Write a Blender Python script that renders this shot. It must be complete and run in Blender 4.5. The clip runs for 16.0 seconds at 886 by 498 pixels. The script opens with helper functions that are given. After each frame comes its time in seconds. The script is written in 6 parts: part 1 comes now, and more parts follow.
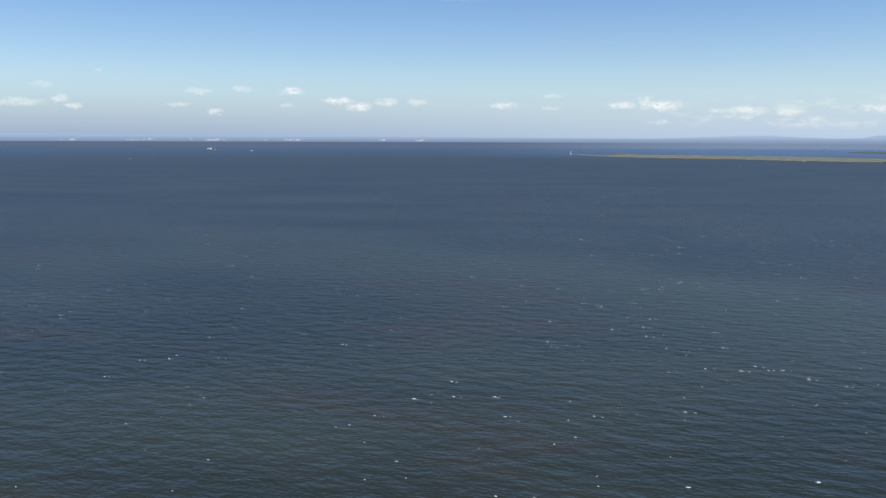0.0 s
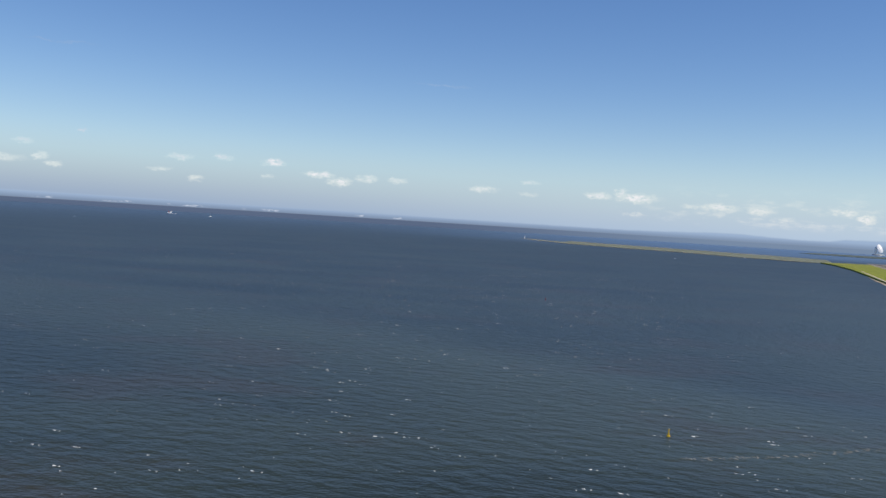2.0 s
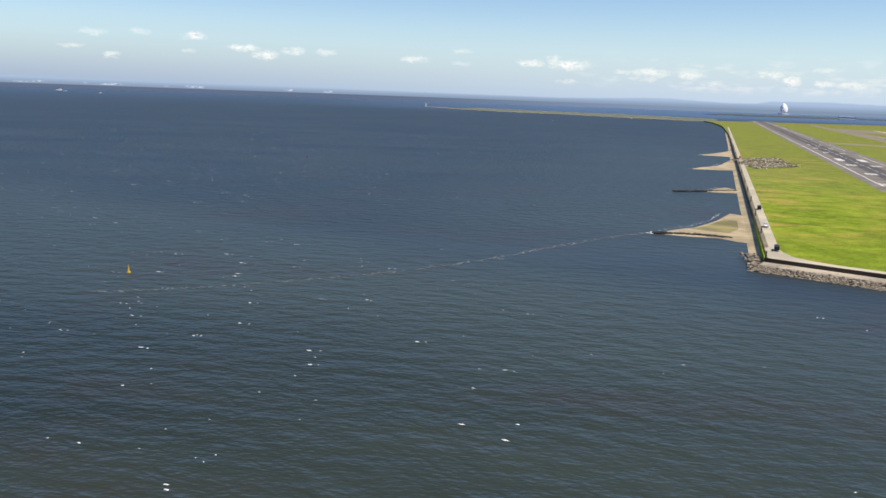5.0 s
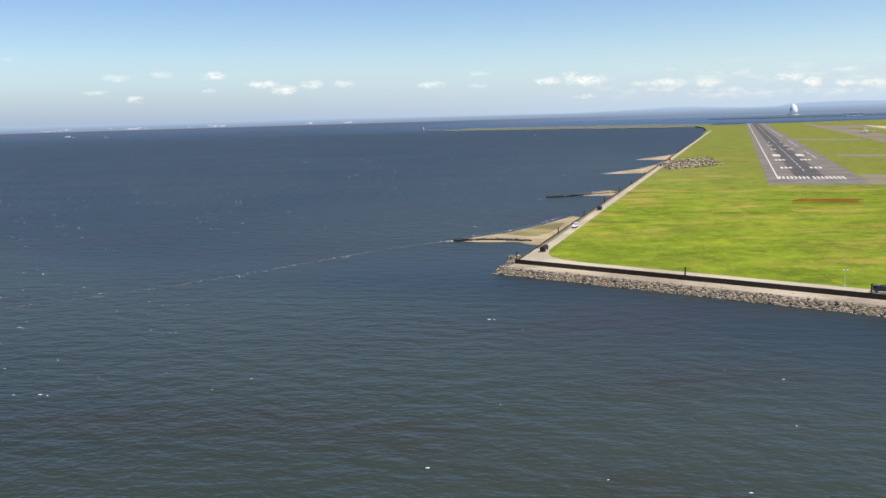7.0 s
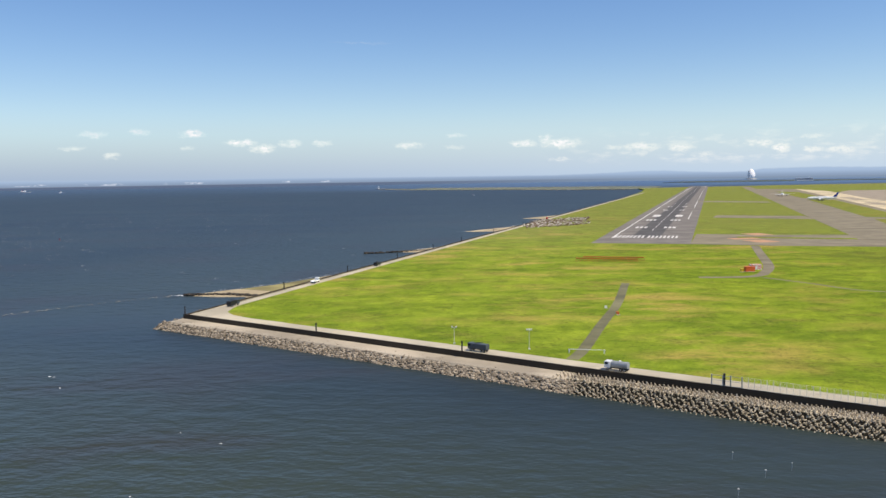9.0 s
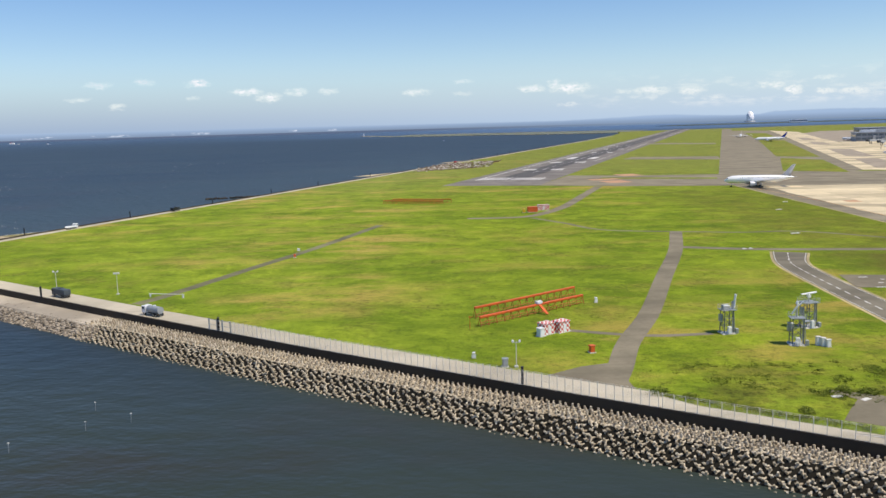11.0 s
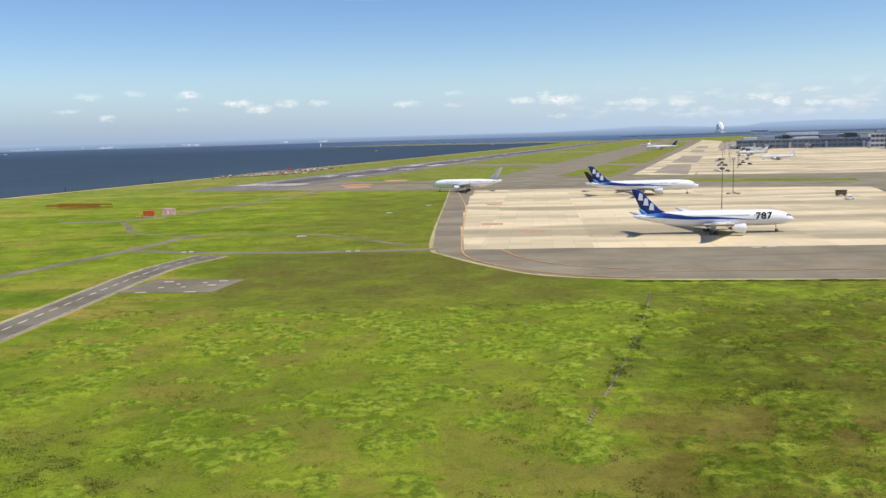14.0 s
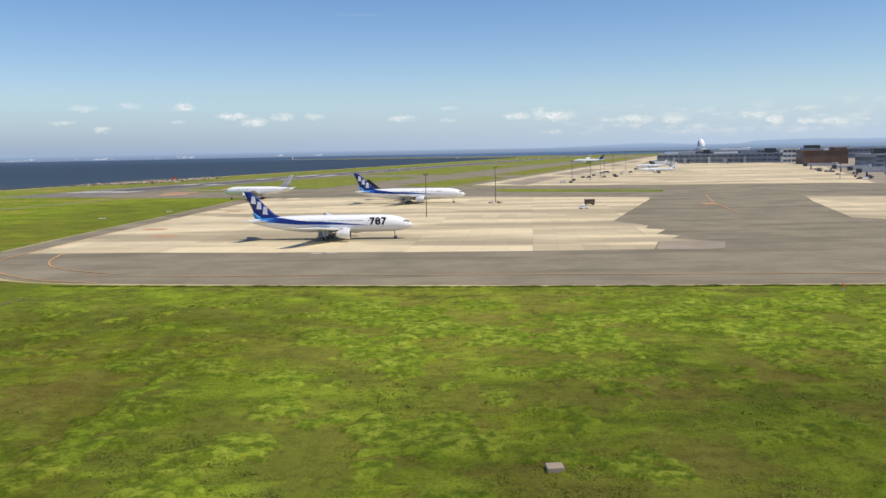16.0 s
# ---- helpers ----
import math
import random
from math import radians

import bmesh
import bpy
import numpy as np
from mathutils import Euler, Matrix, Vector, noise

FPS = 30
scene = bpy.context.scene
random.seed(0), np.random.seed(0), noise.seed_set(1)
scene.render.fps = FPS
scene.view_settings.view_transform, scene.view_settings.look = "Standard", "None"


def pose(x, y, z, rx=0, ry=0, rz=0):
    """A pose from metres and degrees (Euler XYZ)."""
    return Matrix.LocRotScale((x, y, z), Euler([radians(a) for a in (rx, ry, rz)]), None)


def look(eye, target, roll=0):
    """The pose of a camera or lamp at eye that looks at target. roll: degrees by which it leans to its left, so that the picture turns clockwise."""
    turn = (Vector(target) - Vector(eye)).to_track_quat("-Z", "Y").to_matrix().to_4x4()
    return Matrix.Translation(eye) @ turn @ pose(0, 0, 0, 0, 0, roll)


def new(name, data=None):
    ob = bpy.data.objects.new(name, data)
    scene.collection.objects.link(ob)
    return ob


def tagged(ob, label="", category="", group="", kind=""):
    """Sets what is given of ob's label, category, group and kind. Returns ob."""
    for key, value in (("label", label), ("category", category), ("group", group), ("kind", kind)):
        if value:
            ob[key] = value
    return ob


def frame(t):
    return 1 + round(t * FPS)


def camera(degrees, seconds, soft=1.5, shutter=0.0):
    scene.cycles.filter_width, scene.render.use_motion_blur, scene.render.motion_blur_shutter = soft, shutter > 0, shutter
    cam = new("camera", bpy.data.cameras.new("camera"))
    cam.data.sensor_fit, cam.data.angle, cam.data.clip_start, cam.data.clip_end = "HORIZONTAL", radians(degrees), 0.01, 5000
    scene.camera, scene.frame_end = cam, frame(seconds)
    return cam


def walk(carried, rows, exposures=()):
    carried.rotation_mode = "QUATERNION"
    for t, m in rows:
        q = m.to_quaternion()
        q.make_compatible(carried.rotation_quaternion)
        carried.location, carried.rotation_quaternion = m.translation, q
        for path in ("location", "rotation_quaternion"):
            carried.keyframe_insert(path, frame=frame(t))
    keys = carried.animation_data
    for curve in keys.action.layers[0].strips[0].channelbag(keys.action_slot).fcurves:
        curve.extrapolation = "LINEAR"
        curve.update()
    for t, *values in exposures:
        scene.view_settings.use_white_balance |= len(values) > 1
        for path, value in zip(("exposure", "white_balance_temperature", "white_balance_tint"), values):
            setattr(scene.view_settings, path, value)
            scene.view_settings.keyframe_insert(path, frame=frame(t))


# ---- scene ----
S = 0.57  # the place is laid out in true metres and built at this scale, so that the fast flight keeps its pace
cam = camera(56.77, 16.0)
# seconds, place in metres, yaw, pitch, roll
PATH = [
    (0, -1069.3, -149.7, 88.0, 7.18, -7.64, -0.20),
    (0.5, -1036.3, -144.8, 86.5, 7.52, -5.38, -0.95),
    (1, -1003.4, -140.0, 84.9, 7.58, -2.59, -2.02),
    (1.5, -970.3, -135.1, 83.4, 6.90, -1.46, -2.94),
    (2, -937.3, -130.3, 81.8, 5.62, -2.04, -3.56),
    (2.5, -904.2, -125.5, 80.2, 4.72, -3.69, -3.38),
    (3, -871.0, -120.7, 78.6, 4.14, -6.93, -4.24),
    (3.5, -837.9, -115.9, 76.9, 2.53, -9.34, -4.14),
    (4, -804.7, -111.2, 75.3, 0.61, -9.96, -2.37),
    (4.2, -791.4, -109.3, 74.6, 0.79, -10.24, -2.35),
    (6.3, -651.5, -89.4, 67.4, 1.32, -10.78, 0.52),
    (6.5, -638.1, -87.5, 66.7, 1.48, -10.51, 1.32),
    (7, -604.8, -82.9, 64.9, 2.24, -9.07, 1.62),
    (7.5, -571.3, -78.2, 63.1, 2.57, -6.57, 1.77),
    (8, -537.9, -73.5, 61.2, 2.62, -4.54, 0.95),
    (8.5, -504.4, -68.9, 59.4, 1.34, -4.26, 0.81),
    (8.7, -491.0, -67.0, 58.6, 0.69, -4.53, 0.96),
    (10.8, -350.1, -47.6, 50.7, 0.83, -7.55, 0.53),
    (11, -336.7, -45.8, 49.9, 1.18, -8.58, 1.63),
    (11.5, -303.1, -41.2, 47.9, 1.18, -9.27, 2.53),
    (12, -269.5, -36.6, 45.9, 0.84, -8.34, 2.91),
    (12.5, -235.9, -32.0, 43.9, 0.91, -8.53, 2.55),
    (13, -202.2, -27.4, 41.9, 0.85, -8.67, 2.11),
    (13.5, -168.5, -22.8, 39.9, 0.68, -8.30, 1.87),
    (14, -134.8, -18.3, 37.8, 0.53, -7.82, 1.64),
    (14.5, -101.2, -13.7, 35.8, 0.30, -6.88, 1.26),
    (15, -67.4, -9.1, 33.7, 0.08, -5.75, 1.19),
    (15.5, -33.7, -4.6, 31.6, 0.05, -5.83, 1.53),
    (16, 0.0, 0.0, 29.4, 0.17, -6.81, 1.09),
]
walk(cam, [(t, pose(x * S, y * S, z * S, 90 + p, r, w)) for t, x, y, z, w, p, r in PATH],
     exposures=((0.0, 0.05, 6350, 12), (0.5, 0.45, 6450, 12), (1.0, 0.18, 6350, 12), (2.0, -0.08, 6380, 12), (2.5, -0.05, 6450, 12), (3.0, 0.02, 6500, 12), (4.0, 0.15, 6600, 12),
                (7.0, 0.18, 6600, 12), (8.5, 0.14, 6600, 12), (11.0, 0.08, 6350, 12), (13.5, 0.0, 6250, 12), (14.5, 0.1, 6300, 12), (15.5, -0.02, 6300, 12), (16.0, -0.05, 6350, 12)))

# ---- light ----
SUN_AZ, SUN_EL = 114.0, 61.0  # degrees to the right of straight ahead, and above the horizon
scene.view_settings.exposure = 0.0


class Net:
    """A small helper to wire shader nodes."""

    def __init__(self, tree):
        self.tree = tree

    def add(self, kind, **sets):
        node = self.tree.nodes.new(kind)
        for key, value in sets.items():
            setattr(node, key, value)
        return node

    def put(self, socket, value):
        if value is None:
            return
        if isinstance(value, bpy.types.NodeSocket):
            self.tree.links.new(value, socket)
        elif isinstance(value, (tuple, list)) and len(value) == 3 and socket.type == "RGBA":
            socket.default_value = (*value, 1)
        else:
            socket.default_value = value

    def math(self, op, a, b=None, c=None, clamp=False):
        node = self.add("ShaderNodeMath", operation=op, use_clamp=clamp)
        for socket, value in zip(node.inputs, (a, b, c)):
            self.put(socket, value)
        return node.outputs[0]

    def vec(self, op, a, b=None):
        node = self.add("ShaderNodeVectorMath", operation=op)
        self.put(node.inputs[0], a)
        self.put(node.inputs[1], b)
        return node.outputs["Value"] if op in ("LENGTH", "DOT_PRODUCT", "DISTANCE") else node.outputs[0]

    def span(self, value, a, b, c=0.0, d=1.0, smooth=True):
        node = self.add("ShaderNodeMapRange", interpolation_type="SMOOTHSTEP" if smooth else "LINEAR")
        for socket, v in zip(node.inputs, (value, a, b, c, d)):
            self.put(socket, v)
        return node.outputs[0]

    def mix(self, fac, a, b, blend="MIX"):
        node = self.add("ShaderNodeMix", data_type="RGBA", blend_type=blend)
        self.put(node.inputs[0], fac)
        self.put(node.inputs[6], a)
        self.put(node.inputs[7], b)
        return node.outputs[2]

    def noise(self, vector, scale, detail=3.0, rough=0.55):
        node = self.add("ShaderNodeTexNoise")
        self.put(node.inputs["Vector"], vector)
        self.put(node.inputs["Scale"], scale)
        self.put(node.inputs["Detail"], detail)
        self.put(node.inputs["Roughness"], rough)
        return node.outputs["Fac"]

    def ramp(self, fac, *stops):
        node = self.add("ShaderNodeValToRGB")
        self.put(node.inputs[0], fac)
        el = node.color_ramp.elements
        while len(el) < len(stops):
            el.new(0.5)
        for e, (p, c) in zip(el, stops):
            e.position = p
            e.color = (c, c, c, 1) if isinstance(c, float) else (*c, 1)
        return node.outputs[0]


world = bpy.data.worlds.new("sky")
scene.world = world
world.use_nodes = True
net = Net(world.node_tree)
world.node_tree.nodes.clear()
sky = net.add("ShaderNodeTexSky", sky_type="NISHITA", sun_disc=False, sun_elevation=radians(SUN_EL), sun_rotation=radians(SUN_AZ),
              altitude=50, air_density=1.0, dust_density=0.0, ozone_density=3.0)
clear = net.add("ShaderNodeBackground")
vivid = net.add("ShaderNodeHueSaturation")
vivid.inputs["Hue"].default_value, vivid.inputs["Saturation"].default_value = 0.508, 1.2
net.put(vivid.inputs["Color"], sky.outputs[0])
net.put(clear.inputs[0], vivid.outputs[0])
clear.inputs[1].default_value = 0.115
coords = net.add("ShaderNodeTexCoord").outputs["Generated"]
way = net.add("ShaderNodeSeparateXYZ")
net.put(way.inputs[0], coords)
azimuth = net.math("MULTIPLY", net.math("ARCTAN2", way.outputs[0], way.outputs[1]), 180 / math.pi)
height = net.math("MULTIPLY", net.math("ARCSINE", way.outputs[2]), 180 / math.pi)
plane = net.add("ShaderNodeCombineXYZ")
net.put(plane.inputs[0], azimuth)
net.put(plane.inputs[1], height)
wisp = net.add("ShaderNodeTexNoise")
net.put(wisp.inputs["Vector"], net.vec("MULTIPLY", plane.outputs[0], (1.0, 1.7, 1.0)))
wisp.inputs["Scale"].default_value, wisp.inputs["Detail"].default_value, wisp.inputs["Roughness"].default_value = 1.3, 4.0, 0.62
shift = net.vec("MULTIPLY", net.vec("SUBTRACT", wisp.outputs["Color"], (0.5, 0.5, 0.5)), (1.6, 0.6, 0.0))
drift = net.vec("ADD", plane.outputs[0], shift)
# small fair-weather clouds low over the horizon: azimuth, height, half width, half height (degrees), weight
CLOUDS = [
    (-34.2, 2.2, 1.7, .34, .5), (-32.8, 3.3, .6, .25, .6), (-31.9, 2.5, .6, .28, .7), (-31.1, 2.0, .6, .22, .7), (-29.5, 4.3, .3, .15, .7),
    (-24.8, 2.2, .8, .2, .6), (-23.5, 3.1, .9, .24, .7), (-22.5, 1.8, .6, .24, .6), (-20.7, 3.3, .7, .28, .7), (-17.4, 3.2, 1.0, .28, 1.0),
    (-17.8, 2.2, .5, .2, .4), (-14.3, 2.55, 1.2, .26, 1.0), (-12.9, 2.2, 1.0, .32, 1.0), (-11.1, 2.5, .9, .28, .9), (-9.0, 2.5, .8, .24, .8),
    (-3.0, 2.3, 1.2, .28, .8), (.3, 2.9, .7, .18, .6), (.2, 2.1, .8, .2, .4), (5.0, 2.3, 1.0, .28, .9), (6.5, 2.6, .5, .38, .9), (7.6, 2.25, 1.7, .38, 1.0),
    (7.4, 1.2, .8, .2, .6), (11.2, 1.9, .9, .22, .5), (13.0, 1.9, 1.4, .36, .8), (15.5, 1.8, 1.0, .3, .8), (16.9, 1.3, .9, .24, .5), (20.5, 2.0, .9, .34, .9),
    (21.7, 1.65, .6, .36, .9), (23.5, 2.3, .8, .22, .7), (23.6, 1.5, .8, .28, .7), (25.2, 1.4, 1.2, .28, .7), (29.5, 1.9, 1.1, .3, .8), (33.0, 1.6, 1.2, .3, .7),
    (-6.0, 9.2, 2.4, .1, .22), (-31.0, 9.6, 2.6, .1, .2)]
cover = None
for az, el, w, h, weight in CLOUDS:
    ell = net.vec("LENGTH", net.vec("MULTIPLY", net.vec("SUBTRACT", drift, (az, el, 0.0)), (1 / w, 1 / h, 0.0)))
    one = net.span(ell, 1.12, 0.30, 0.0, weight)
    cover = one if cover is None else net.math("MAXIMUM", cover, one)
puff = net.noise(net.vec("MULTIPLY", plane.outputs[0], (1.0, 1.5, 1.0)), 3.6, 4.0, 0.6)
cover = net.math("MULTIPLY", net.math("MULTIPLY", cover, net.span(wisp.outputs["Fac"], 0.25, 0.62, 0.35, 1.0)), net.span(puff, 0.32, 0.50, 0.30, 1.0))
# thin uneven cloud low over the land side
bank = net.noise(net.vec("MULTIPLY", plane.outputs[0], (0.55, 1.6, 1.0)), 1.0, 5.0, 0.62)
bank = net.math("MULTIPLY", net.math("MULTIPLY", net.span(bank, 0.48, 0.70, 0.0, 0.42), net.math("MULTIPLY", net.span(height, 0.5, 1.2), net.span(height, 3.6, 2.2))), net.span(azimuth, 4.0, 14.0))
cover = net.math("MAXIMUM", cover, bank)
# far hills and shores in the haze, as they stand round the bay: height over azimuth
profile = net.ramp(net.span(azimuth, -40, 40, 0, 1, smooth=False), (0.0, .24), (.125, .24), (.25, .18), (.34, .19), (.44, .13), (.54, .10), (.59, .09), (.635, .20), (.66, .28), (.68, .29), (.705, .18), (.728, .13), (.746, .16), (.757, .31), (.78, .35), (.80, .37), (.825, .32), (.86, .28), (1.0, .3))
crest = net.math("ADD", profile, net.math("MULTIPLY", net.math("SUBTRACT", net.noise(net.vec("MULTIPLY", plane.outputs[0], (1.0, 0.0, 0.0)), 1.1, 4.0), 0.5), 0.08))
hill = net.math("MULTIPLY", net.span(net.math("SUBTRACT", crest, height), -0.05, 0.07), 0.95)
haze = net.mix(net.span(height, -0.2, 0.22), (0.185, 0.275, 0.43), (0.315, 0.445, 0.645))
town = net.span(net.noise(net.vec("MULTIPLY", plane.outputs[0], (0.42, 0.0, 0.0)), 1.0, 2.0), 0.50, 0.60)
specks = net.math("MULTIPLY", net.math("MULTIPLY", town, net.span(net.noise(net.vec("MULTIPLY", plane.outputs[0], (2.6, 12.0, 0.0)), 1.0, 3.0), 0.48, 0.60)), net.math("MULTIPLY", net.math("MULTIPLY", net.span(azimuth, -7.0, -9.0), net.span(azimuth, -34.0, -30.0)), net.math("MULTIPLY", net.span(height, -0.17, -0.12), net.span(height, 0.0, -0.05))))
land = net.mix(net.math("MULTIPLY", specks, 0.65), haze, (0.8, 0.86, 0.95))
# below the horizon: far water colour, haze painted into it to the right
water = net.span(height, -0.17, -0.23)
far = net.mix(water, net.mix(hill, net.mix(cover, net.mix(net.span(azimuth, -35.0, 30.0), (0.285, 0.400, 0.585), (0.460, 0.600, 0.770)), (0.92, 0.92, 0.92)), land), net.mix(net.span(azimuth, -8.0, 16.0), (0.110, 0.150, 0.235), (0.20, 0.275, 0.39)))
veil = net.math("MULTIPLY", net.span(height, 10.0, 0.0, smooth=False), 0.66)
veil = net.math("MULTIPLY", veil, veil)
veil = net.math("MAXIMUM", net.math("ADD", veil, net.math("MULTIPLY", net.span(height, 5.0, 0.0), 0.5)), cover)
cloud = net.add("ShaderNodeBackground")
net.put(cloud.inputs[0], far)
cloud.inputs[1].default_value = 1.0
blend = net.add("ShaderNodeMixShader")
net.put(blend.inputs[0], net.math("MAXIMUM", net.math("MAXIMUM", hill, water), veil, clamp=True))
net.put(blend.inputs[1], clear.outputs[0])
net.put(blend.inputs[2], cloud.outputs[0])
net.put(net.add("ShaderNodeOutputWorld").inputs[0], blend.outputs[0])

sun = new("sun", bpy.data.lights.new("sun", "SUN"))
sun.data.energy, sun.data.angle, sun.data.color = 4.3, radians(0.55), (1.0, 0.90, 0.73)
sun.matrix_world = look((0, 0, 0), (-math.sin(radians(SUN_AZ)) * math.cos(radians(SUN_EL)), -math.cos(radians(SUN_AZ)) * math.cos(radians(SUN_EL)), -math.sin(radians(SUN_EL))))

# ---- materials ----
def surface(name, rough=0.8, metal=0.0, spec=0.3):
    """A material with its wiring helper, its shader and coordinates in true metres of the thing it lies on."""
    mat = bpy.data.materials.new(name)
    mat.use_nodes = True
    n = Net(mat.node_tree)
    b = mat.node_tree.nodes["Principled BSDF"]
    b.inputs["Roughness"].default_value, b.inputs["Metallic"].default_value, b.inputs["Specular IOR Level"].default_value = rough, metal, spec
    at = n.vec("MULTIPLY", n.add("ShaderNodeTexCoord").outputs["Object"], (1 / S, 1 / S, 1 / S))
    return mat, n, b, at


def relief(n, b, value, strength, distance):
    bump = n.add("ShaderNodeBump")
    n.put(bump.inputs["Height"], value)
    bump.inputs["Strength"].default_value, bump.inputs["Distance"].default_value = strength, distance * S
    n.put(b.inputs["Normal"], bump.outputs[0])


def painted(name, colour, rough=0.5, metal=0.0, dirt=0.25, scale=0.8, spec=0.4):
    """Paint, metal or plastic with soft dirt and a little unevenness."""
    mat, n, b, at = surface(name, rough, metal, spec)
    f = n.noise(at, scale, 4.0)
    g = n.noise(at, scale * 9, 3.0)
    dark = tuple(c * (1 - dirt) for c in colour)
    c = n.mix(n.span(f, 0.35, 0.7), colour, dark)
    n.put(b.inputs["Base Color"], n.mix(n.math("MULTIPLY", n.span(g, 0.5, 0.75), dirt * 0.6), c, tuple(x * 0.6 for x in dark)))
    return mat


def grass_material(name):
    """Airfield meadow: lime clumps, olive and dry ground, bare soil; rougher and browner towards the unmown side by the apron."""
    mat, n, b, at = surface(name, 0.95, 0, 0.04)
    flat = n.vec("MULTIPLY", at, (1, 1, 0))
    sep = n.add("ShaderNodeSeparateXYZ")
    n.put(sep.inputs[0], flat)
    sep_z = n.add("ShaderNodeSeparateXYZ")
    n.put(sep_z.inputs[0], at)
    bend = n.noise(flat, 0.03, 4.0, 0.6)
    # distance past the old drain, with a wavering border
    edge = n.math("ADD", n.vec("DOT_PRODUCT", n.vec("SUBTRACT", flat, (-90.0, 168.0, 0.0)), (1.0, -0.335, 0.0)), n.math("MULTIPLY", n.math("SUBTRACT", bend, 0.5), 50.0))
    rough = n.math("MULTIPLY", n.span(edge, -14.0, 14.0), n.span(sep.outputs[1], 260.0, 190.0))
    dull = n.math("MULTIPLY", n.math("MULTIPLY", n.span(n.math("ADD", sep.outputs[1], n.math("MULTIPLY", n.math("SUBTRACT", bend, 0.5), 60.0)), 140.0, 190.0), n.math("MAXIMUM", n.span(sep.outputs[1], 258.0, 246.0), n.span(sep.outputs[1], 580.0, 470.0, 0.0, 0.6))), n.math("MULTIPLY", n.span(sep.outputs[0], -226.0, -185.0), n.span(sep.outputs[0], -70.0, -120.0)))
    # the uncut strip along the shore
    inland = n.vec("DOT_PRODUCT", n.vec("SUBTRACT", flat, (-318.0, 100.0, 0.0)), (0.5185, 0.855, 0.0))
    strip = n.math("MULTIPLY", n.span(n.math("ADD", inland, n.math("MULTIPLY", n.math("SUBTRACT", bend, 0.5), 40.0)), 42.0, 16.0), n.span(sep.outputs[0], -312.0, -285.0))
    rough = n.math("MAXIMUM", rough, n.math("MULTIPLY", strip, 0.9))
    wide = n.noise(flat, 0.011, 5.0, 0.6)
    patch = n.noise(n.vec("MULTIPLY", flat, (0.85, 1.1, 0)), 0.05, 8.0, 0.64)
    clump = n.noise(n.vec("ADD", flat, (31.0, 77.0, 0)), 0.11, 8.0, 0.66)
    soil = n.noise(n.vec("ADD", flat, (171.0, 9.0, 0)), 0.06, 7.0, 0.68)
    fine = n.noise(flat, 0.55, 7.0, 0.76)
    tuft = n.noise(flat, 2.6, 4.0, 0.65)
    c = n.ramp(patch, (0.28, (0.108, 0.158, 0.013)), (0.44, (0.150, 0.218, 0.015)), (0.56, (0.186, 0.258, 0.018)), (0.72, (0.240, 0.318, 0.026)))
    # lime clumps of lush growth
    c = n.mix(n.math("MULTIPLY", n.span(clump, 0.50, 0.61), n.math("ADD", 0.55, n.math("MULTIPLY", rough, 0.25))), c, (0.262, 0.346, 0.024))
    # darker, thicker grass
    c = n.mix(n.math("MULTIPLY", n.span(clump, 0.47, 0.35), n.math("ADD", 0.36, n.math("MULTIPLY", rough, 0.3))), c, (0.070, 0.115, 0.013))
    # wetter ground with deep green growth
    wet = n.noise(n.vec("ADD", flat, (411.0, 53.0, 0)), 0.019, 5.0, 0.6)
    c = n.mix(n.span(wet, 0.46, 0.64, 0.0, 0.55), c, n.mix(1.0, c, (0.58, 0.68, 0.60), "MULTIPLY"))
    c = n.mix(n.span(wet, 0.46, 0.34, 0.0, 0.5), c, n.mix(1.0, c, (1.25, 1.18, 1.1), "MULTIPLY"))
    # dry straw-coloured stretches on the mown side
    dry = n.math("MULTIPLY", n.span(wide, 0.42, 0.60), n.span(n.noise(n.vec("MULTIPLY", flat, (0.6, 1.3, 0)), 0.03, 7.0, 0.66), 0.45, 0.62))
    c = n.mix(n.math("MULTIPLY", dry, n.math("SUBTRACT", 0.72, n.math("MAXIMUM", n.math("MULTIPLY", rough, 0.35), n.span(sep.outputs[0], -225.0, -195.0, 0.0, 0.5)))), c, (0.40, 0.30, 0.070))
    # duller olive fields beside the runway; distance haze is put into this colour too
    c = n.mix(n.math("ADD", n.span(sep.outputs[1], 420.0, 900.0, 0.0, 0.5), n.span(sep.outputs[1], 2500.0, 4500.0, 0.0, 0.4)), c, n.mix(clump, (0.13, 0.15, 0.040), (0.27, 0.26, 0.085)))
    # olive and brown thin growth over soil
    thin = n.span(n.math("ADD", soil, n.math("MULTIPLY", rough, 0.09)), 0.49, 0.66)
    c = n.mix(n.math("MULTIPLY", thin, n.math("ADD", 0.24, n.math("MULTIPLY", rough, 0.24))), c, n.mix(n.span(soil, 0.55, 0.72), (0.155, 0.138, 0.027), (0.265, 0.205, 0.062)))
    # dark weeds standing in the thin growth
    zone = n.span(n.math("ADD", soil, n.math("MULTIPLY", rough, 0.07)), 0.47, 0.62)
    c = n.mix(n.math("MULTIPLY", n.math("MULTIPLY", zone, n.span(fine, 0.52, 0.38)), n.math("ADD", 0.42, n.math("MULTIPLY", rough, 0.25))), c, (0.058, 0.066, 0.012))
    lush = n.noise(n.vec("ADD", n.vec("MULTIPLY", flat, (0.8, 1.1, 0)), (7.0, 301.0, 0)), 0.15, 7.0, 0.64)
    c = n.mix(n.math("MULTIPLY", rough, n.span(lush, 0.50, 0.65, 0.0, 0.75)), c, (0.275, 0.365, 0.030))
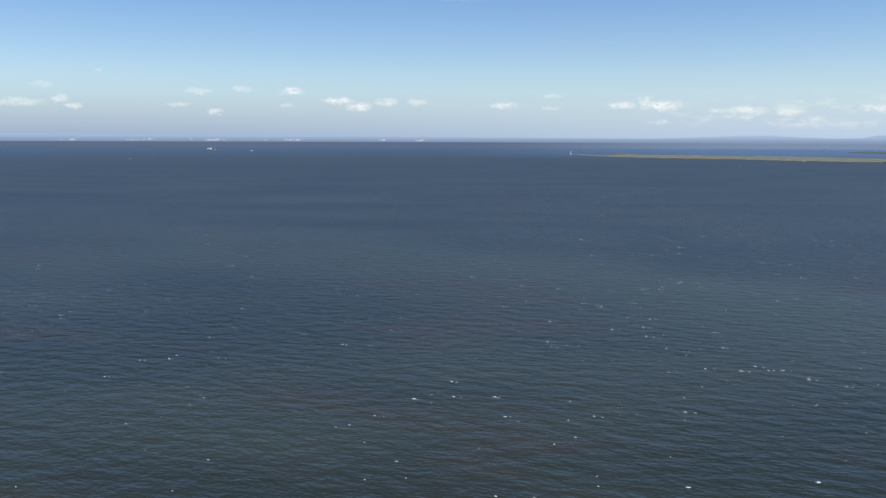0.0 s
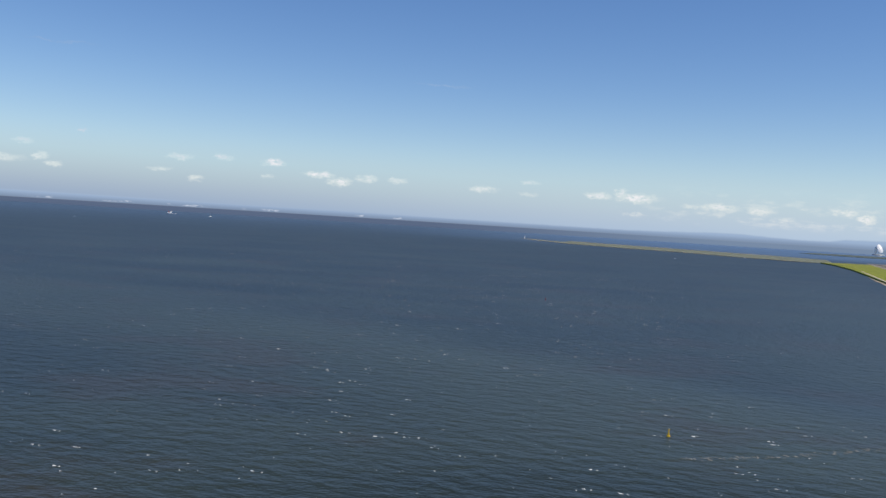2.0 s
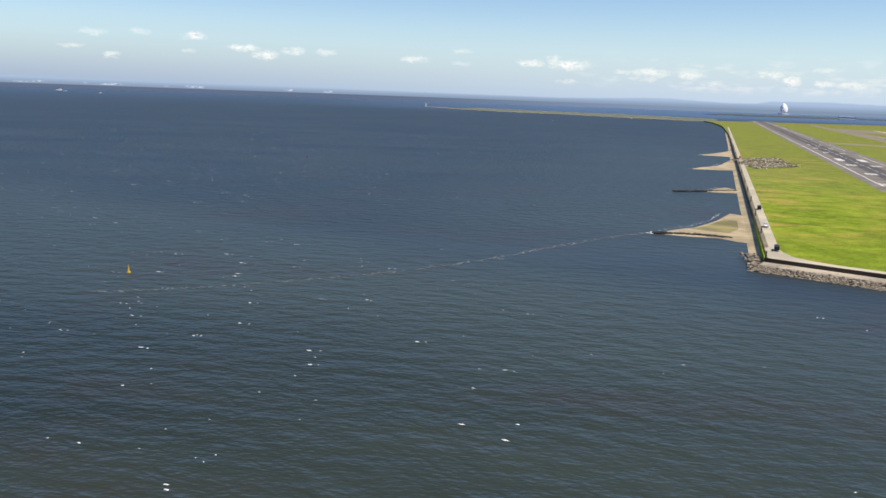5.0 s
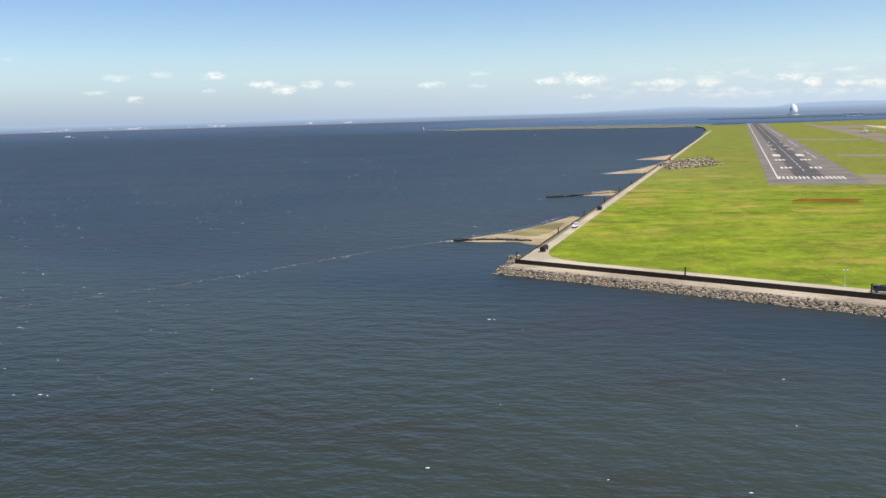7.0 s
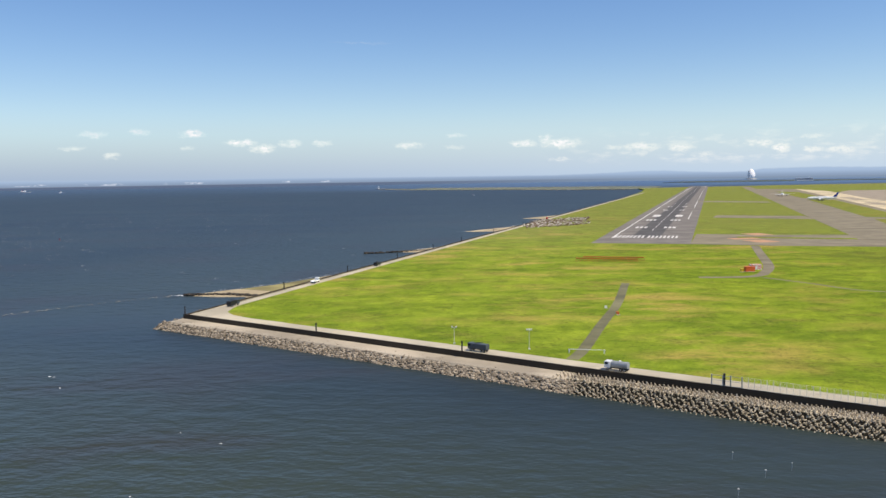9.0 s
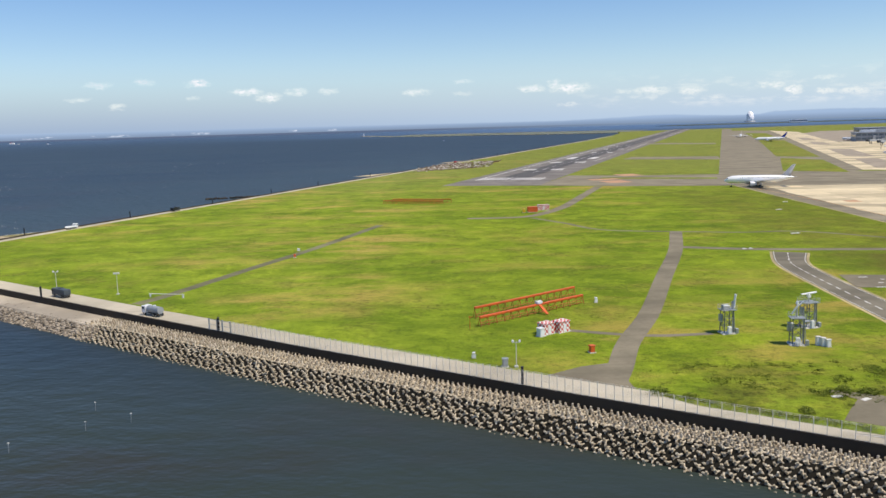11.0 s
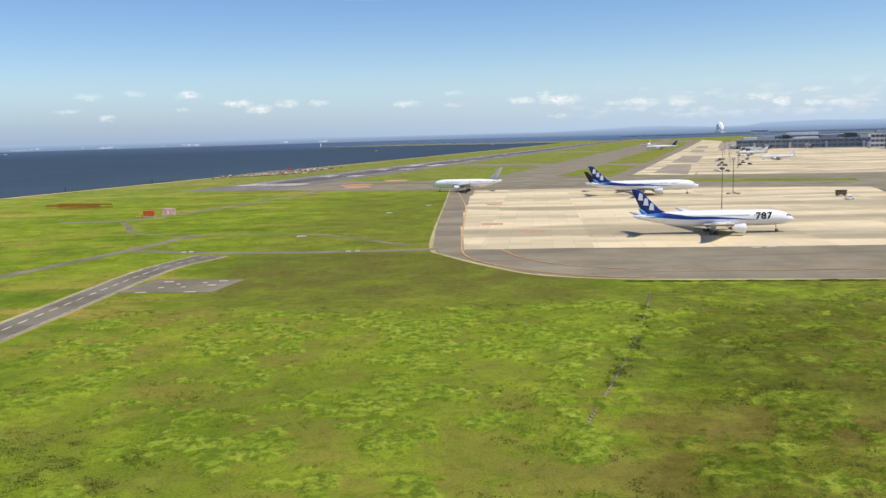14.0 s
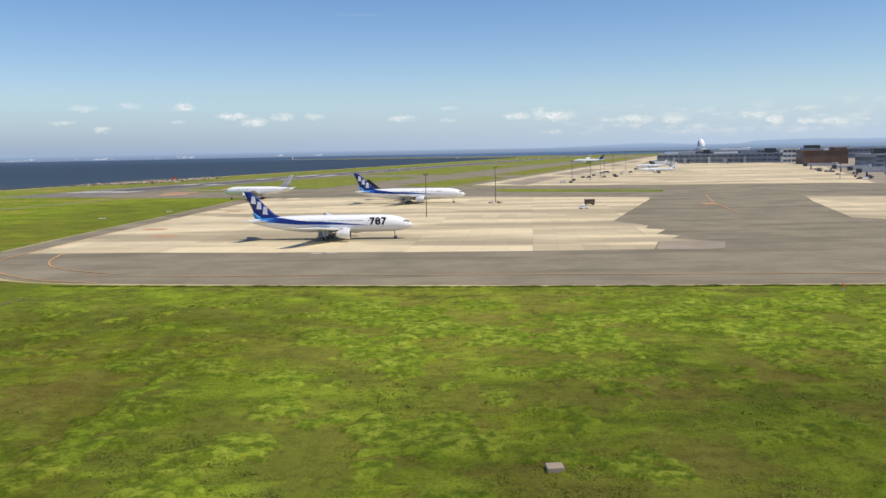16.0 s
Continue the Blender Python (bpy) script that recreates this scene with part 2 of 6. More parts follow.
    c = n.mix(n.math("MULTIPLY", rough, n.span(lush, 0.48, 0.34, 0.0, 0.6)), c, (0.075, 0.095, 0.016))
    c = n.mix(n.math("MULTIPLY", dull, n.span(soil, 0.30, 0.60, 0.35, 0.85)), c, (0.122, 0.114, 0.026))
    # uncut grass stands taller and darker
    c = n.mix(n.math("MULTIPLY", rough, 0.12), c, n.mix(1.0, c, (0.58, 0.66, 0.60), "MULTIPLY"))
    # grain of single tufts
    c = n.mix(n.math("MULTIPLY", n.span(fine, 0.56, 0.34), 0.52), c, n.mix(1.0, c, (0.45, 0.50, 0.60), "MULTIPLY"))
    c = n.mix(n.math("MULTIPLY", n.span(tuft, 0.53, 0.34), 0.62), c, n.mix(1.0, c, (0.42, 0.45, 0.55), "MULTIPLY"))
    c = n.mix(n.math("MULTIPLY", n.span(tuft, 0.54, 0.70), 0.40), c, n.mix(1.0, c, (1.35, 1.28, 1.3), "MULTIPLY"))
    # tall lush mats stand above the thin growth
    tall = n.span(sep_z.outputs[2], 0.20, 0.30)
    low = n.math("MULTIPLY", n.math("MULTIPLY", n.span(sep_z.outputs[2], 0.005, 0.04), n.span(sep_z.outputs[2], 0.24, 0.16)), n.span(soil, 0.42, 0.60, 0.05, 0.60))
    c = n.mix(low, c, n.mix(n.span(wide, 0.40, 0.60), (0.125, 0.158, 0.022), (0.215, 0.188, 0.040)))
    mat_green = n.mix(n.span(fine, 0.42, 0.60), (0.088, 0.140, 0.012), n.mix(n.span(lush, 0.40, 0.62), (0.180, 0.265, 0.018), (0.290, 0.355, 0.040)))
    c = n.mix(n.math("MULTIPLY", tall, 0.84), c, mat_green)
    # dark thick weeds on the lowest ground, past the drain
    deep = n.math("MULTIPLY", n.math("MULTIPLY", n.span(n.math("ADD", sep.outputs[0], n.math("MULTIPLY", sep.outputs[1], -0.6)), -75.0, -35.0), n.span(sep.outputs[1], 125.0, 96.0)), n.span(n.math("ADD", wide, n.math("MULTIPLY", clump, 0.6)), 0.70, 0.86, 0.45, 0.85))
    beside = n.math("MULTIPLY", n.math("MULTIPLY", n.span(edge, 0.0, 14.0), n.span(sep.outputs[0], -12.0, -45.0)), n.math("MULTIPLY", n.span(sep.outputs[1], 168.0, 138.0), n.span(clump, 0.40, 0.56, 0.25, 0.8)))
    c = n.mix(deep, c, n.mix(1.0, c, (0.50, 0.50, 0.55), "MULTIPLY"))
    c = n.mix(n.math("MAXIMUM", n.math("SUBTRACT", beside, deep), 0.0), c, n.mix(1.0, c, (0.58, 0.53, 0.55), "MULTIPLY"))
    # drier, paler mown grass towards the runway and the west shore
    c = n.mix(n.span(sep.outputs[0], -280.0, -420.0, 0.0, 0.8), c, n.mix(1.0, c, (1.14, 1.13, 1.32), "MULTIPLY"))
    c = n.mix(1.0, c, (1.22, 1.16, 1.20), "MULTIPLY")
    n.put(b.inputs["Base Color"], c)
    relief(n, b, n.math("ADD", n.math("ADD", fine, clump), n.math("MULTIPLY", tuft, 0.5)), 0.9, 0.45)
    return mat


def water_material():
    mat, n, b, at = surface("sea_water", 0.6, 0, 0.0)
    flat = n.vec("MULTIPLY", at, (1, 1, 0))
    turned = n.add("ShaderNodeVectorRotate", rotation_type="Z_AXIS")
    n.put(turned.inputs["Vector"], flat)
    turned.inputs["Angle"].default_value = radians(8)
    long = n.vec("MULTIPLY", turned.outputs[0], (0.60, 1.0, 0))
    swell = n.noise(long, 0.15, 3.0, 0.55)
    chop = n.noise(long, 0.7, 3.0, 0.55)
    patch = n.noise(n.vec("MULTIPLY", flat, (0.5, 1.3, 0)), 0.006, 4.0, 0.6)
    bump = n.add("ShaderNodeBump")
    # the water lies calmer in the lee of the sea wall
    lee = n.span(n.vec("DOT_PRODUCT", n.vec("SUBTRACT", flat, (-588.0, 286.0, 0.0)), (0.546, 0.837, 0.0)), -170.0, -20.0, 1.0, 0.25)
    open_sea = n.add("ShaderNodeSeparateXYZ")
    n.put(open_sea.inputs[0], flat)
    lee = n.math("MAXIMUM", lee, n.math("MULTIPLY", n.span(open_sea.outputs[1], 240.0, 420.0), 0.8))
    n.put(bump.inputs["Height"], n.math("MULTIPLY", lee, n.math("ADD", swell, n.math("MULTIPLY", chop, 0.20))))
    bump.inputs["Strength"].default_value, bump.inputs["Distance"].default_value = 1.0, 1.75 * S
    silt = n.noise(n.vec("MULTIPLY", flat, (0.7, 1.6, 0)), 0.011, 4.0, 0.6)
    body = n.mix(n.span(patch, 0.35, 0.68), (0.020, 0.028, 0.022), (0.034, 0.045, 0.034))
    # paler, greener water over the shallows along the sea wall
    shoal = n.math("MULTIPLY", n.span(n.vec("DOT_PRODUCT", n.vec("SUBTRACT", flat, (-588.0, 286.0, 0.0)), (0.546, 0.837, 0.0)), -330.0, -130.0), n.span(open_sea.outputs[1], 900.0, 350.0))
    shoal = n.math("MULTIPLY", shoal, n.span(n.vec("DOT_PRODUCT", n.vec("SUBTRACT", flat, (-588.0, 286.0, 0.0)), (0.546, 0.837, 0.0)), -20.0, -130.0, 0.15, 1.0))
    west = n.vec("DOT_PRODUCT", n.vec("SUBTRACT", flat, (-588.0, 286.0, 0.0)), (0.954, -0.30, 0.0))
    west = n.math("MULTIPLY", n.math("MULTIPLY", n.span(west, -330.0, -80.0), n.span(west, 5.0, -5.0)), n.math("MULTIPLY", n.span(open_sea.outputs[1], 200.0, 330.0), n.span(open_sea.outputs[1], 1900.0, 900.0)))
    shoal = n.math("MAXIMUM", shoal, n.math("MULTIPLY", west, 0.8))
    body = n.mix(n.math("MULTIPLY", shoal, 0.6), body, (0.050, 0.066, 0.050))
    n.put(b.inputs["Base Color"], n.mix(n.span(silt, 0.50, 0.68, 0.0, 0.55), body, (0.042, 0.037, 0.026)))
    n.put(b.inputs["Normal"], bump.outputs[0])
    gloss = n.add("ShaderNodeBsdfGlossy")
    gloss.inputs["Color"].default_value, gloss.inputs["Roughness"].default_value = (0.675, 0.80, 0.95, 1), 0.30
    n.put(gloss.inputs["Normal"], bump.outputs[0])
    # gloss raised with distance to pale the far bay, in place of haze
    far_haze = n.span(n.vec("LENGTH", flat), 2600.0, 8600.0, 0.225, 0.38)
    bay_haze = n.math("MULTIPLY", n.math("MULTIPLY", n.span(open_sea.outputs[1], 3600.0, 5200.0), n.span(open_sea.outputs[0], -2200.0, 400.0)), 0.21)
    fresnel = n.add("ShaderNodeFresnel")
    fresnel.inputs["IOR"].default_value = 1.33
    n.put(fresnel.inputs["Normal"], bump.outputs[0])
    mixed = n.add("ShaderNodeMixShader")
    n.put(mixed.inputs[0], n.math("ADD", n.math("MINIMUM", n.math("MULTIPLY", fresnel.outputs[0], 0.62), far_haze), bay_haze))
    n.put(mixed.inputs[1], b.outputs[0])
    n.put(mixed.inputs[2], gloss.outputs[0])
    n.put(mat.node_tree.nodes["Material Output"].inputs[0], mixed.outputs[0])
    return mat


def asphalt_material(name, tone, patchy=0.3):
    mat, n, b, at = surface(name, 0.9, 0, 0.15)
    flat = n.vec("MULTIPLY", at, (1, 1, 0))
    c = n.mix(n.span(n.noise(flat, 0.05, 5.0, 0.65), 0.3, 0.7), tuple(t * (1 - patchy) for t in tone), tuple(t * (1 + patchy) for t in tone))
    # long tyre-worn and patched stretches
    worn = n.noise(n.vec("MULTIPLY", flat, (0.12, 1.0, 0)), 0.055, 4.0, 0.6)
    c = n.mix(n.math("MULTIPLY", n.span(worn, 0.50, 0.64), 0.55), c, tuple(t * 0.62 for t in tone))
    c = n.mix(n.math("MULTIPLY", n.span(worn, 0.45, 0.32), 0.45), c, tuple(t * 1.35 for t in tone))
    c = n.mix(n.math("MULTIPLY", n.span(n.noise(flat, 0.9, 4.0), 0.5, 0.75), 0.35), c, tuple(t * 0.65 for t in tone))
    n.put(b.inputs["Base Color"], c)
    relief(n, b, n.noise(flat, 6.0, 2.0), 0.3, 0.03)
    return mat


def concrete_material(name, tone, patchy=0.16):
    mat, n, b, at = surface(name, 0.85, 0, 0.3)
    c = n.mix(n.span(n.noise(at, 0.035, 5.0, 0.6), 0.32, 0.68), tuple(t * (1 - patchy) for t in tone), tuple(t * (1 + patchy) for t in tone))
    c = n.mix(n.math("MULTIPLY", n.span(n.noise(n.vec("MULTIPLY", at, (0.25, 1.4, 1)), 0.09, 5.0, 0.65), 0.5, 0.72), 0.4), c, tuple(t * 0.55 for t in tone))
    c = n.mix(n.math("MULTIPLY", n.span(n.noise(at, 1.1, 4.0), 0.5, 0.8), 0.25), c, tuple(t * 0.6 for t in tone))
    n.put(b.inputs["Base Color"], c)
    relief(n, b, n.noise(at, 4.0, 3.0), 0.25, 0.03)
    return mat


def apron_material(name, tone, turn):
    """Concrete bays of differing tone, with soot and tyre streaks along the parking rows."""
    mat, n, b, at = surface(name, 0.85, 0, 0.3)
    rot = n.add("ShaderNodeVectorRotate", rotation_type="Z_AXIS")
    n.put(rot.inputs["Vector"], n.vec("MULTIPLY", at, (1, 1, 0)))
    rot.inputs["Angle"].default_value = radians(turn)
    flat = rot.outputs[0]
    cell = n.add("ShaderNodeTexWhiteNoise", noise_dimensions="2D")
    n.put(cell.inputs["Vector"], n.vec("FLOOR", n.vec("MULTIPLY", flat, (1 / 38, 1 / 14, 0))))
    bay = n.add("ShaderNodeTexWhiteNoise", noise_dimensions="2D")
    n.put(bay.inputs["Vector"], n.vec("FLOOR", n.vec("MULTIPLY", flat, (1 / 7.5, 1 / 7.5, 0))))
    level = n.math("ADD", n.math("MULTIPLY", cell.outputs["Value"], 0.75), n.math("MULTIPLY", bay.outputs["Value"], 0.25))
    c = n.ramp(level, (0.0, tuple(t * 0.66 for t in tone)), (0.45, tuple(t * 0.96 for t in tone)), (1.0, tuple(t * 1.20 for t in tone)))
    streak = n.noise(n.vec("MULTIPLY", flat, (0.22, 1.0, 0)), 0.024, 4.0, 0.52)
    c = n.mix(n.math("MULTIPLY", n.span(streak, 0.49, 0.60), 0.70), c, tuple(t * 0.50 for t in tone))
    c = n.mix(n.math("MULTIPLY", n.span(n.noise(flat, 0.8, 4.0), 0.5, 0.8), 0.2), c, tuple(t * 0.6 for t in tone))
    joint = n.add("ShaderNodeTexBrick", offset=0.0)
    n.put(joint.inputs["Vector"], flat)
    joint.inputs["Scale"].default_value, joint.inputs["Mortar Size"].default_value = 1.0, 0.05
    joint.inputs["Brick Width"].default_value, joint.inputs["Row Height"].default_value = 7.5, 7.5
    c = n.mix(n.math("MULTIPLY", joint.outputs["Fac"], 0.5), c, tuple(t * 0.4 for t in tone))
    n.put(b.inputs["Base Color"], c)
    return mat


GRASS = grass_material("meadow")
SEA_WATER = water_material()
ASPHALT = asphalt_material("taxiway_asphalt", (0.245, 0.212, 0.146), 0.18)
RUNWAY = asphalt_material("runway_asphalt", (0.21, 0.19, 0.165), 0.22)
RUBBER = asphalt_material("rubber_streaked_asphalt", (0.11, 0.105, 0.10), 0.25)
ROAD = asphalt_material("road_asphalt", (0.192, 0.172, 0.125), 0.18)
TRACK = asphalt_material("worn_track", (0.218, 0.190, 0.130), 0.25)
APRON = apron_material("apron_concrete", (0.64, 0.535, 0.335), 6.0)
STAINED = concrete_material("stained_concrete", (0.33, 0.275, 0.20))
SHORE_ROAD = concrete_material("shore_road_concrete", (0.49, 0.435, 0.32))
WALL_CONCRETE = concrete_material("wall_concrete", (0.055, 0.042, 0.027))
WHITE_LINE = painted("road_marking", (0.74, 0.71, 0.64), 0.6, dirt=0.22, scale=0.4)
YELLOW_LINE = painted("taxi_marking", (0.62, 0.36, 0.14), 0.6, dirt=0.2, scale=0.4)
RED_PATCH = painted("red_pavement_sign", (0.60, 0.33, 0.17), 0.7, dirt=0.35, scale=0.3)


def island_material(name, stops, rough=0.9, scale=1.5, bump=0.15, spec=0.25):
    """A material that varies from piece to piece."""
    mat, n, b, at = surface(name, rough, 0, spec)
    one = n.add("ShaderNodeNewGeometry").outputs["Random Per Island"]
    two = n.add("ShaderNodeObjectInfo").outputs["Random"]
    c = n.ramp(n.math("FRACT", n.math("ADD", one, two)), *stops)
    c = n.mix(n.math("MULTIPLY", n.span(n.noise(at, scale, 4.0), 0.45, 0.72), 0.45), c, n.mix(1.0, c, (0.45, 0.42, 0.38), "MULTIPLY"))
    n.put(b.inputs["Base Color"], c)
    relief(n, b, n.noise(at, scale * 4, 3.0), 0.5, bump)
    return mat


TETRAPOD = island_material("tetrapod_concrete", ((0.0, (0.36, 0.296, 0.20)), (0.5, (0.50, 0.42, 0.292)), (1.0, (0.66, 0.57, 0.42))), bump=0.04)
RUBBLE = island_material("quarry_stone", ((0.0, (0.13, 0.105, 0.075)), (0.5, (0.26, 0.215, 0.155)), (1.0, (0.42, 0.355, 0.265))), bump=0.1)
DARK_ROCK = island_material("wet_rock", ((0.0, (0.022, 0.019, 0.015)), (0.6, (0.05, 0.043, 0.034)), (1.0, (0.09, 0.078, 0.062))), rough=0.7)
PILE = island_material("broken_stone", ((0.0, (0.12, 0.075, 0.05)), (0.4, (0.26, 0.19, 0.13)), (0.7, (0.42, 0.36, 0.29)), (1.0, (0.66, 0.62, 0.55))))
# near-black: the shade in the gaps between blocks is put into its colour
ARMOUR_CORE = island_material("gap_shade_core", ((0.0, (0.014, 0.012, 0.009)), (1.0, (0.020, 0.018, 0.013))), rough=0.9, spec=0.1)
GRAVEL = concrete_material("gravel", (0.43, 0.37, 0.275), 0.25)
SAND = concrete_material("sand", (0.43, 0.35, 0.215), 0.25)
SOIL = concrete_material("dry_verge", (0.44, 0.36, 0.17), 0.3)
DRY_GRASS = concrete_material("dry_grass", (0.15, 0.165, 0.115), 0.3)
SPIT_GRASS = concrete_material("spit_grass", (0.27, 0.235, 0.095), 0.35)
OVERGROWN = concrete_material("overgrown_track", (0.175, 0.165, 0.085), 0.35)
WOODS = concrete_material("far_woods", (0.085, 0.105, 0.085), 0.3)
DRAIN = concrete_material("drain_concrete", (0.25, 0.20, 0.125), 0.4)
PALE = painted("pale_concrete", (0.68, 0.66, 0.60), 0.8, dirt=0.2)
WHITE = painted("white_paint", (0.80, 0.80, 0.80), 0.35, dirt=0.08)
ORANGE = painted("orange_paint", (0.72, 0.13, 0.025), 0.5, dirt=0.2, scale=0.5)
YELLOW = painted("yellow_paint", (0.72, 0.46, 0.03), 0.5, dirt=0.2)
STEEL = painted("galvanised_steel", (0.42, 0.44, 0.45), 0.45, 0.4, dirt=0.2)
FENCE_STEEL = painted("fence_steel", (0.80, 0.76, 0.67), 0.6, 0.0, dirt=0.15)
DARK_STEEL = painted("dark_steel", (0.07, 0.075, 0.08), 0.5, 0.2, dirt=0.2)
BLACK = painted("black_paint", (0.018, 0.018, 0.02), 0.5, dirt=0.2)
TYRE = painted("tyre_rubber", (0.02, 0.02, 0.02), 0.85, dirt=0.2)
GLASS_DARK = painted("dark_glass", (0.02, 0.025, 0.03), 0.12, dirt=0.1)
NAVY_TRUCK = painted("dark_grey_paint", (0.07, 0.085, 0.095), 0.45, dirt=0.2)
GREY_TRUCK = painted("grey_paint", (0.33, 0.35, 0.36), 0.45, dirt=0.2)
RED = painted("red_paint", (0.55, 0.03, 0.02), 0.5, dirt=0.15)
BLUE = painted("blue_tail_paint", (0.012, 0.035, 0.22), 0.25, dirt=0.05, scale=0.1)
LIGHT_BLUE = painted("light_blue_paint", (0.06, 0.30, 0.68), 0.3, dirt=0.05, scale=0.1)
LEAF = island_material("shrub_leaf", ((0.0, (0.072, 0.104, 0.016)), (0.5, (0.125, 0.165, 0.025)), (1.0, (0.215, 0.235, 0.045))), rough=0.95, spec=0.05)
BLADE = island_material("grass_blade", ((0.0, (0.05, 0.085, 0.012)), (0.35, (0.11, 0.19, 0.016)), (0.7, (0.20, 0.30, 0.02)), (1.0, (0.28, 0.30, 0.06))), rough=0.7)
FOAM = painted("sea_foam", (0.76, 0.78, 0.78), 0.7, dirt=0.1)


def checker_material(name, size):
    mat, n, b, at = surface(name, 0.5, 0, 0.3)
    tex = n.add("ShaderNodeTexChecker")
    n.put(tex.inputs["Vector"], n.vec("ADD", at, (0.013, 0.017, 0.011)))
    tex.inputs["Scale"].default_value = 1 / size
    tex.inputs["Color1"].default_value, tex.inputs["Color2"].default_value = (0.80, 0.79, 0.75, 1), (0.60, 0.05, 0.03, 1)
    n.put(b.inputs["Base Color"], n.mix(n.math("MULTIPLY", n.span(n.noise(at, 1.2, 4.0), 0.5, 0.8), 0.25), tex.outputs[0], (0.4, 0.36, 0.3)))
    return mat


CHECKER = checker_material("red_white_checks", 0.62)


def livery(name, length, cz, radius, kind):
    """Aircraft paint: white back, coloured band along the side, pale belly. Local x runs from tail to nose."""
    mat, n, b, at = surface(name, 0.25, 0, 0.5)
    sep = n.add("ShaderNodeSeparateXYZ")
    n.put(sep.inputs[0], at)
    x, z = sep.outputs[0], sep.outputs[2]
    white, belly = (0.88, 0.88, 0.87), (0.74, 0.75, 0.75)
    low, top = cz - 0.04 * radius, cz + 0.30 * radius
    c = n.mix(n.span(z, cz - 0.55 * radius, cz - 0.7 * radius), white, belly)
    if kind == "blue":
        run = n.math("DIVIDE", x, length)
        upper = n.math("ADD", n.span(run, 0.14, 0.42, top + 0.55 * radius, top), n.span(run, 0.42, 0.90, 0.0, -0.62 * radius))
        lower = n.math("ADD", n.span(run, 0.05, 0.36, low + 0.35 * radius, low), n.span(run, 0.40, 0.90, 0.0, -0.20 * radius))
        inside = n.math("MULTIPLY", n.span(z, lower, n.math("ADD", lower, 0.06)), n.span(z, n.math("ADD", upper, 0.06), upper))
        inside = n.math("MULTIPLY", inside, n.math("MULTIPLY", n.span(run, 0.97, 0.95), n.span(run, 0.06, 0.09)))
        c = n.mix(inside, c, n.mix(n.span(run, 0.20, 0.08), (0.012, 0.035, 0.22), (0.05, 0.26, 0.62)))
    c = n.mix(n.math("MULTIPLY", n.span(n.noise(at, 0.5, 4.0), 0.5, 0.8), 0.08), c, (0.45, 0.43, 0.4))
    n.put(b.inputs["Base Color"], c)
    return mat

# ---- building helpers ----
def part(name, bm, material, parent=None, label="", smooth=False):
    """Links a bmesh, drawn in true metres, as one mesh object."""
    bmesh.ops.scale(bm, vec=(S, S, S), verts=bm.verts)
    if smooth:
        for f in bm.faces:
            f.smooth = True
    me = bpy.data.meshes.new(name)
    bm.to_mesh(me)
    bm.free()
    for m in material if isinstance(material, (list, tuple)) else (material,):
        me.materials.append(m)
    ob = new(name, me)
    if parent is not None:
        ob.parent = parent
    if label:
        ob["label"] = label
    return ob


def thing(name, x, y, z=0.0, turn=0.0, label="", category="", group="", kind=""):
    """An empty at the base of a thing, that its parts hang under."""
    ob = new(name)
    ob.empty_display_size = 0.2
    ob.matrix_world = pose(x * S, y * S, z * S, 0, 0, turn)
    return tagged(ob, label, category, group, kind)


def set_down(ob, x, y, z=0.0, turn=0.0):
    ob.matrix_world = pose(x * S, y * S, z * S, 0, 0, turn)
    return ob


def box(bm, x0, x1, y0, y1, z0, z1, bevel=0.0):
    r = bmesh.ops.create_cube(bm, size=1.0, matrix=Matrix.Translation(((x0 + x1) / 2, (y0 + y1) / 2, (z0 + z1) / 2)) @ Matrix.Diagonal((x1 - x0, y1 - y0, z1 - z0, 1)))
    if bevel:
        edges = list({e for v in r["verts"] for e in v.link_edges})
        bmesh.ops.bevel(bm, geom=edges, offset=bevel, segments=1, affect="EDGES")
    return bm


def rod(bm, a, b, r0, r1=None, sides=8):
    a, b = Vector(a), Vector(b)
    d = b - a
    m = Matrix.Translation((a + b) / 2) @ d.to_track_quat("Z", "Y").to_matrix().to_4x4()
    bmesh.ops.create_cone(bm, cap_ends=True, segments=sides, radius1=r0, radius2=r0 if r1 is None else r1, depth=d.length, matrix=m)
    return bm


def slab(name, outline, top, thick, material, label="", kind="structure", parent=None):
    """A flat sheet of ground or pavement with a real edge."""
    bm = bmesh.new()
    f = bm.faces.new([bm.verts.new((x, y, top)) for x, y in outline])
    if f.calc_area() and f.normal.z < 0:
        f.normal_flip()
    f.normal_update()
    if f.normal.z < 0:
        f.normal_flip()
    r = bmesh.ops.extrude_face_region(bm, geom=[f])
    bmesh.ops.translate(bm, verts=[v for v in r["geom"] if isinstance(v, bmesh.types.BMVert)], vec=(0, 0, -thick))
    bmesh.ops.recalc_face_normals(bm, faces=bm.faces)
    bmesh.ops.triangulate(bm, faces=[g for g in bm.faces if len(g.verts) > 4])
    ob = part(name, bm, material, parent)
    return tagged(ob, label, kind=kind) if parent is None else ob


def smooth_line(points, step=4.0):
    """A rounded line through points (Catmull-Rom)."""
    p = [Vector(v) for v in points]
    p = [p[0] * 2 - p[1], *p, p[-1] * 2 - p[-2]]
    out = []
    for a, b, c, d in zip(p, p[1:], p[2:], p[3:]):
        k = max(1, int((c - b).length / step))
        for i in range(k):
            t = i / k
            out.append(0.5 * (2 * b + (c - a) * t + (2 * a - 5 * b + 4 * c - d) * t * t + (3 * b - a - 3 * c + d) * t ** 3))
    return out + [p[-2]]


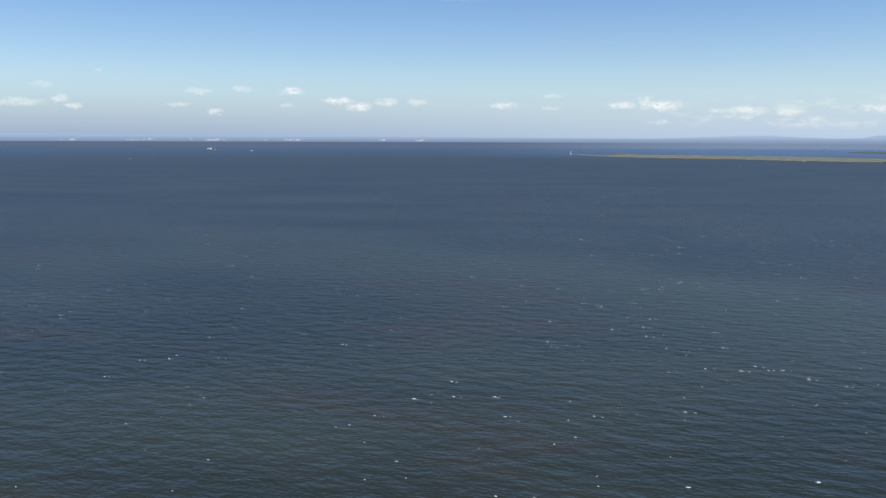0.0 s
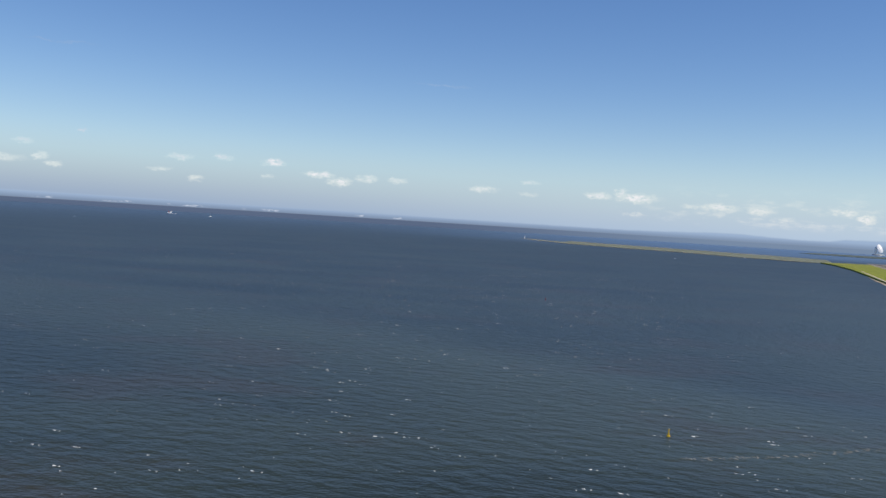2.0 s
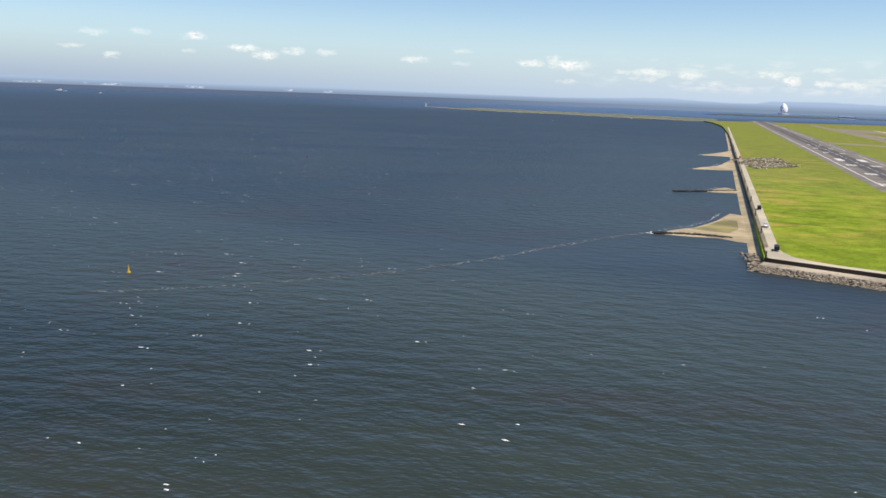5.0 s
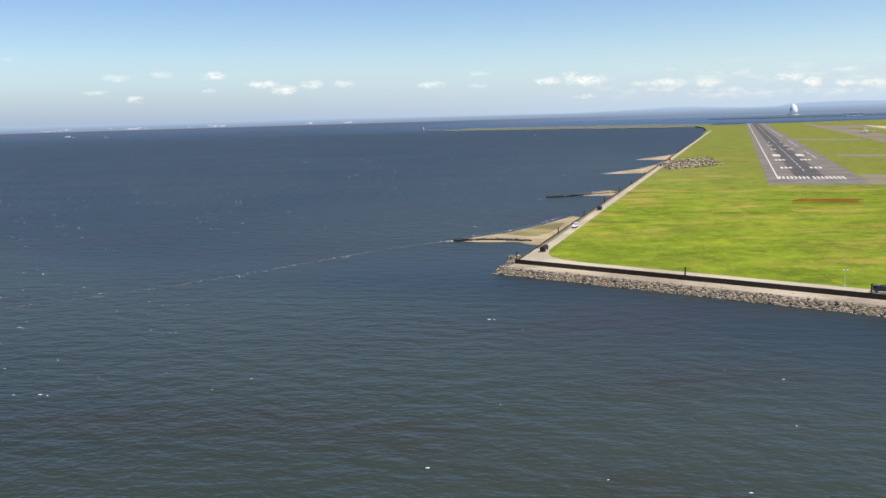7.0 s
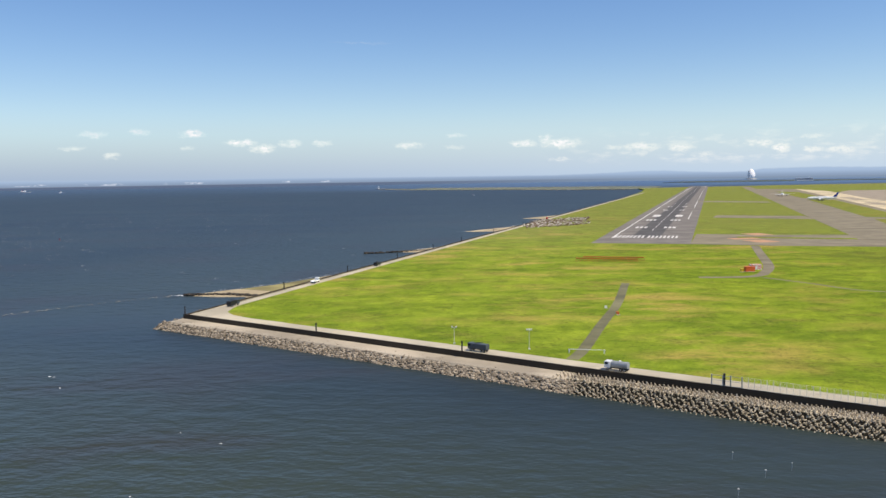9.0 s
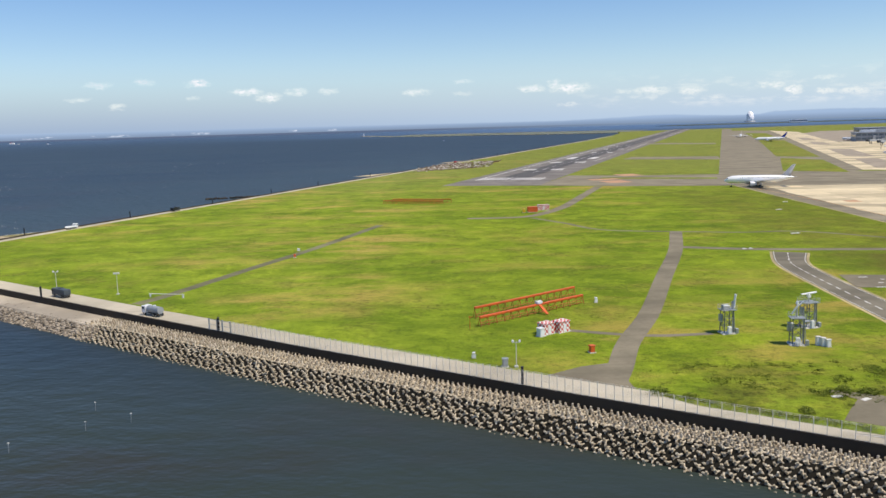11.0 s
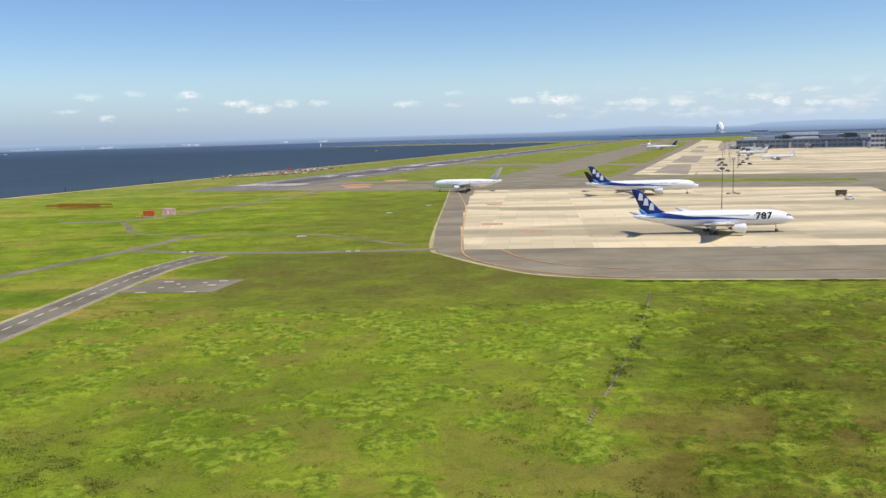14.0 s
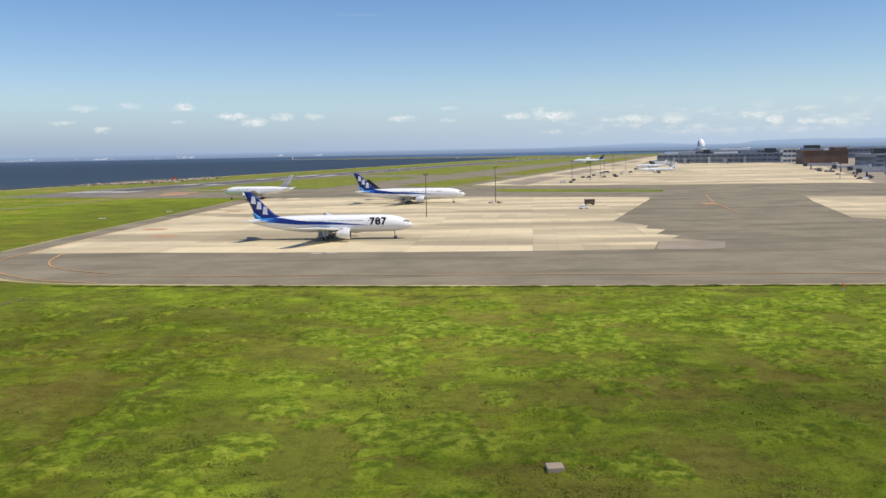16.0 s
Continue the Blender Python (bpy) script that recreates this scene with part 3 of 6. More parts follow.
def ribbon_mesh(bm, line, left, right, z, start=0.0, end=None, breaks=None):
    """A strip along a line, from left to right of it; breaks: (on, off) lengths of dashes."""
    line = [Vector((v[0], v[1])) for v in line]
    cuts, run = [], 0.0
    for a, b in zip(line, line[1:]):
        cuts.append((run, a, b))
        run += (b - a).length
    stretch = [(start, run if end is None else end)]
    if breaks:
        on, off = breaks
        s0, s1 = stretch[0]
        stretch = [(s0 + k * (on + off), min(s1, s0 + k * (on + off) + on)) for k in range(int((s1 - s0) / (on + off)) + 1) if s0 + k * (on + off) < s1]

    def spot(s):
        for r, a, b in reversed(cuts):
            if s >= r or r == 0:
                return a + (b - a) * ((s - r) / max((b - a).length, 1e-6))

    def side(s):
        d = (spot(min(s + 0.5, run)) - spot(max(s - 0.5, 0))).normalized()
        return Vector((d.y, -d.x))
    for s0, s1 in stretch:
        marks = [s0, *[r for r, _, _ in cuts if s0 < r < s1], s1]
        row = []
        for s in marks:
            p, d = spot(s), side(s)
            row.append((bm.verts.new((*(p + d * left), z)), bm.verts.new((*(p + d * right), z))))
        for (a, b), (c, d) in zip(row, row[1:]):
            bm.faces.new((a, b, d, c))
    return bm


def ribbon(name, line, left, right, z, material, label="", parent=None, kind="structure", **more):
    bm = ribbon_mesh(bmesh.new(), line, left, right, z, **more)
    ob = part(name, bm, material, parent)
    return tagged(ob, label, kind=kind) if parent is None else ob


# ---- runway frame: u along the runway from its threshold, r to the right of its left edge line ----
RX, RY, RA = -326.0, 690.0, radians(17.45)
UX, UY = math.sin(RA), math.cos(RA)


def rw(u, r):
    return (RX + UX * u + UY * r, RY + UY * u - UX * r)


# ---- sea and land ----
SEA = -4.5
bm = bmesh.new()
bmesh.ops.create_grid(bm, x_segments=1, y_segments=1, size=8700, matrix=Matrix.Translation((-300, 0, SEA)))
tagged(part("water", bm, SEA_WATER), "dark blue bay water with wind ripples and whitecaps", kind="structure")

WALL = [(-588, 286), (-512, 233), (-436, 179), (-375, 137), (-318, 100), (-263, 66), (-180, 16), (-110, -26), (60, -128), (400, -332)]
SHORE = [rw(u, r) for u, r in ((-300, -128), (0, -126), (400, -126), (900, -126), (1500, -130), (2100, -140), (2600, -170), (2900, -215))]
FAR_LAND = [(500, 3650), (760, 3720), (1250, 3900), (2000, 4100), (3600, 4000), (5600, 3200), (7600, 1600), (7600, -2000), (2400, -1532)]
slab("ground", WALL + FAR_LAND[::-1] + SHORE[::-1], 0.0, 6.0, GRASS, "bright green mown airfield meadow with yellow and brown patches")

# ---- runway, taxiways, aprons ----
slab("runway", [rw(-58, -10), rw(-58, 72), rw(3360, 72), rw(3360, -10)], 0.05, 0.3, RUNWAY, "grey asphalt runway with worn shoulders")
ribbon("rubber_streak", [rw(10, 30), rw(1800, 30), rw(3300, 30)], -13, 13, 0.07, RUBBER, "dark rubber-streaked strip along the runway's middle")


def mark_block(bm, u0, u1, r0, r1, z=0.10):
    bm.faces.new([bm.verts.new((*rw(u, r), z)) for u, r in ((u0, r0), (u0, r1), (u1, r1), (u1, r0))])


bm = bmesh.new()
for k in range(16):
    r = 1.6 + k * 3.55 + (1.8 if k > 7 else 0)
    mark_block(bm, 6, 36, r, r + 1.9)
tagged(part("threshold_marking", bm, WHITE_LINE), "white striped threshold marking across the runway", kind="structure")
bm = bmesh.new()
for u0, u1, n, w in ((150, 175, 3, 3.0), (300, 325, 3, 3.0), (600, 625, 2, 3.0), (750, 775, 2, 3.0), (900, 925, 1, 3.0)):
    for k in range(n):
        for r in (30 - 9 - w - k * (w + 1.5), 30 + 9 + k * (w + 1.5)):
            mark_block(bm, u0, u1, r, r + w)
tagged(part("touchdown_marking", bm, WHITE_LINE), "white touchdown bars on the runway", kind="structure")
bm = bmesh.new()
for r in (10, 40):
    mark_block(bm, 400, 455, r, r + 10)
tagged(part("aiming_marking", bm, WHITE_LINE), "two broad white aiming blocks on the runway", kind="structure")
bm = bmesh.new()
for u in range(110, 3250, 50):
    mark_block(bm, u, u + 30, 29.5, 30.4)
mark_block(bm, 3, 3300, 0, 1.5)
for u0, u1 in ((330, 560), (700, 1100), (1250, 3300)):
    mark_block(bm, u0, u1, 59, 60)
tagged(part("runway_lines", bm, WHITE_LINE), "white runway edge lines and centre dashes", kind="structure")

slab("taxiway_1", [(-275, 613), (-211, 584), (-128, 560), (-60, 552), (-20, 660), (-112, 690), (-186, 705), (-236, 728)], 0.045, 0.3, ASPHALT, "grey asphalt taxiway off the runway's end")
slab("taxiway_2", [rw(-30, 208), rw(-30, 243), rw(3000, 243), rw(3000, 208)], 0.06, 0.3, ASPHALT, "grey asphalt taxiway beside the runway")
slab("apron_shoulder", [(-142, 258), (-138, 244), (-131, 230), (-121, 213), (-110, 200), (-89, 191), (-51, 185), (25, 176), (100, 170), (520, 128), (900, 700), (330, 690), (120, 664), (-40, 690), (-127, 640), (-136, 560), (-139, 434), (-142, 323)], 0.03, 0.3, ASPHALT, "grey asphalt taxiway round the apron")
slab("apron", [(-131.5, 253.5), (-98, 250.6), (-29, 241), (34, 236), (60, 236), (66, 255), (80, 256), (72, 262), (77, 271), (71, 277), (78, 292), (72, 297), (76, 308), (67, 330), (117, 471), (119, 484), (60, 510), (-4, 536), (-119, 550), (-122, 500), (-123.5, 500), (-126.6, 428), (-128, 428), (-128.5, 390), (-129.6, 390), (-130.3, 324), (-131.6, 324), (-132, 290), (-131, 290)], 0.12, 0.3, APRON, "pale sunlit concrete apron with tyre stains")
slab("apron_patch", [(60.6, 236), (73, 233), (80, 235), (86, 252), (80, 255.5), (66.3, 254.6)], 0.11, 0.3, STAINED, "stepped darker concrete patch at the apron's edge")
slab("apron_far", [(70, 673), (161, 640), (222, 631), (317, 608), (420, 880), (528, 1167), (560, 1330), (409, 1488), (345, 1460), (178, 1002)], 0.12, 0.3, APRON, "tan concrete apron before the terminal")
slab("grass_island", [(36, 583), (143, 545), (150, 566), (39, 625)], 0.10, 0.2, GRASS, "green grass island between taxiways")
slab("apron_right", [(205, 470), (244, 457), (420, 400), (300, 270), (170, 317), (161, 325), (189, 423)], 0.12, 0.3, APRON, "tan concrete parking stand beside grey asphalt")
slab("terminal_apron", [(317, 608), (520, 128), (2600, -100), (3000, 2400), (760, 2500), (452, 2012), (442, 1791), (344, 1460), (409, 1488), (560, 1330), (528, 1167)], 0.05, 0.3, STAINED, "stained tan concrete round the terminal buildings")
slab("apron_lane", [(21, 694), (69, 673), (199, 1057), (344, 1460), (423, 1713), (679, 2467), (734, 2843), (395, 1816), (161, 1116)], 0.10, 0.3, APRON, "tan concrete lane leading to the terminal")
for k, outline in enumerate((((45, 719), (66, 682), (124, 871), (105, 893)), ((121, 944), (143, 917), (218, 1140), (199, 1173)), ((261, 1362), (276, 1330), (322, 1473), (309, 1504)), ((345, 1610), (362, 1590), (430, 1800), (415, 1825)))):
    slab("stained_lane_%d" % (k + 1), outline, 0.14, 0.1, STAINED, "tyre-darkened stretch of the concrete lane")
# green fields between the taxiways
slab("field_1", [(-216, 672), (-126, 636), (-122, 648), (-212, 686)], 0.09, 0.15, GRASS, "narrow green grass strip in the taxiway")
slab("taxiway_3", [(-128, 1022), (-24, 950), (-4, 1030), (-104, 1080)], 0.08, 0.3, ASPHALT, "grey asphalt cross taxiway")
slab("taxiway_4", [(40, 1640), (150, 1540), (170, 1610), (60, 1720)], 0.08, 0.3, ASPHALT, "grey asphalt cross taxiway far along the runway")
slab("taxiway_5", [rw(-30, 236), (-20, 660), (22, 694), (161, 1116), (395, 1816), (734, 2843), (640, 3000), rw(2300, 236)], 0.055, 0.3, ASPHALT, "grey asphalt between the taxiway and the concrete lane")
slab("field_2", [(-43, 712), (-1, 672), (66, 880), (46, 935), (42, 940)], 0.11, 0.15, GRASS, "green grass field beside the taxiway")
slab("field_3", [(54, 985), (92, 948), (318, 1640), (292, 1715)], 0.11, 0.15, GRASS, "green grass field beside the taxiway")
slab("field_4", [(315, 1790), (342, 1720), (560, 2400), (530, 2500)], 0.11, 0.15, GRASS, "green grass field beside the far taxiway")

# ---- tracks and the marked road across the meadow ----
ribbon("path_1", smooth_line([(-310, 103), (-305.5, 116), (-299.6, 136), (-288.6, 164), (-273.2, 212), (-255.6, 266), (-243.5, 312), (-241, 321)]), -2.7, 2.7, 0.05, TRACK, "grey worn track across the meadow")
slab("path_1_mouth", [(-324, 110), (-313, 118), (-307, 120), (-305.5, 110), (-305, 102), (-303, 97), (-318, 106)], 0.04, 0.1, TRACK, "grey track widening at the shore road")
ribbon("path_2", smooth_line([(-434, 190), (-428, 205), (-414, 250), (-398, 300), (-382, 361), (-379, 372)]), -2.1, 2.1, 0.05, OVERGROWN, "grey worn track across the meadow")
ribbon("path_3", smooth_line([(-251, 274), (-230, 266), (-214, 262), (-199, 260), (-179, 257), (-160, 256.5), (-140, 257)]), -2.6, 2.6, 0.06, TRACK, "narrow grey service track")
ribbon("path_4", smooth_line([(-300, 388), (-286, 361), (-272, 332), (-243, 320), (-214, 312), (-188, 309), (-150, 268)]), -1.6, 1.6, 0.045, OVERGROWN, "narrow grey service track")
ribbon("path_5", smooth_line([(-334, 392), (-312, 391), (-300, 396), (-290, 411), (-275, 445), (-252, 520), (-231, 589)]), -3.2, 3.2, 0.055, TRACK, "grey worn track across the meadow")
ribbon("path_6", smooth_line([(-314, 149), (-300, 143), (-290, 141), (-279, 142)]), -1.1, 1.1, 0.04, TRACK, "thin grey footpath to the sheds")
LEFT_EDGE = smooth_line([(-276, 79), (-266, 75.5), (-258, 74.5), (-253, 78), (-246.5, 86), (-240, 95.5), (-237, 105), (-236, 125), (-234, 166), (-232, 212), (-229.5, 234), (-222, 258)], 2.0)
RIGHT_EDGE = smooth_line([(-240, 56), (-246.5, 62), (-249, 66), (-248.6, 70.5), (-246.5, 74), (-240, 82), (-234.5, 88), (-229, 94), (-227, 103), (-226, 124), (-224, 164), (-222, 212), (-219.5, 232), (-211, 253)], 2.0)
slab("road", [(v.x, v.y) for v in LEFT_EDGE] + [(v.x, v.y) for v in RIGHT_EDGE[::-1]], 0.07, 0.2, ROAD, "smooth grey asphalt road with white lines")
ribbon("verge_1", LEFT_EDGE[6:], -0.9, 0.4, 0.035, SOIL, "strip of dry straw-coloured grass beside the road")
ribbon("verge_2", RIGHT_EDGE[5:], -0.4, 0.9, 0.035, SOIL, "strip of dry straw-coloured grass beside the road")
bm = bmesh.new()
ribbon_mesh(bm, LEFT_EDGE, 0.38, 0.57, 0.085)
ribbon_mesh(bm, RIGHT_EDGE, -0.57, -0.38, 0.085, start=3.0, end=22.0)
ribbon_mesh(bm, RIGHT_EDGE, -0.57, -0.38, 0.085, start=38.0)
MIDDLE = smooth_line([(-253.5, 71.8), (-246, 80), (-238, 90), (-234, 97.5), (-232, 105), (-231.5, 117), (-229, 179), (-227, 214), (-224.5, 234), (-217, 256)], 2.0)
ribbon_mesh(bm, MIDDLE, -0.19, 0.19, 0.085, end=43.0)
ribbon_mesh(bm, MIDDLE, -0.19, 0.19, 0.085, start=46.0, breaks=(3.7, 2.7))
ribbon_mesh(bm, [(-255.6, 69.3), (-251.6, 66.4)], -0.28, 0.28, 0.085)
ribbon_mesh(bm, [(-247.5, 75.2), (-249.4, 73.0)], -0.13, 0.13, 0.085)
bm.faces.new([bm.verts.new((x, y, 0.085)) for x, y in ((-250.9, 71.4), (-249.9, 73.6), (-248.9, 72.5))])
tagged(part("road_lines", bm, WHITE_LINE), "white painted edge lines, centre dashes and arrow", kind="structure")


def lettering(name, text, size, material, x, y, z, turn, parent=None, tilt=0.0, stretch=1.0, bold=0.0):
    """Words in the built-in font, as a mesh."""
    curve = bpy.data.curves.new(name, "FONT")
    curve.body, curve.size, curve.align_x, curve.align_y, curve.offset = text, size * S, "CENTER", "CENTER", bold * S
    curve.space_character = 1.12
    tmp = bpy.data.objects.new(name, curve)
    me = bpy.data.meshes.new_from_object(tmp)
    bpy.data.objects.remove(tmp)
    me.materials.clear()
    me.materials.append(material)
    ob = new(name, me)
    if parent is not None:
        ob.parent = parent
    ob.matrix_local = pose(x * S, y * S, z * S, tilt, 0, turn) @ Matrix.Diagonal((1, stretch, 1, 1))
    return ob


tagged(lettering("road_lettering", "STOP", 1.35, WHITE_LINE, -252.1, 69.9, 0.09, 143, stretch=1.9, bold=0.05), "white painted road lettering before the stop line", kind="structure")
slab("asphalt_pad", [(-223, 190), (-219, 210), (-193, 206), (-197, 187)], 0.05, 0.1, TRACK, "worn asphalt pad with white marks in the meadow")
bm = bmesh.new()
for x, y, w in ((-214, 205, 2.6), (-210, 201, 1.0), (-207, 196, 1.2), (-203, 202, 1.2), (-200, 198, 2.2), (-216, 189.5, 3.0), (-203, 188.5, 3.0), (-213, 196, 1.4), (-198.5, 204, 2.4)):
    box(bm, x - w / 2, x + w / 2, y - 0.35, y + 0.35, 0.05, 0.09)
tagged(part("pad_marking", bm, WHITE_LINE), "faded white marks on the asphalt pad", kind="structure")
slab("small_pad", [(-277.5, 80.6), (-270.6, 77.6), (-266.2, 88.2), (-261.7, 94.5), (-262.5, 96.5), (-270.2, 100.2), (-271, 98.6), (-267.6, 95.0), (-271.5, 89.5)], 0.05, 0.1, TRACK, "small asphalt pad beside the shore road")
for k, (x, y) in enumerate(((-270.6, 96.4), (-266.4, 94.6))):
    bm = box(bmesh.new(), -1.0, 1.0, -0.5, 0.5, 0, 0.08, 0.02)
    set_down(tagged(part("concrete_plate", bm, PALE), "pale flat concrete plate lying in the grass", "plate", "plates by the pad"), x, y, 0.04, 12 + 20 * k)
for k, (x, y, w) in enumerate(((-170.5, 256, 1.5), (-167.4, 256, 1.5), (-229.5, 265.5, 1.4), (-227, 266, 1.2), (-148, 436, 3.0), (-167, 396, 3.2), (-195, 304, 4))):
    bm = box(bmesh.new(), -w / 2, w / 2, -0.6, 0.6, 0, 0.3, 0.05)
    set_down(tagged(part("cable_cover", bm, PALE), "pale low concrete cover set in the grass", "cover", "concrete covers"), x, y, 0.02, -4 + k * 3)

# taxi lines and coloured pavement
ribbon("taxi_line_1", smooth_line([(-131, 545), (-127.5, 420), (-129, 369), (-131, 310), (-132, 265), (-132, 250), (-131, 239), (-128, 229), (-122, 218), (-114, 208), (-107, 202), (-98, 196), (-83, 191)]), -0.32, 0.32, 0.15, YELLOW_LINE, "thin orange taxi line round the apron")
ribbon("taxi_line_2", smooth_line([(-119, 251), (-117, 243), (-115, 235), (-111, 226), (-106, 219), (-97, 212), (-84, 205), (-69, 200), (191, 176)]), -0.28, 0.28, 0.152, YELLOW_LINE, "thin orange curved taxi line")
ribbon("taxi_line_3", [(128, 360), (140, 430), (158, 500)], -0.3, 0.3, 0.15, YELLOW_LINE, "thin orange taxi line on grey asphalt")
for k, (x, y, w, d, turn) in enumerate(((-210, 632, 20, 26, 12), (-184, 711, 20, 26, 12), (-214, 662, 26, 14, 12), (-118, 330, 9, 7, 0), (-104, 300, 9, 7, 0), (-112, 430, 8, 9, 0), (134, 420, 7, 12, 0), (158, 262, 10, 6, 0))):
    bm = box(bmesh.new(), -w / 2, w / 2, -d / 2, d / 2, 0, 0.02)
    set_down(tagged(part("pavement_sign_%d" % (k + 1), bm, RED_PATCH), "faded orange-red painted pavement sign", kind="structure"), x, y, 0.135, turn)

bm = box(bmesh.new(), -0.8, 0.8, -0.7, 0.7, 0, 0.55, 0.05)
set_down(tagged(part("manhole_cover", bm, STAINED), "weathered brown concrete chamber in the meadow", "cover"), 9.5, 72.5, 0.0, 4)
bm = bmesh.new()
for k, t in enumerate(np.linspace(0, 1, 84)):
    x, y = -119 + 29.5 * t + 1.6 * math.sin(t * 3), 82 + 88 * t
    a = (random.random() - 0.5) * 0.3
    if random.random() < 0.12:
        continue
    box(bm, x - 0.18 + a * 0.5, x + 0.18 + a * 0.5, y - 0.42, y + 0.42, 0.0, 0.22 + 0.08 * random.random(), 0.04)
tagged(part("drain_covers", bm, DRAIN), "line of weathered grey drain covers in the grass", kind="stuff")


ribbon("apron_verge", smooth_line([(-136, 560), (-139, 434), (-142, 323), (-142.4, 258), (-138.4, 244), (-131.5, 230), (-121.5, 212.5), (-110.5, 199.4), (-89.2, 190.4), (-51, 184.4), (25, 175.4), (100, 169.4), (300, 149.6)]), -1.0, 0.8, 0.028, SOIL, "strip of dry bare ground along the taxiway's edge")


# ---- sea wall, shore road, armour ----
def along(line, s):
    run = 0.0
    for a, b in zip(line, line[1:]):
        a, b = Vector(a), Vector(b)
        d = (b - a).length
        if s <= run + d:
            t = (b - a).normalized()
            return a + t * (s - run), t
        run += d
    return b, t


def sweep(name, line, profile, material, label, closed=True):
    """A profile of (offset to the right of the line, height) drawn along a line."""
    line = [Vector((p[0], p[1])) for p in line]
    bm = bmesh.new()
    rows = []
    for i, p in enumerate(line):
        a = (p - line[i - 1]).normalized() if i else None
        b = (line[i + 1] - p).normalized() if i + 1 < len(line) else None
        t = ((a or b) + (b or a)).normalized()
        side = Vector((t.y, -t.x))
        rows.append([bm.verts.new((*(p + side * o), z)) for o, z in profile])
    n = len(profile)
    for r0, r1 in zip(rows, rows[1:]):
        for k in range(n if closed else n - 1):
            bm.faces.new((r0[k], r1[k], r1[(k + 1) % n], r0[(k + 1) % n]))
    if closed:
        bm.faces.new(rows[0])
        bm.faces.new(rows[-1][::-1])
    bmesh.ops.recalc_face_normals(bm, faces=bm.faces)
    return tagged(part(name, bm, material), label, kind="structure")


WALL_RUN = WALL[:9]
sweep("sea_wall", WALL_RUN, [(-0.35, -1.0), (-0.35, 0.55), (0.25, 0.55), (0.45, -2.6), (0.3, -3.5)], WALL_CONCRETE, "dark brown concrete sea wall")
# core raised round the block legs, its dark colour painted as gap shade
sweep("embankment", WALL_RUN, [(0.35, -1.82), (6.5, -1.82), (7.1, -1.57), (12.4, -4.75), (13.0, -6.4), (0.35, -6.4)], ARMOUR_CORE, "near-black core coloured as the shaded gaps between armour blocks")
sweep("road_shore", [(x, y) for x, y in WALL_RUN], [(-9.0, 0.02), (-9.0, 0.06), (-0.35, 0.06), (-0.35, 0.02)], SHORE_ROAD, "pale concrete shore road along the sea wall")
strip = [along(WALL, s) for s in (343, 350, 358, 368, 378, 388, 394)]
edge_in = [(p + Vector((d.y, -d.x)) * -9.6) for p, d in strip]
edge_out = [(p + Vector((d.y, -d.x)) * (-7.6 if k in (0, 6) else -5.6)) for k, (p, d) in enumerate(strip)]
slab("shore_strip", [tuple(p) for p in edge_in] + [tuple(p) for p in edge_out[::-1]], 0.10, 0.15, GRASS, "strip of uncut grass along the shore road")
WEST = [rw(u, -127.5) for u in (-464, -300, 0, 400, 900, 1500)]
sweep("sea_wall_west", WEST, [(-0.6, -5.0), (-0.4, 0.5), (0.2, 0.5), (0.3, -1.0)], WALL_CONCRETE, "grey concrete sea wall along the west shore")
sweep("shore_ledge", [rw(u, -127.2) for u in (-462, -300, 0, 400, 900, 1500, 2000)], [(0.2, 0.02), (0.2, 0.06), (2.2, 0.06), (2.2, 0.02)], TRACK, "grey ledge behind the west sea wall")
sweep("road_west", [rw(u, -127.2) for u in (-462, -300, 0, 400, 900, 1500, 2000)], [(2.2, 0.02), (2.2, 0.08), (7.2, 0.08), (7.2, 0.02)], SHORE_ROAD, "pale concrete shore road along the west shore")
slab("road_corner", [(-586.6, 286), (-578, 279.6), (-546, 257.4), (-540, 264), (-556, 275), (-566, 284), (-571, 293), (-571.5, 304), (-569, 322), (-577, 317)], 0.075, 0.1, SHORE_ROAD, "pale concrete corner of the shore roads")
sweep("beach", [rw(u, -128) for u in (-440, -300, -100, 100, 400, 700, 1100, 1700)], [(0.3, -2.9), (-3.5, -3.9), (-8, -4.9), (0.3, -5.5)], SAND, "narrow tan beach under the west sea wall")


def spit(name, pts, label):
    """A low bank that dips into the water all round."""
    mid = Vector((sum(p[0] for p in pts) / len(pts), sum(p[1] for p in pts) / len(pts)))
    bm = bmesh.new()
    rings = []
    for k, z in ((1.14, -5.0), (1.0, -4.3), (0.8, -3.9), (0.5, -3.7)):
        rings.append([bm.verts.new((*(mid + (Vector(p) - mid) * k), z)) for p in pts])
    for a, b in zip(rings, rings[1:]):
        for i in range(len(pts)):
            j = (i + 1) % len(pts)
            bm.faces.new((a[i], a[j], b[j], b[i]))
    bm.faces.new(rings[-1])
    bmesh.ops.recalc_face_normals(bm, faces=bm.faces)
    return tagged(part(name, bm, SAND), label, kind="structure")


spit("sand_spit_1", [(-616, 380), (-604, 394), (-586, 408), (-563, 440), (-541, 480), (-534, 470), (-556, 400), (-566, 356), (-576, 362), (-583, 372), (-598, 373)], "tan sand spit with dry grass beside the sea wall")
spit("sand_spit_2", [(-524, 627), (-509, 636), (-496, 656), (-484, 668), (-476, 640), (-490, 622)], "tan sand bank beside the sea wall")
spit("sand_spit_3", [(-455, 880), (-417, 918), (-385, 985), (-350, 1060), (-340, 1040), (-372, 950), (-400, 880)], "tan sand bank along the west shore")
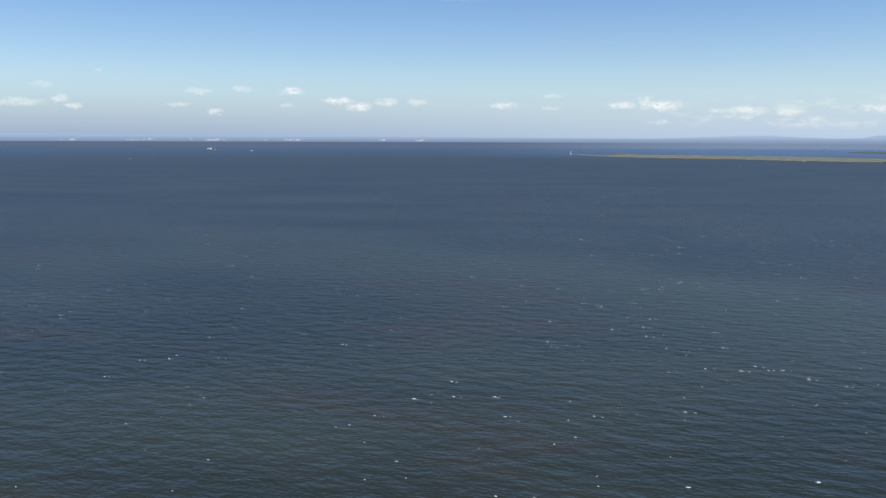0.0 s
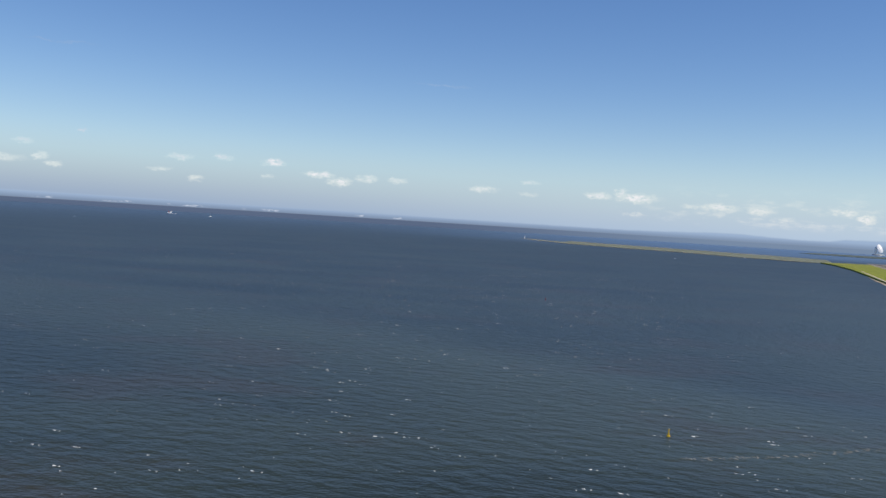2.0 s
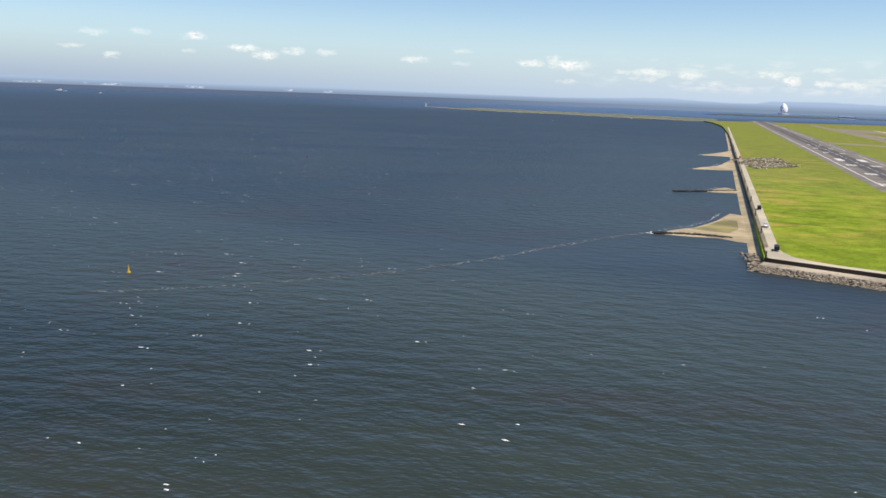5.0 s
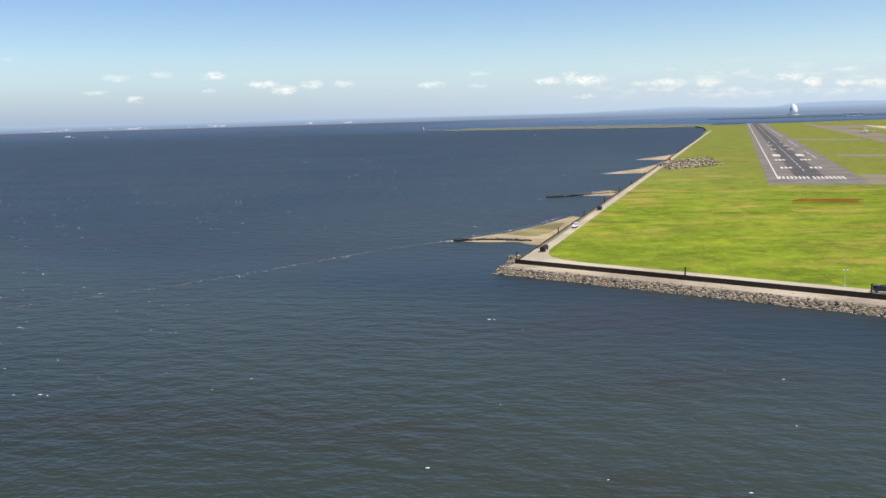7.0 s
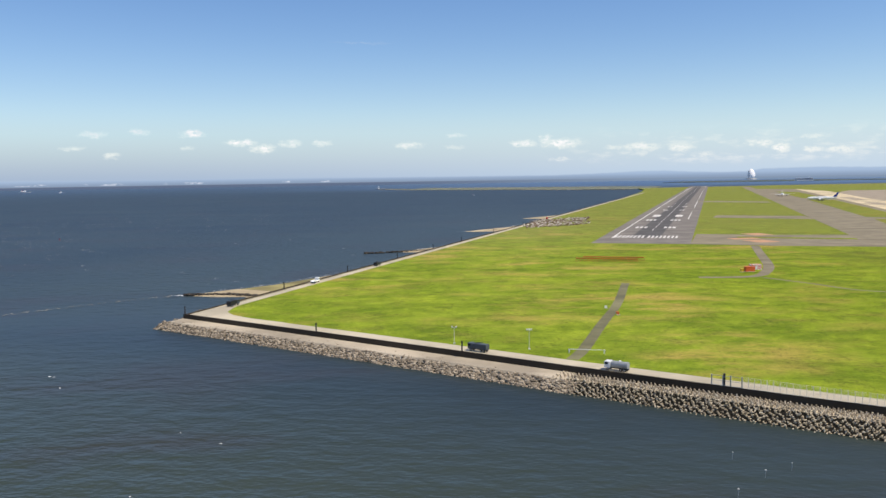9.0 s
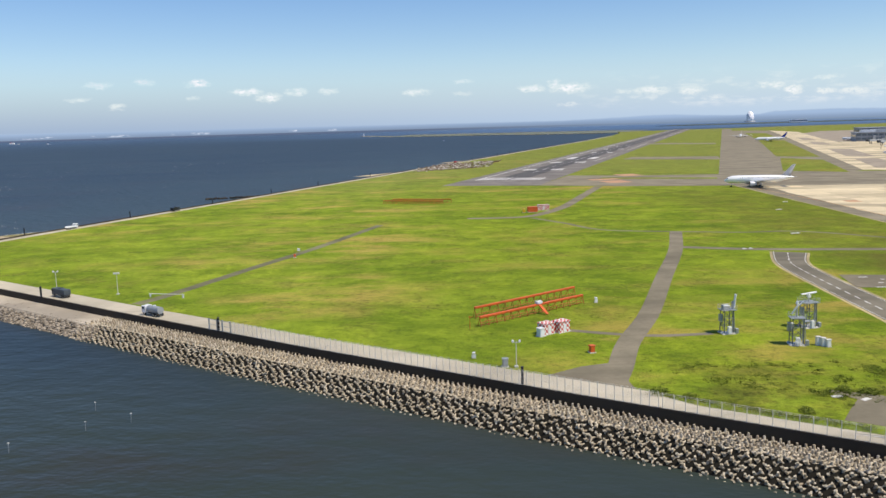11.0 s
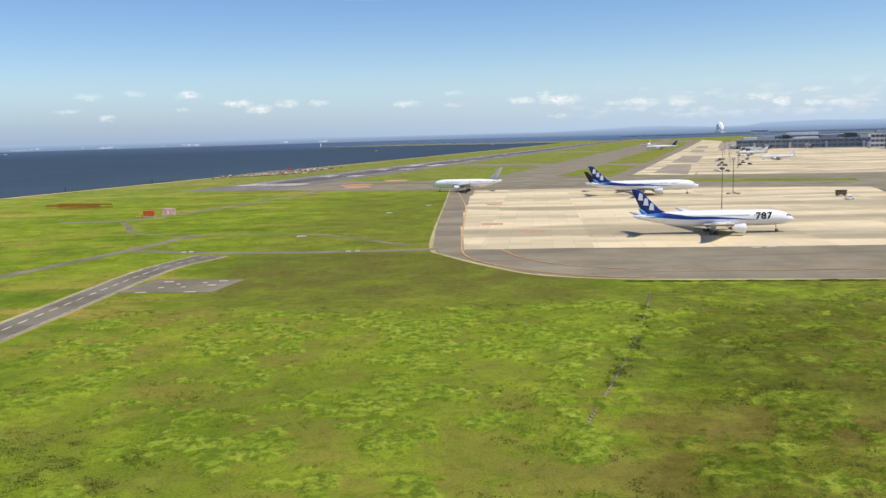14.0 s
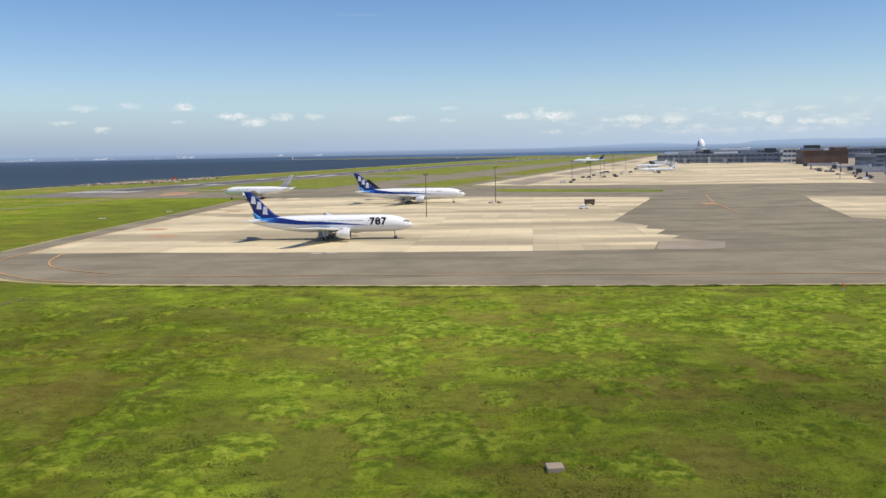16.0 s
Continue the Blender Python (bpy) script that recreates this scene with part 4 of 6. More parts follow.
spit("sand_spit_4", [(-366, 1158), (-317, 1222), (-262, 1320), (-268, 1280), (-306, 1180), (-326, 1140)], "tan sand bank along the west shore")
slab("sand_grass", [(-592, 398), (-576, 414), (-556, 446), (-549, 440), (-560, 405), (-572, 386)], -3.62, 0.3, SPIT_GRASS, "patch of dry grass on the sand spit")
slab("far_spit", [(-945, 5000), (-900, 5060), (-700, 4700), (-640, 5150), (-300, 4950), (58, 4750), (430, 4560), (640, 4300), (420, 3600), (302, 3545), (40, 3690), (-150, 3940), (-418, 4060), (-679, 4290)], -3.2, 2.4, DRY_GRASS, "long low far spit of green and tan land")
ribbon("far_spit_edge", [(-940, 4990), (-679, 4282), (-418, 4052), (-150, 3932), (40, 3682), (302, 3537)], -12, 8, -3.1, SAND, "pale revetment along the far spit")
ribbon("far_spit_road", [(-640, 5100), (-300, 4900), (58, 4700), (430, 4510)], -14, 14, -3.0, SAND, "pale road along the far spit")
slab("far_shore", [(1150, 6300), (1500, 6000), (2600, 6200), (3800, 5600), (5200, 4700), (5400, 5200), (4000, 6400), (2600, 7300), (1500, 7000)], -2.5, 3.0, WOODS, "dark low wooded shore far beyond the airfield")
t = thing("harbour_light", -925, 4990, -3.2, 0, "small white light tower on the far spit's tip", "lighthouse")
part("tower", rod(bmesh.new(), (0, 0, 0), (0, 0, 16), 3.2, 2.2, 12), WHITE, t)
part("lantern", rod(bmesh.new(), (0, 0, 16), (0, 0, 20), 1.6, 1.2, 10), WHITE, t)


def tetrapod_mesh():
    bm = bmesh.new()
    ways = [Vector((0, 0, 1))] + [Vector((math.cos(a) * 0.943, math.sin(a) * 0.943, -0.333)) for a in (0, 2.0944, 4.18879)]
    for d in ways:
        rod(bm, d * 0.04, d * 0.72, 0.23, 0.19, 7)
    bmesh.ops.scale(bm, vec=(S, S, S), verts=bm.verts)
    me = bpy.data.meshes.new("tetrapod")
    bm.to_mesh(me)
    bm.free()
    me.materials.append(TETRAPOD)
    return me


def armour_height(o):
    return -1.65 if o < 7.0 else -1.65 - (o - 7.0) * 0.60


TETRA = tetrapod_mesh()
breakwater = thing("breakwater", -318, 90, -3.0, 0, "stacked tan concrete tetrapods against the sea wall", "breakwater", kind="structure")
base = breakwater.matrix_world.inverted()
rnd = random.Random(5)
near, rest = [], []
start_s, end_s = 184.0, 545.0
for i in range(int((end_s - start_s) / 1.24)):
    for j in range(12):
        s = start_s + (i + 0.5 * (j % 2)) * 1.24 + rnd.uniform(-0.10, 0.10)
        o = 1.0 + j * 1.04 + rnd.uniform(-0.10, 0.10) + (0.52 * (i % 2) if j > 5 else 0)
        p, t = along(WALL, s)
        q = p + Vector((t.y, -t.x)) * o
        sunk = 0.22 * max(0.0, noise.noise(Vector((s * 0.16, o * 0.3, 2.0))))
        slope = o > 7.0
        z = armour_height(o) + (0.14 if slope else 0) - sunk + rnd.uniform(-0.09, 0.09)
        # berm blocks stand on three legs, slope blocks point one leg out to sea
        tip = 40 + rnd.uniform(-12, 12) if slope else rnd.uniform(-14, 14)
        m = Matrix.Translation((q.x * S, q.y * S, z * S)) @ pose(0, 0, 0, tip, rnd.uniform(-14, 14), math.degrees(math.atan2(t.y, t.x)) + rnd.uniform(-9, 9)) @ pose(0, 0, 0, 0, 0, rnd.choice((30, 90, 150)) + rnd.uniform(-14, 14) if slope else 90 + (60 if j % 2 else 0) + rnd.uniform(-10, 10))
        (near if -272 < q.x < -252 and 2 <= j else rest).append(m)
rest += near[300:]
for m in near[:300]:
    ob = new("tetrapod", TETRA)
    ob.parent = breakwater
    ob.matrix_local = base @ m
vs = np.array([v.co[:] for v in TETRA.vertices])
fs = [tuple(p.vertices) for p in TETRA.polygons]
allv, allf = [], []
for k, m in enumerate(rest):
    mm = np.array(base @ m)
    allv.append(vs @ mm[:3, :3].T + mm[:3, 3])
    allf += [tuple(a + k * len(vs) for a in f) for f in fs]
me = bpy.data.meshes.new("tetrapod_rows")
me.from_pydata(np.concatenate(allv).tolist(), [], allf)
me.materials.append(TETRAPOD)
ob = tagged(new("tetrapod_rows", me), "long rows of tan concrete tetrapods", kind="stuff")
ob.parent = breakwater


def stone_mesh(seed):
    r = random.Random(seed)
    bm = bmesh.new()
    bmesh.ops.create_icosphere(bm, subdivisions=1, radius=1.0)
    for v in bm.verts:
        v.co *= r.uniform(0.72, 1.12)
        v.co.z *= 0.7
    bmesh.ops.scale(bm, vec=(S, S, S), verts=bm.verts)
    me = bpy.data.meshes.new("stone")
    bm.to_mesh(me)
    bm.free()
    return me


def heap(name, spots, material, label, kinds=5, parent=None):
    """Many stones joined: (x, y, z, size, stretch)."""
    forms = []
    for k in range(kinds):
        me = stone_mesh(k + 11)
        forms.append((np.array([v.co[:] for v in me.vertices]), [tuple(p.vertices) for p in me.polygons]))
        bpy.data.meshes.remove(me)
    vv, ff, n = [], [], 0
    r = random.Random(len(spots))
    for x, y, z, size, wide in spots:
        v, f = r.choice(forms)
        a = r.uniform(0, 6.28)
        c, s = math.cos(a), math.sin(a)
        w = v * np.array((size * wide, size, size))
        w = np.stack((w[:, 0] * c - w[:, 1] * s + x * S, w[:, 0] * s + w[:, 1] * c + y * S, w[:, 2] + z * S), 1)
        vv.append(w)
        ff += [tuple(i + n for i in g) for g in f]
        n += len(v)
    me = bpy.data.meshes.new(name)
    me.from_pydata(np.concatenate(vv).tolist(), [], ff)
    me.materials.append(material)
    return tagged(new(name, me), label, kind="stuff")


spots = []
for i in range(7800):
    s, o = rnd.uniform(-4, 192), rnd.uniform(0.7, 12.2)
    p, t = along(WALL, max(s, 0.01))
    q = p + Vector((t.y, -t.x)) * o + t * min(s, 0)
    front = o > 7.6
    if not front and rnd.random() < 0.88:
        continue
    spots.append((q.x, q.y, armour_height(o) - (0.0 if front else 0.10) + rnd.uniform(-0.1, 0.1), rnd.uniform(0.5, 0.95) if front else rnd.uniform(0.28, 0.5), rnd.uniform(1.0, 1.6)))
heap("rubble_armour", spots, RUBBLE, "tan quarry stones piled against the sea wall")
sweep("rubble_berm", [p[:2] for p in (along(WALL, v)[0] for v in (0.01, 60, 120, 188))], [(0.4, -2.6), (0.4, -1.35), (7.9, -1.6), (9.2, -2.9)], GRAVEL, "tan gravel berm behind the quarry stones")
spots = [(-586 - 6 * t + rnd.uniform(-4, 4), 287 - 4 * t + rnd.uniform(-5, 30) * (1 - t), -4.3 + rnd.uniform(-0.2, 0.8) + 1.4 * (1 - t), rnd.uniform(0.6, 1.3), rnd.uniform(1, 1.5)) for t in np.linspace(0, 1, 200)]
heap("corner_rocks", spots, RUBBLE, "tan rocks round the corner of the sea wall")
spots = [(-618 + 42 * t + rnd.uniform(-1.5, 1.5), 379 - 8 * t + 4 * math.sin(t * 3) + rnd.uniform(-2, 2), -4.2 + rnd.uniform(-0.1, 0.5), rnd.uniform(0.5, 1.1), rnd.uniform(1, 1.6)) for t in np.linspace(0, 1, 170)]
heap("groyne_rocks", spots, DARK_ROCK, "dark wet rocks of a low groyne")
spots = [(-545 + 62 * t + rnd.uniform(-1.5, 1.5), 616 + 24 * t + rnd.uniform(-3, 3), -4.2 + rnd.uniform(-0.1, 0.5), rnd.uniform(0.6, 1.3), rnd.uniform(1, 1.6)) for t in np.linspace(0, 1, 150)]
heap("groyne_rocks", spots, DARK_ROCK, "dark wet rocks of a low groyne")
spots = []
for k in range(800):
    a, b = rnd.random(), rnd.random()
    x = -392 + 78 * a + 30 * b + rnd.uniform(-5, 5)
    y = 850 + 60 * a + 165 * b + rnd.uniform(-8, 8)
    spots.append((x, y, rnd.uniform(0.1, 1.1), rnd.uniform(0.5, 1.5), rnd.uniform(1.0, 2.2)))
heap("stone_pile", spots, PILE, "heap of pale and brown broken stone on grass")


# ---- aircraft ----
def loft(bm, rings):
    """Skin over closed rings of points."""
    rows = [[bm.verts.new(p) for p in ring] for ring in rings]
    n = len(rows[0])
    for a, b in zip(rows, rows[1:]):
        for k in range(n):
            bm.faces.new((a[k], a[(k + 1) % n], b[(k + 1) % n], b[k]))
    bm.faces.new(rows[0][::-1])
    bm.faces.new(rows[-1])
    bmesh.ops.recalc_face_normals(bm, faces=bm.faces)
    return bm


def oval(x, cz, ry, rz, n=24):
    return [(x, ry * math.cos(a), cz + rz * math.sin(a)) for a in (2 * math.pi * k / n for k in range(n))]


def foil(lead, trail, thick, y, z, up=False):
    """A wing section between its leading and trailing edge."""
    c = lead - trail
    form = ((1.0, 0.0), (0.93, 0.55), (0.7, 1.0), (0.4, 0.8), (0.0, 0.02), (0.4, -0.6), (0.7, -0.8), (0.93, -0.45))
    return [(trail + c * a, y + b * thick / 2, z) if up else (trail + c * a, y, z + b * thick / 2) for a, b in form]


def wheel(name, parent, x, y, r, w=0.45):
    t = part(name, rod(bmesh.new(), (x, y - w / 2, r), (x, y + w / 2, r), r, r, 16), TYRE, parent)
    part("hub", rod(bmesh.new(), (x, y - w / 2 - 0.02, r), (x, y + w / 2 + 0.02, r), r * 0.5, r * 0.5, 12), STEEL, t)
    return t


def airliner(x, y, turn, L, R, cz, label, body, tail_paint, tail_base, span, fin_top, group="", words=""):
    """A twin-engined airliner standing on its wheels; local x runs from the tail (0) to the nose (L)."""
    jet = thing("airliner", x, y, 0.13, turn, label, "airliner", group)
    stations = ((0.0, 0.10, 0.42), (0.012, 0.16, 0.38), (0.06, 0.34, 0.30), (0.14, 0.60, 0.19), (0.24, 0.84, 0.08), (0.34, 0.98, 0.01), (0.42, 1.0, 0.0), (0.80, 1.0, 0.0),
                (0.87, 0.95, -0.02), (0.92, 0.82, -0.07), (0.955, 0.62, -0.14), (0.98, 0.39, -0.21), (0.994, 0.19, -0.25), (1.0, 0.05, -0.27))
    bm = loft(bmesh.new(), [oval(L * s, cz + R * lift, R * k, R * k * 1.02) for s, k, lift in stations])
    fuselage = part("fuselage", bm, body, jet, smooth=True)
    # cabin windows, cockpit glass and doors, set just proud of the skin
    bm = bmesh.new()
    for side in (-1, 1):
        for k in range(int(L * 0.86)):
            xx = L * 0.19 + k * 0.72
            if xx > L * 0.88 or 0.49 < xx / L < 0.505 or 0.72 < xx / L < 0.735:
                continue
            box(bm, xx - 0.13, xx + 0.13, side * R * 0.955 - 0.05, side * R * 0.955 + 0.05, cz + R * 0.33, cz + R * 0.33 + 0.36)
    tagged(part("cabin_windows", bm, GLASS_DARK, fuselage), kind="stuff")
    for side in (-1, 1):
        for pane in (((0.965, 0.40, 0.20), (0.965, 0.30, 0.36), (0.981, 0.16, 0.17), (0.983, 0.22, 0.06)), ((0.962, 0.45, 0.20), (0.962, 0.36, 0.36), (0.948, 0.52, 0.36), (0.948, 0.61, 0.20))):
            bm = bmesh.new()
            bm.faces.new([bm.verts.new((L * u, side * R * v * 1.04, cz + R * w)) for u, v, w in pane])
            part("cockpit_window", bm, GLASS_DARK, fuselage)
    for side in (-1, 1):
        half = span / 2
        secs = [(0.665, 0.435, 1.5, 0.35, -0.62), (0.60, 0.425, 1.1, 0.32 * half, -0.42), (0.515, 0.405, 0.7, 0.62 * half, 0.0), (0.44, 0.375, 0.35, 0.9 * half, 0.25), (0.385, 0.355, 0.14, half, 0.5)]
        bm = loft(bmesh.new(), [foil(L * a, L * b, t, side * yy, cz + R * zz) for a, b, t, yy, zz in secs])
        part("wing", bm, WING_PAINT, jet, smooth=True)
        for f in (0.36, 0.52, 0.7):
            bm = rod(bmesh.new(), (L * 0.50, side * half * f, cz + R * (-0.6 + f)), (L * 0.395, side * half * f, cz + R * (-0.75 + f)), 0.32, 0.1, 8)
            part("flap_fairing", bm, WHITE, jet)
        ex, ey, ez, er = L * 0.60, side * span * 0.165, cz - R * 0.93, R * 0.58
        rings = [(-0.55, 0.42), (-0.4, 0.62), (0.1, 0.88), (0.6, 0.99), (0.93, 1.0), (1.02, 0.95), (1.03, 0.88)]
        bm = loft(bmesh.new(), [[(ex + er * 1.8 * s, ey + er * k * math.cos(a), ez + er * k * math.sin(a)) for a in (2 * math.pi * i / 20 for i in range(20))] for s, k in rings])
        engine = part("engine", bm, WHITE, jet, smooth=True)
        part("intake", rod(bmesh.new(), (ex + er * 1.84, ey, ez), (ex + er * 1.88, ey, ez), er * 0.86, er * 0.80, 20), BLACK, engine)
        part("exhaust_cone", rod(bmesh.new(), (ex - er * 1.0, ey, ez), (ex - er * 1.75, ey, ez), er * 0.36, 0.08, 12), DARK_STEEL, engine)
        bm = loft(bmesh.new(), [foil(ex + er * 1.0, ex - er * 1.6, 0.35, ey, ez + er * 0.7), foil(ex + er * 0.3, ex - er * 2.0, 0.3, ey, cz - R * 0.25)])
        part("pylon", bm, WHITE, jet)
        secs = [(0.145, 0.035, 0.55, 0.25 * R, 0.38), (0.045, -0.005, 0.18, span * 0.165, 0.62)]
        bm = loft(bmesh.new(), [foil(L * a, L * b, t, side * yy, cz + R * zz) for a, b, t, yy, zz in secs])
        part("tailplane", bm, WING_PAINT, jet, smooth=True)
    base = cz + R * 0.62
    secs = [(0.235, 0.05, 0.9, base), (0.168, 0.045, 0.75, base + 0.18 * (fin_top - base)), (0.035, -0.012, 0.3, fin_top - 0.4), (0.02, -0.012, 0.12, fin_top)]
    fin = part("fin", loft(bmesh.new(), [foil(L * a, L * b, t, 0, z, True) for a, b, t, z in secs]), tail_paint, jet, smooth=True)
    h = fin_top - base
    if tail_base is not None:
        bm = loft(bmesh.new(), [foil(L * a, L * b, t + 0.06, 0, z, True) for a, b, t, z in ((0.10, 0.05, 0.86, base), (0.075, 0.04, 0.78, base + 0.10 * h), (0.050, 0.030, 0.66, base + 0.22 * h))])
        part("fin_flash", bm, tail_base, fin, smooth=True)
        # plain slanted blocks stand in for the tail emblem
        for side in (-1, 1):
            for u, w in ((0.046, 0.70), (0.080, 0.50), (0.116, 0.31)):
                bm = bmesh.new()
                yy = side * (0.50 - 0.14 * w)
                q = [(L * (u - 0.020), base + h * (w - 0.12)), (L * (u + 0.012), base + h * (w - 0.15)), (L * (u + 0.008), base + h * (w + 0.12)), (L * (u - 0.012), base + h * (w + 0.15))]
                bm.faces.new([bm.verts.new((a, yy, b)) for a, b in q])
                part("emblem_bar", bm, WHITE, fin)
    gear = part("nose_gear", rod(bmesh.new(), (L * 0.895, 0, 0.5), (L * 0.89, 0, cz - R * 0.8), 0.13, 0.16), STEEL, jet)
    for side in (-0.35, 0.35):
        wheel("wheel", gear, L * 0.897, side, 0.5, 0.35)
    for side in (-1, 1):
        gear = part("main_gear", rod(bmesh.new(), (L * 0.485, side * 4.9, 0.8), (L * 0.49, side * 4.4, cz - R * 0.55), 0.2, 0.26), STEEL, jet)
        for dx in (-0.75, 0.75):
            for dy in (-0.55, 0.55):
                wheel("wheel", gear, L * 0.485 + dx, side * 4.9 + dy, 0.58, 0.45)
        part("gear_door", box(bmesh.new(), L * 0.47, L * 0.505, side * 3.6 - 0.05, side * 3.6 + 0.05, cz - R - 0.9, cz - R * 0.75), WHITE, jet)
    if words:
        for side, turned in ((-1, 0), (1, 180)):
            lettering("type_number", words, 3.5, LETTER_BLACK, L * 0.80, side * (R * 1.0 + 0.03), cz + R * 0.26, turned, jet, tilt=90, bold=0.14, stretch=0.95)
    return jet


GREY_SKIN = painted("door_paint", (0.74, 0.75, 0.76), 0.3, dirt=0.1)
WING_PAINT = painted("wing_paint", (0.76, 0.77, 0.77), 0.35, dirt=0.12, scale=0.3)
GREY_TAIL = painted("grey_tail_paint", (0.45, 0.46, 0.48), 0.4, dirt=0.2, scale=0.3)
LETTER_BLACK = painted("black_lettering", (0.012, 0.014, 0.03), 0.4, dirt=0.1)
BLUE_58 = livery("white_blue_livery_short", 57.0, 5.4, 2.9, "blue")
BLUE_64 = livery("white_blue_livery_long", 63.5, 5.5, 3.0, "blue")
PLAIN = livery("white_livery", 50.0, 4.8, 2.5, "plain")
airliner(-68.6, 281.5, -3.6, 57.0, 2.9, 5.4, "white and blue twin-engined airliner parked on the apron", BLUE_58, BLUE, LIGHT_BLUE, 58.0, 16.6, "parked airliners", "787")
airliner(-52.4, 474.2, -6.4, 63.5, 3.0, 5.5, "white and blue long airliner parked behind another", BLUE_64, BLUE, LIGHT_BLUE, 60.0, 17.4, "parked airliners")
airliner(-49.0, 512.0, -6.4, 50.0, 2.2, 4.0, "white airliner with a black tail fin behind the others", PLAIN, BLACK, None, 46.0, 12.6, "parked airliners")
airliner(-101.0, 541.0, 172.0, 47.6, 2.8, 5.5, "white airliner with a grey tail on the taxiway", PLAIN, GREY_TAIL, None, 46.0, 15.6, "parked airliners")
airliner(307.0, 1600.0, 168.0, 60.0, 2.9, 5.4, "white airliner with a dark blue tail far along the taxiway", PLAIN, BLUE, None, 58.0, 17.0, "parked airliners")
airliner(349.0, 1990.0, 250.0, 55.0, 2.8, 5.3, "small distant white airliner facing along the taxiway", PLAIN, WHITE, None, 56.0, 16.0, "parked airliners")
airliner(262.0, 935.0, 172.0, 40.0, 2.0, 3.8, "white airliner taxiing out before the terminal", PLAIN, WHITE, None, 36.0, 12.0, "parked airliners")
airliner(300.0, 1120.0, 165.0, 42.0, 2.0, 3.8, "white airliner parked at the terminal gates", PLAIN, WHITE, None, 36.0, 12.0, "parked airliners")
airliner(400.0, 1500.0, 110.0, 40.0, 2.0, 3.8, "white airliner parked at the terminal gates", PLAIN, BLUE, None, 36.0, 12.0, "parked airliners")


# ---- radar towers, antenna arrays, huts ----
TOWER_STEEL = painted("weathered_tower_steel", (0.17, 0.195, 0.20), 0.5, 0.2, dirt=0.25)


def bar(a, b, wide, deep):
    """A bevelled bar between two points of one upright plane."""
    a, b = Vector(a), Vector(b)
    d = b - a
    bm = box(bmesh.new(), -wide / 2, wide / 2, -deep / 2, deep / 2, -d.length / 2, d.length / 2, min(wide, deep) * 0.2)
    bmesh.ops.transform(bm, matrix=Matrix.Translation((a + b) / 2) @ d.to_track_quat("Z", "Y").to_matrix().to_4x4(), verts=bm.verts)
    return bm


def lattice_tower(x, y, height, turn, label, w=1.15, deck_w=1.7, side_stair=True):
    """A square lattice tower on a footing, with a railed platform, ladder and cabinets."""
    t = thing("antenna_tower", x, y, 0, turn, label, "tower", "lattice antenna towers")
    for sx in (-w, w):
        for sy in (-w, w):
            part("leg", rod(bmesh.new(), (sx, sy, 0), (sx * 0.94, sy * 0.94, height), 0.12, 0.10, 6), TOWER_STEEL, t)
            part("leg_foot", box(bmesh.new(), sx - 0.3, sx + 0.3, sy - 0.3, sy + 0.3, 0, 0.35, 0.04), PALE, t)
    levels = 3
    for k in range(levels):
        z0, z1 = height * k / levels, height * (k + 1) / levels
        for a, b in (((-w, -w), (w, -w)), ((w, -w), (w, w)), ((w, w), (-w, w)), ((-w, w), (-w, -w))):
            part("brace", rod(bmesh.new(), (*a, z0), (*b, z1), 0.05, 0.05, 5), TOWER_STEEL, t)
            if k % 2:
                part("brace", rod(bmesh.new(), (*b, z0), (*a, z1), 0.05, 0.05, 5), TOWER_STEEL, t)
            part("girt", rod(bmesh.new(), (*a, z1), (*b, z1), 0.07, 0.07, 5), TOWER_STEEL, t)
    deck = part("platform", box(bmesh.new(), -deck_w, deck_w, -deck_w * 0.85, deck_w * 0.85, height, height + 0.14), STEEL, t)
    for sx in (-deck_w + 0.05, 0, deck_w - 0.05):
        for sy in (-deck_w * 0.82, deck_w * 0.82):
            part("rail_post", rod(bmesh.new(), (sx, sy, height), (sx, sy, height + 1.1), 0.035, 0.035, 5), STEEL, deck)
    for zz in (0.6, 1.1):
        for sy in (-deck_w * 0.82, deck_w * 0.82):
            part("rail", rod(bmesh.new(), (-deck_w, sy, height + zz), (deck_w, sy, height + zz), 0.03, 0.03, 5), STEEL, deck)
        for sx in (-deck_w, deck_w):
            part("rail", rod(bmesh.new(), (sx, -deck_w * 0.82, height + zz), (sx, deck_w * 0.82, height + zz), 0.03, 0.03, 5), STEEL, deck)
    for sy in (-0.28, 0.28):
        part("ladder_rail", rod(bmesh.new(), (w + 0.8, sy, 0), (w + 0.25, sy, height + 1.0), 0.05, 0.05, 5), STEEL, t)
    for k in range(14):
        f = (k + 0.5) / 14
        part("rung", rod(bmesh.new(), (w + 0.8 - 0.55 * f, -0.28, height * f), (w + 0.8 - 0.55 * f, 0.28, height * f), 0.03, 0.03, 5), STEEL, t)
    part("footing", box(bmesh.new(), -w - 0.5, w + 0.5, -w - 0.5, w + 0.5, 0, 0.12, 0.03), PALE, t)
    part("cable_duct", box(bmesh.new(), w * 0.9, w * 0.9 + 0.25, -0.75, -0.45, 0.1, height), STEEL, t)
    part("cabinet", box(bmesh.new(), -0.5, 0.35, -w - 0.75, -w - 0.1, 0.12, 1.9, 0.05), WHITE, t)
    part("cabinet", box(bmesh.new(), w + 0.35, w + 1.05, -w - 0.4, -w + 0.4, 0.12, 1.3, 0.05), STEEL, t)
    if side_stair:
        part("side_box", box(bmesh.new(), -w - 0.75, -w - 0.02, -0.5, 0.5, height * 0.52, height * 0.82, 0.05), STEEL, t)
    return t


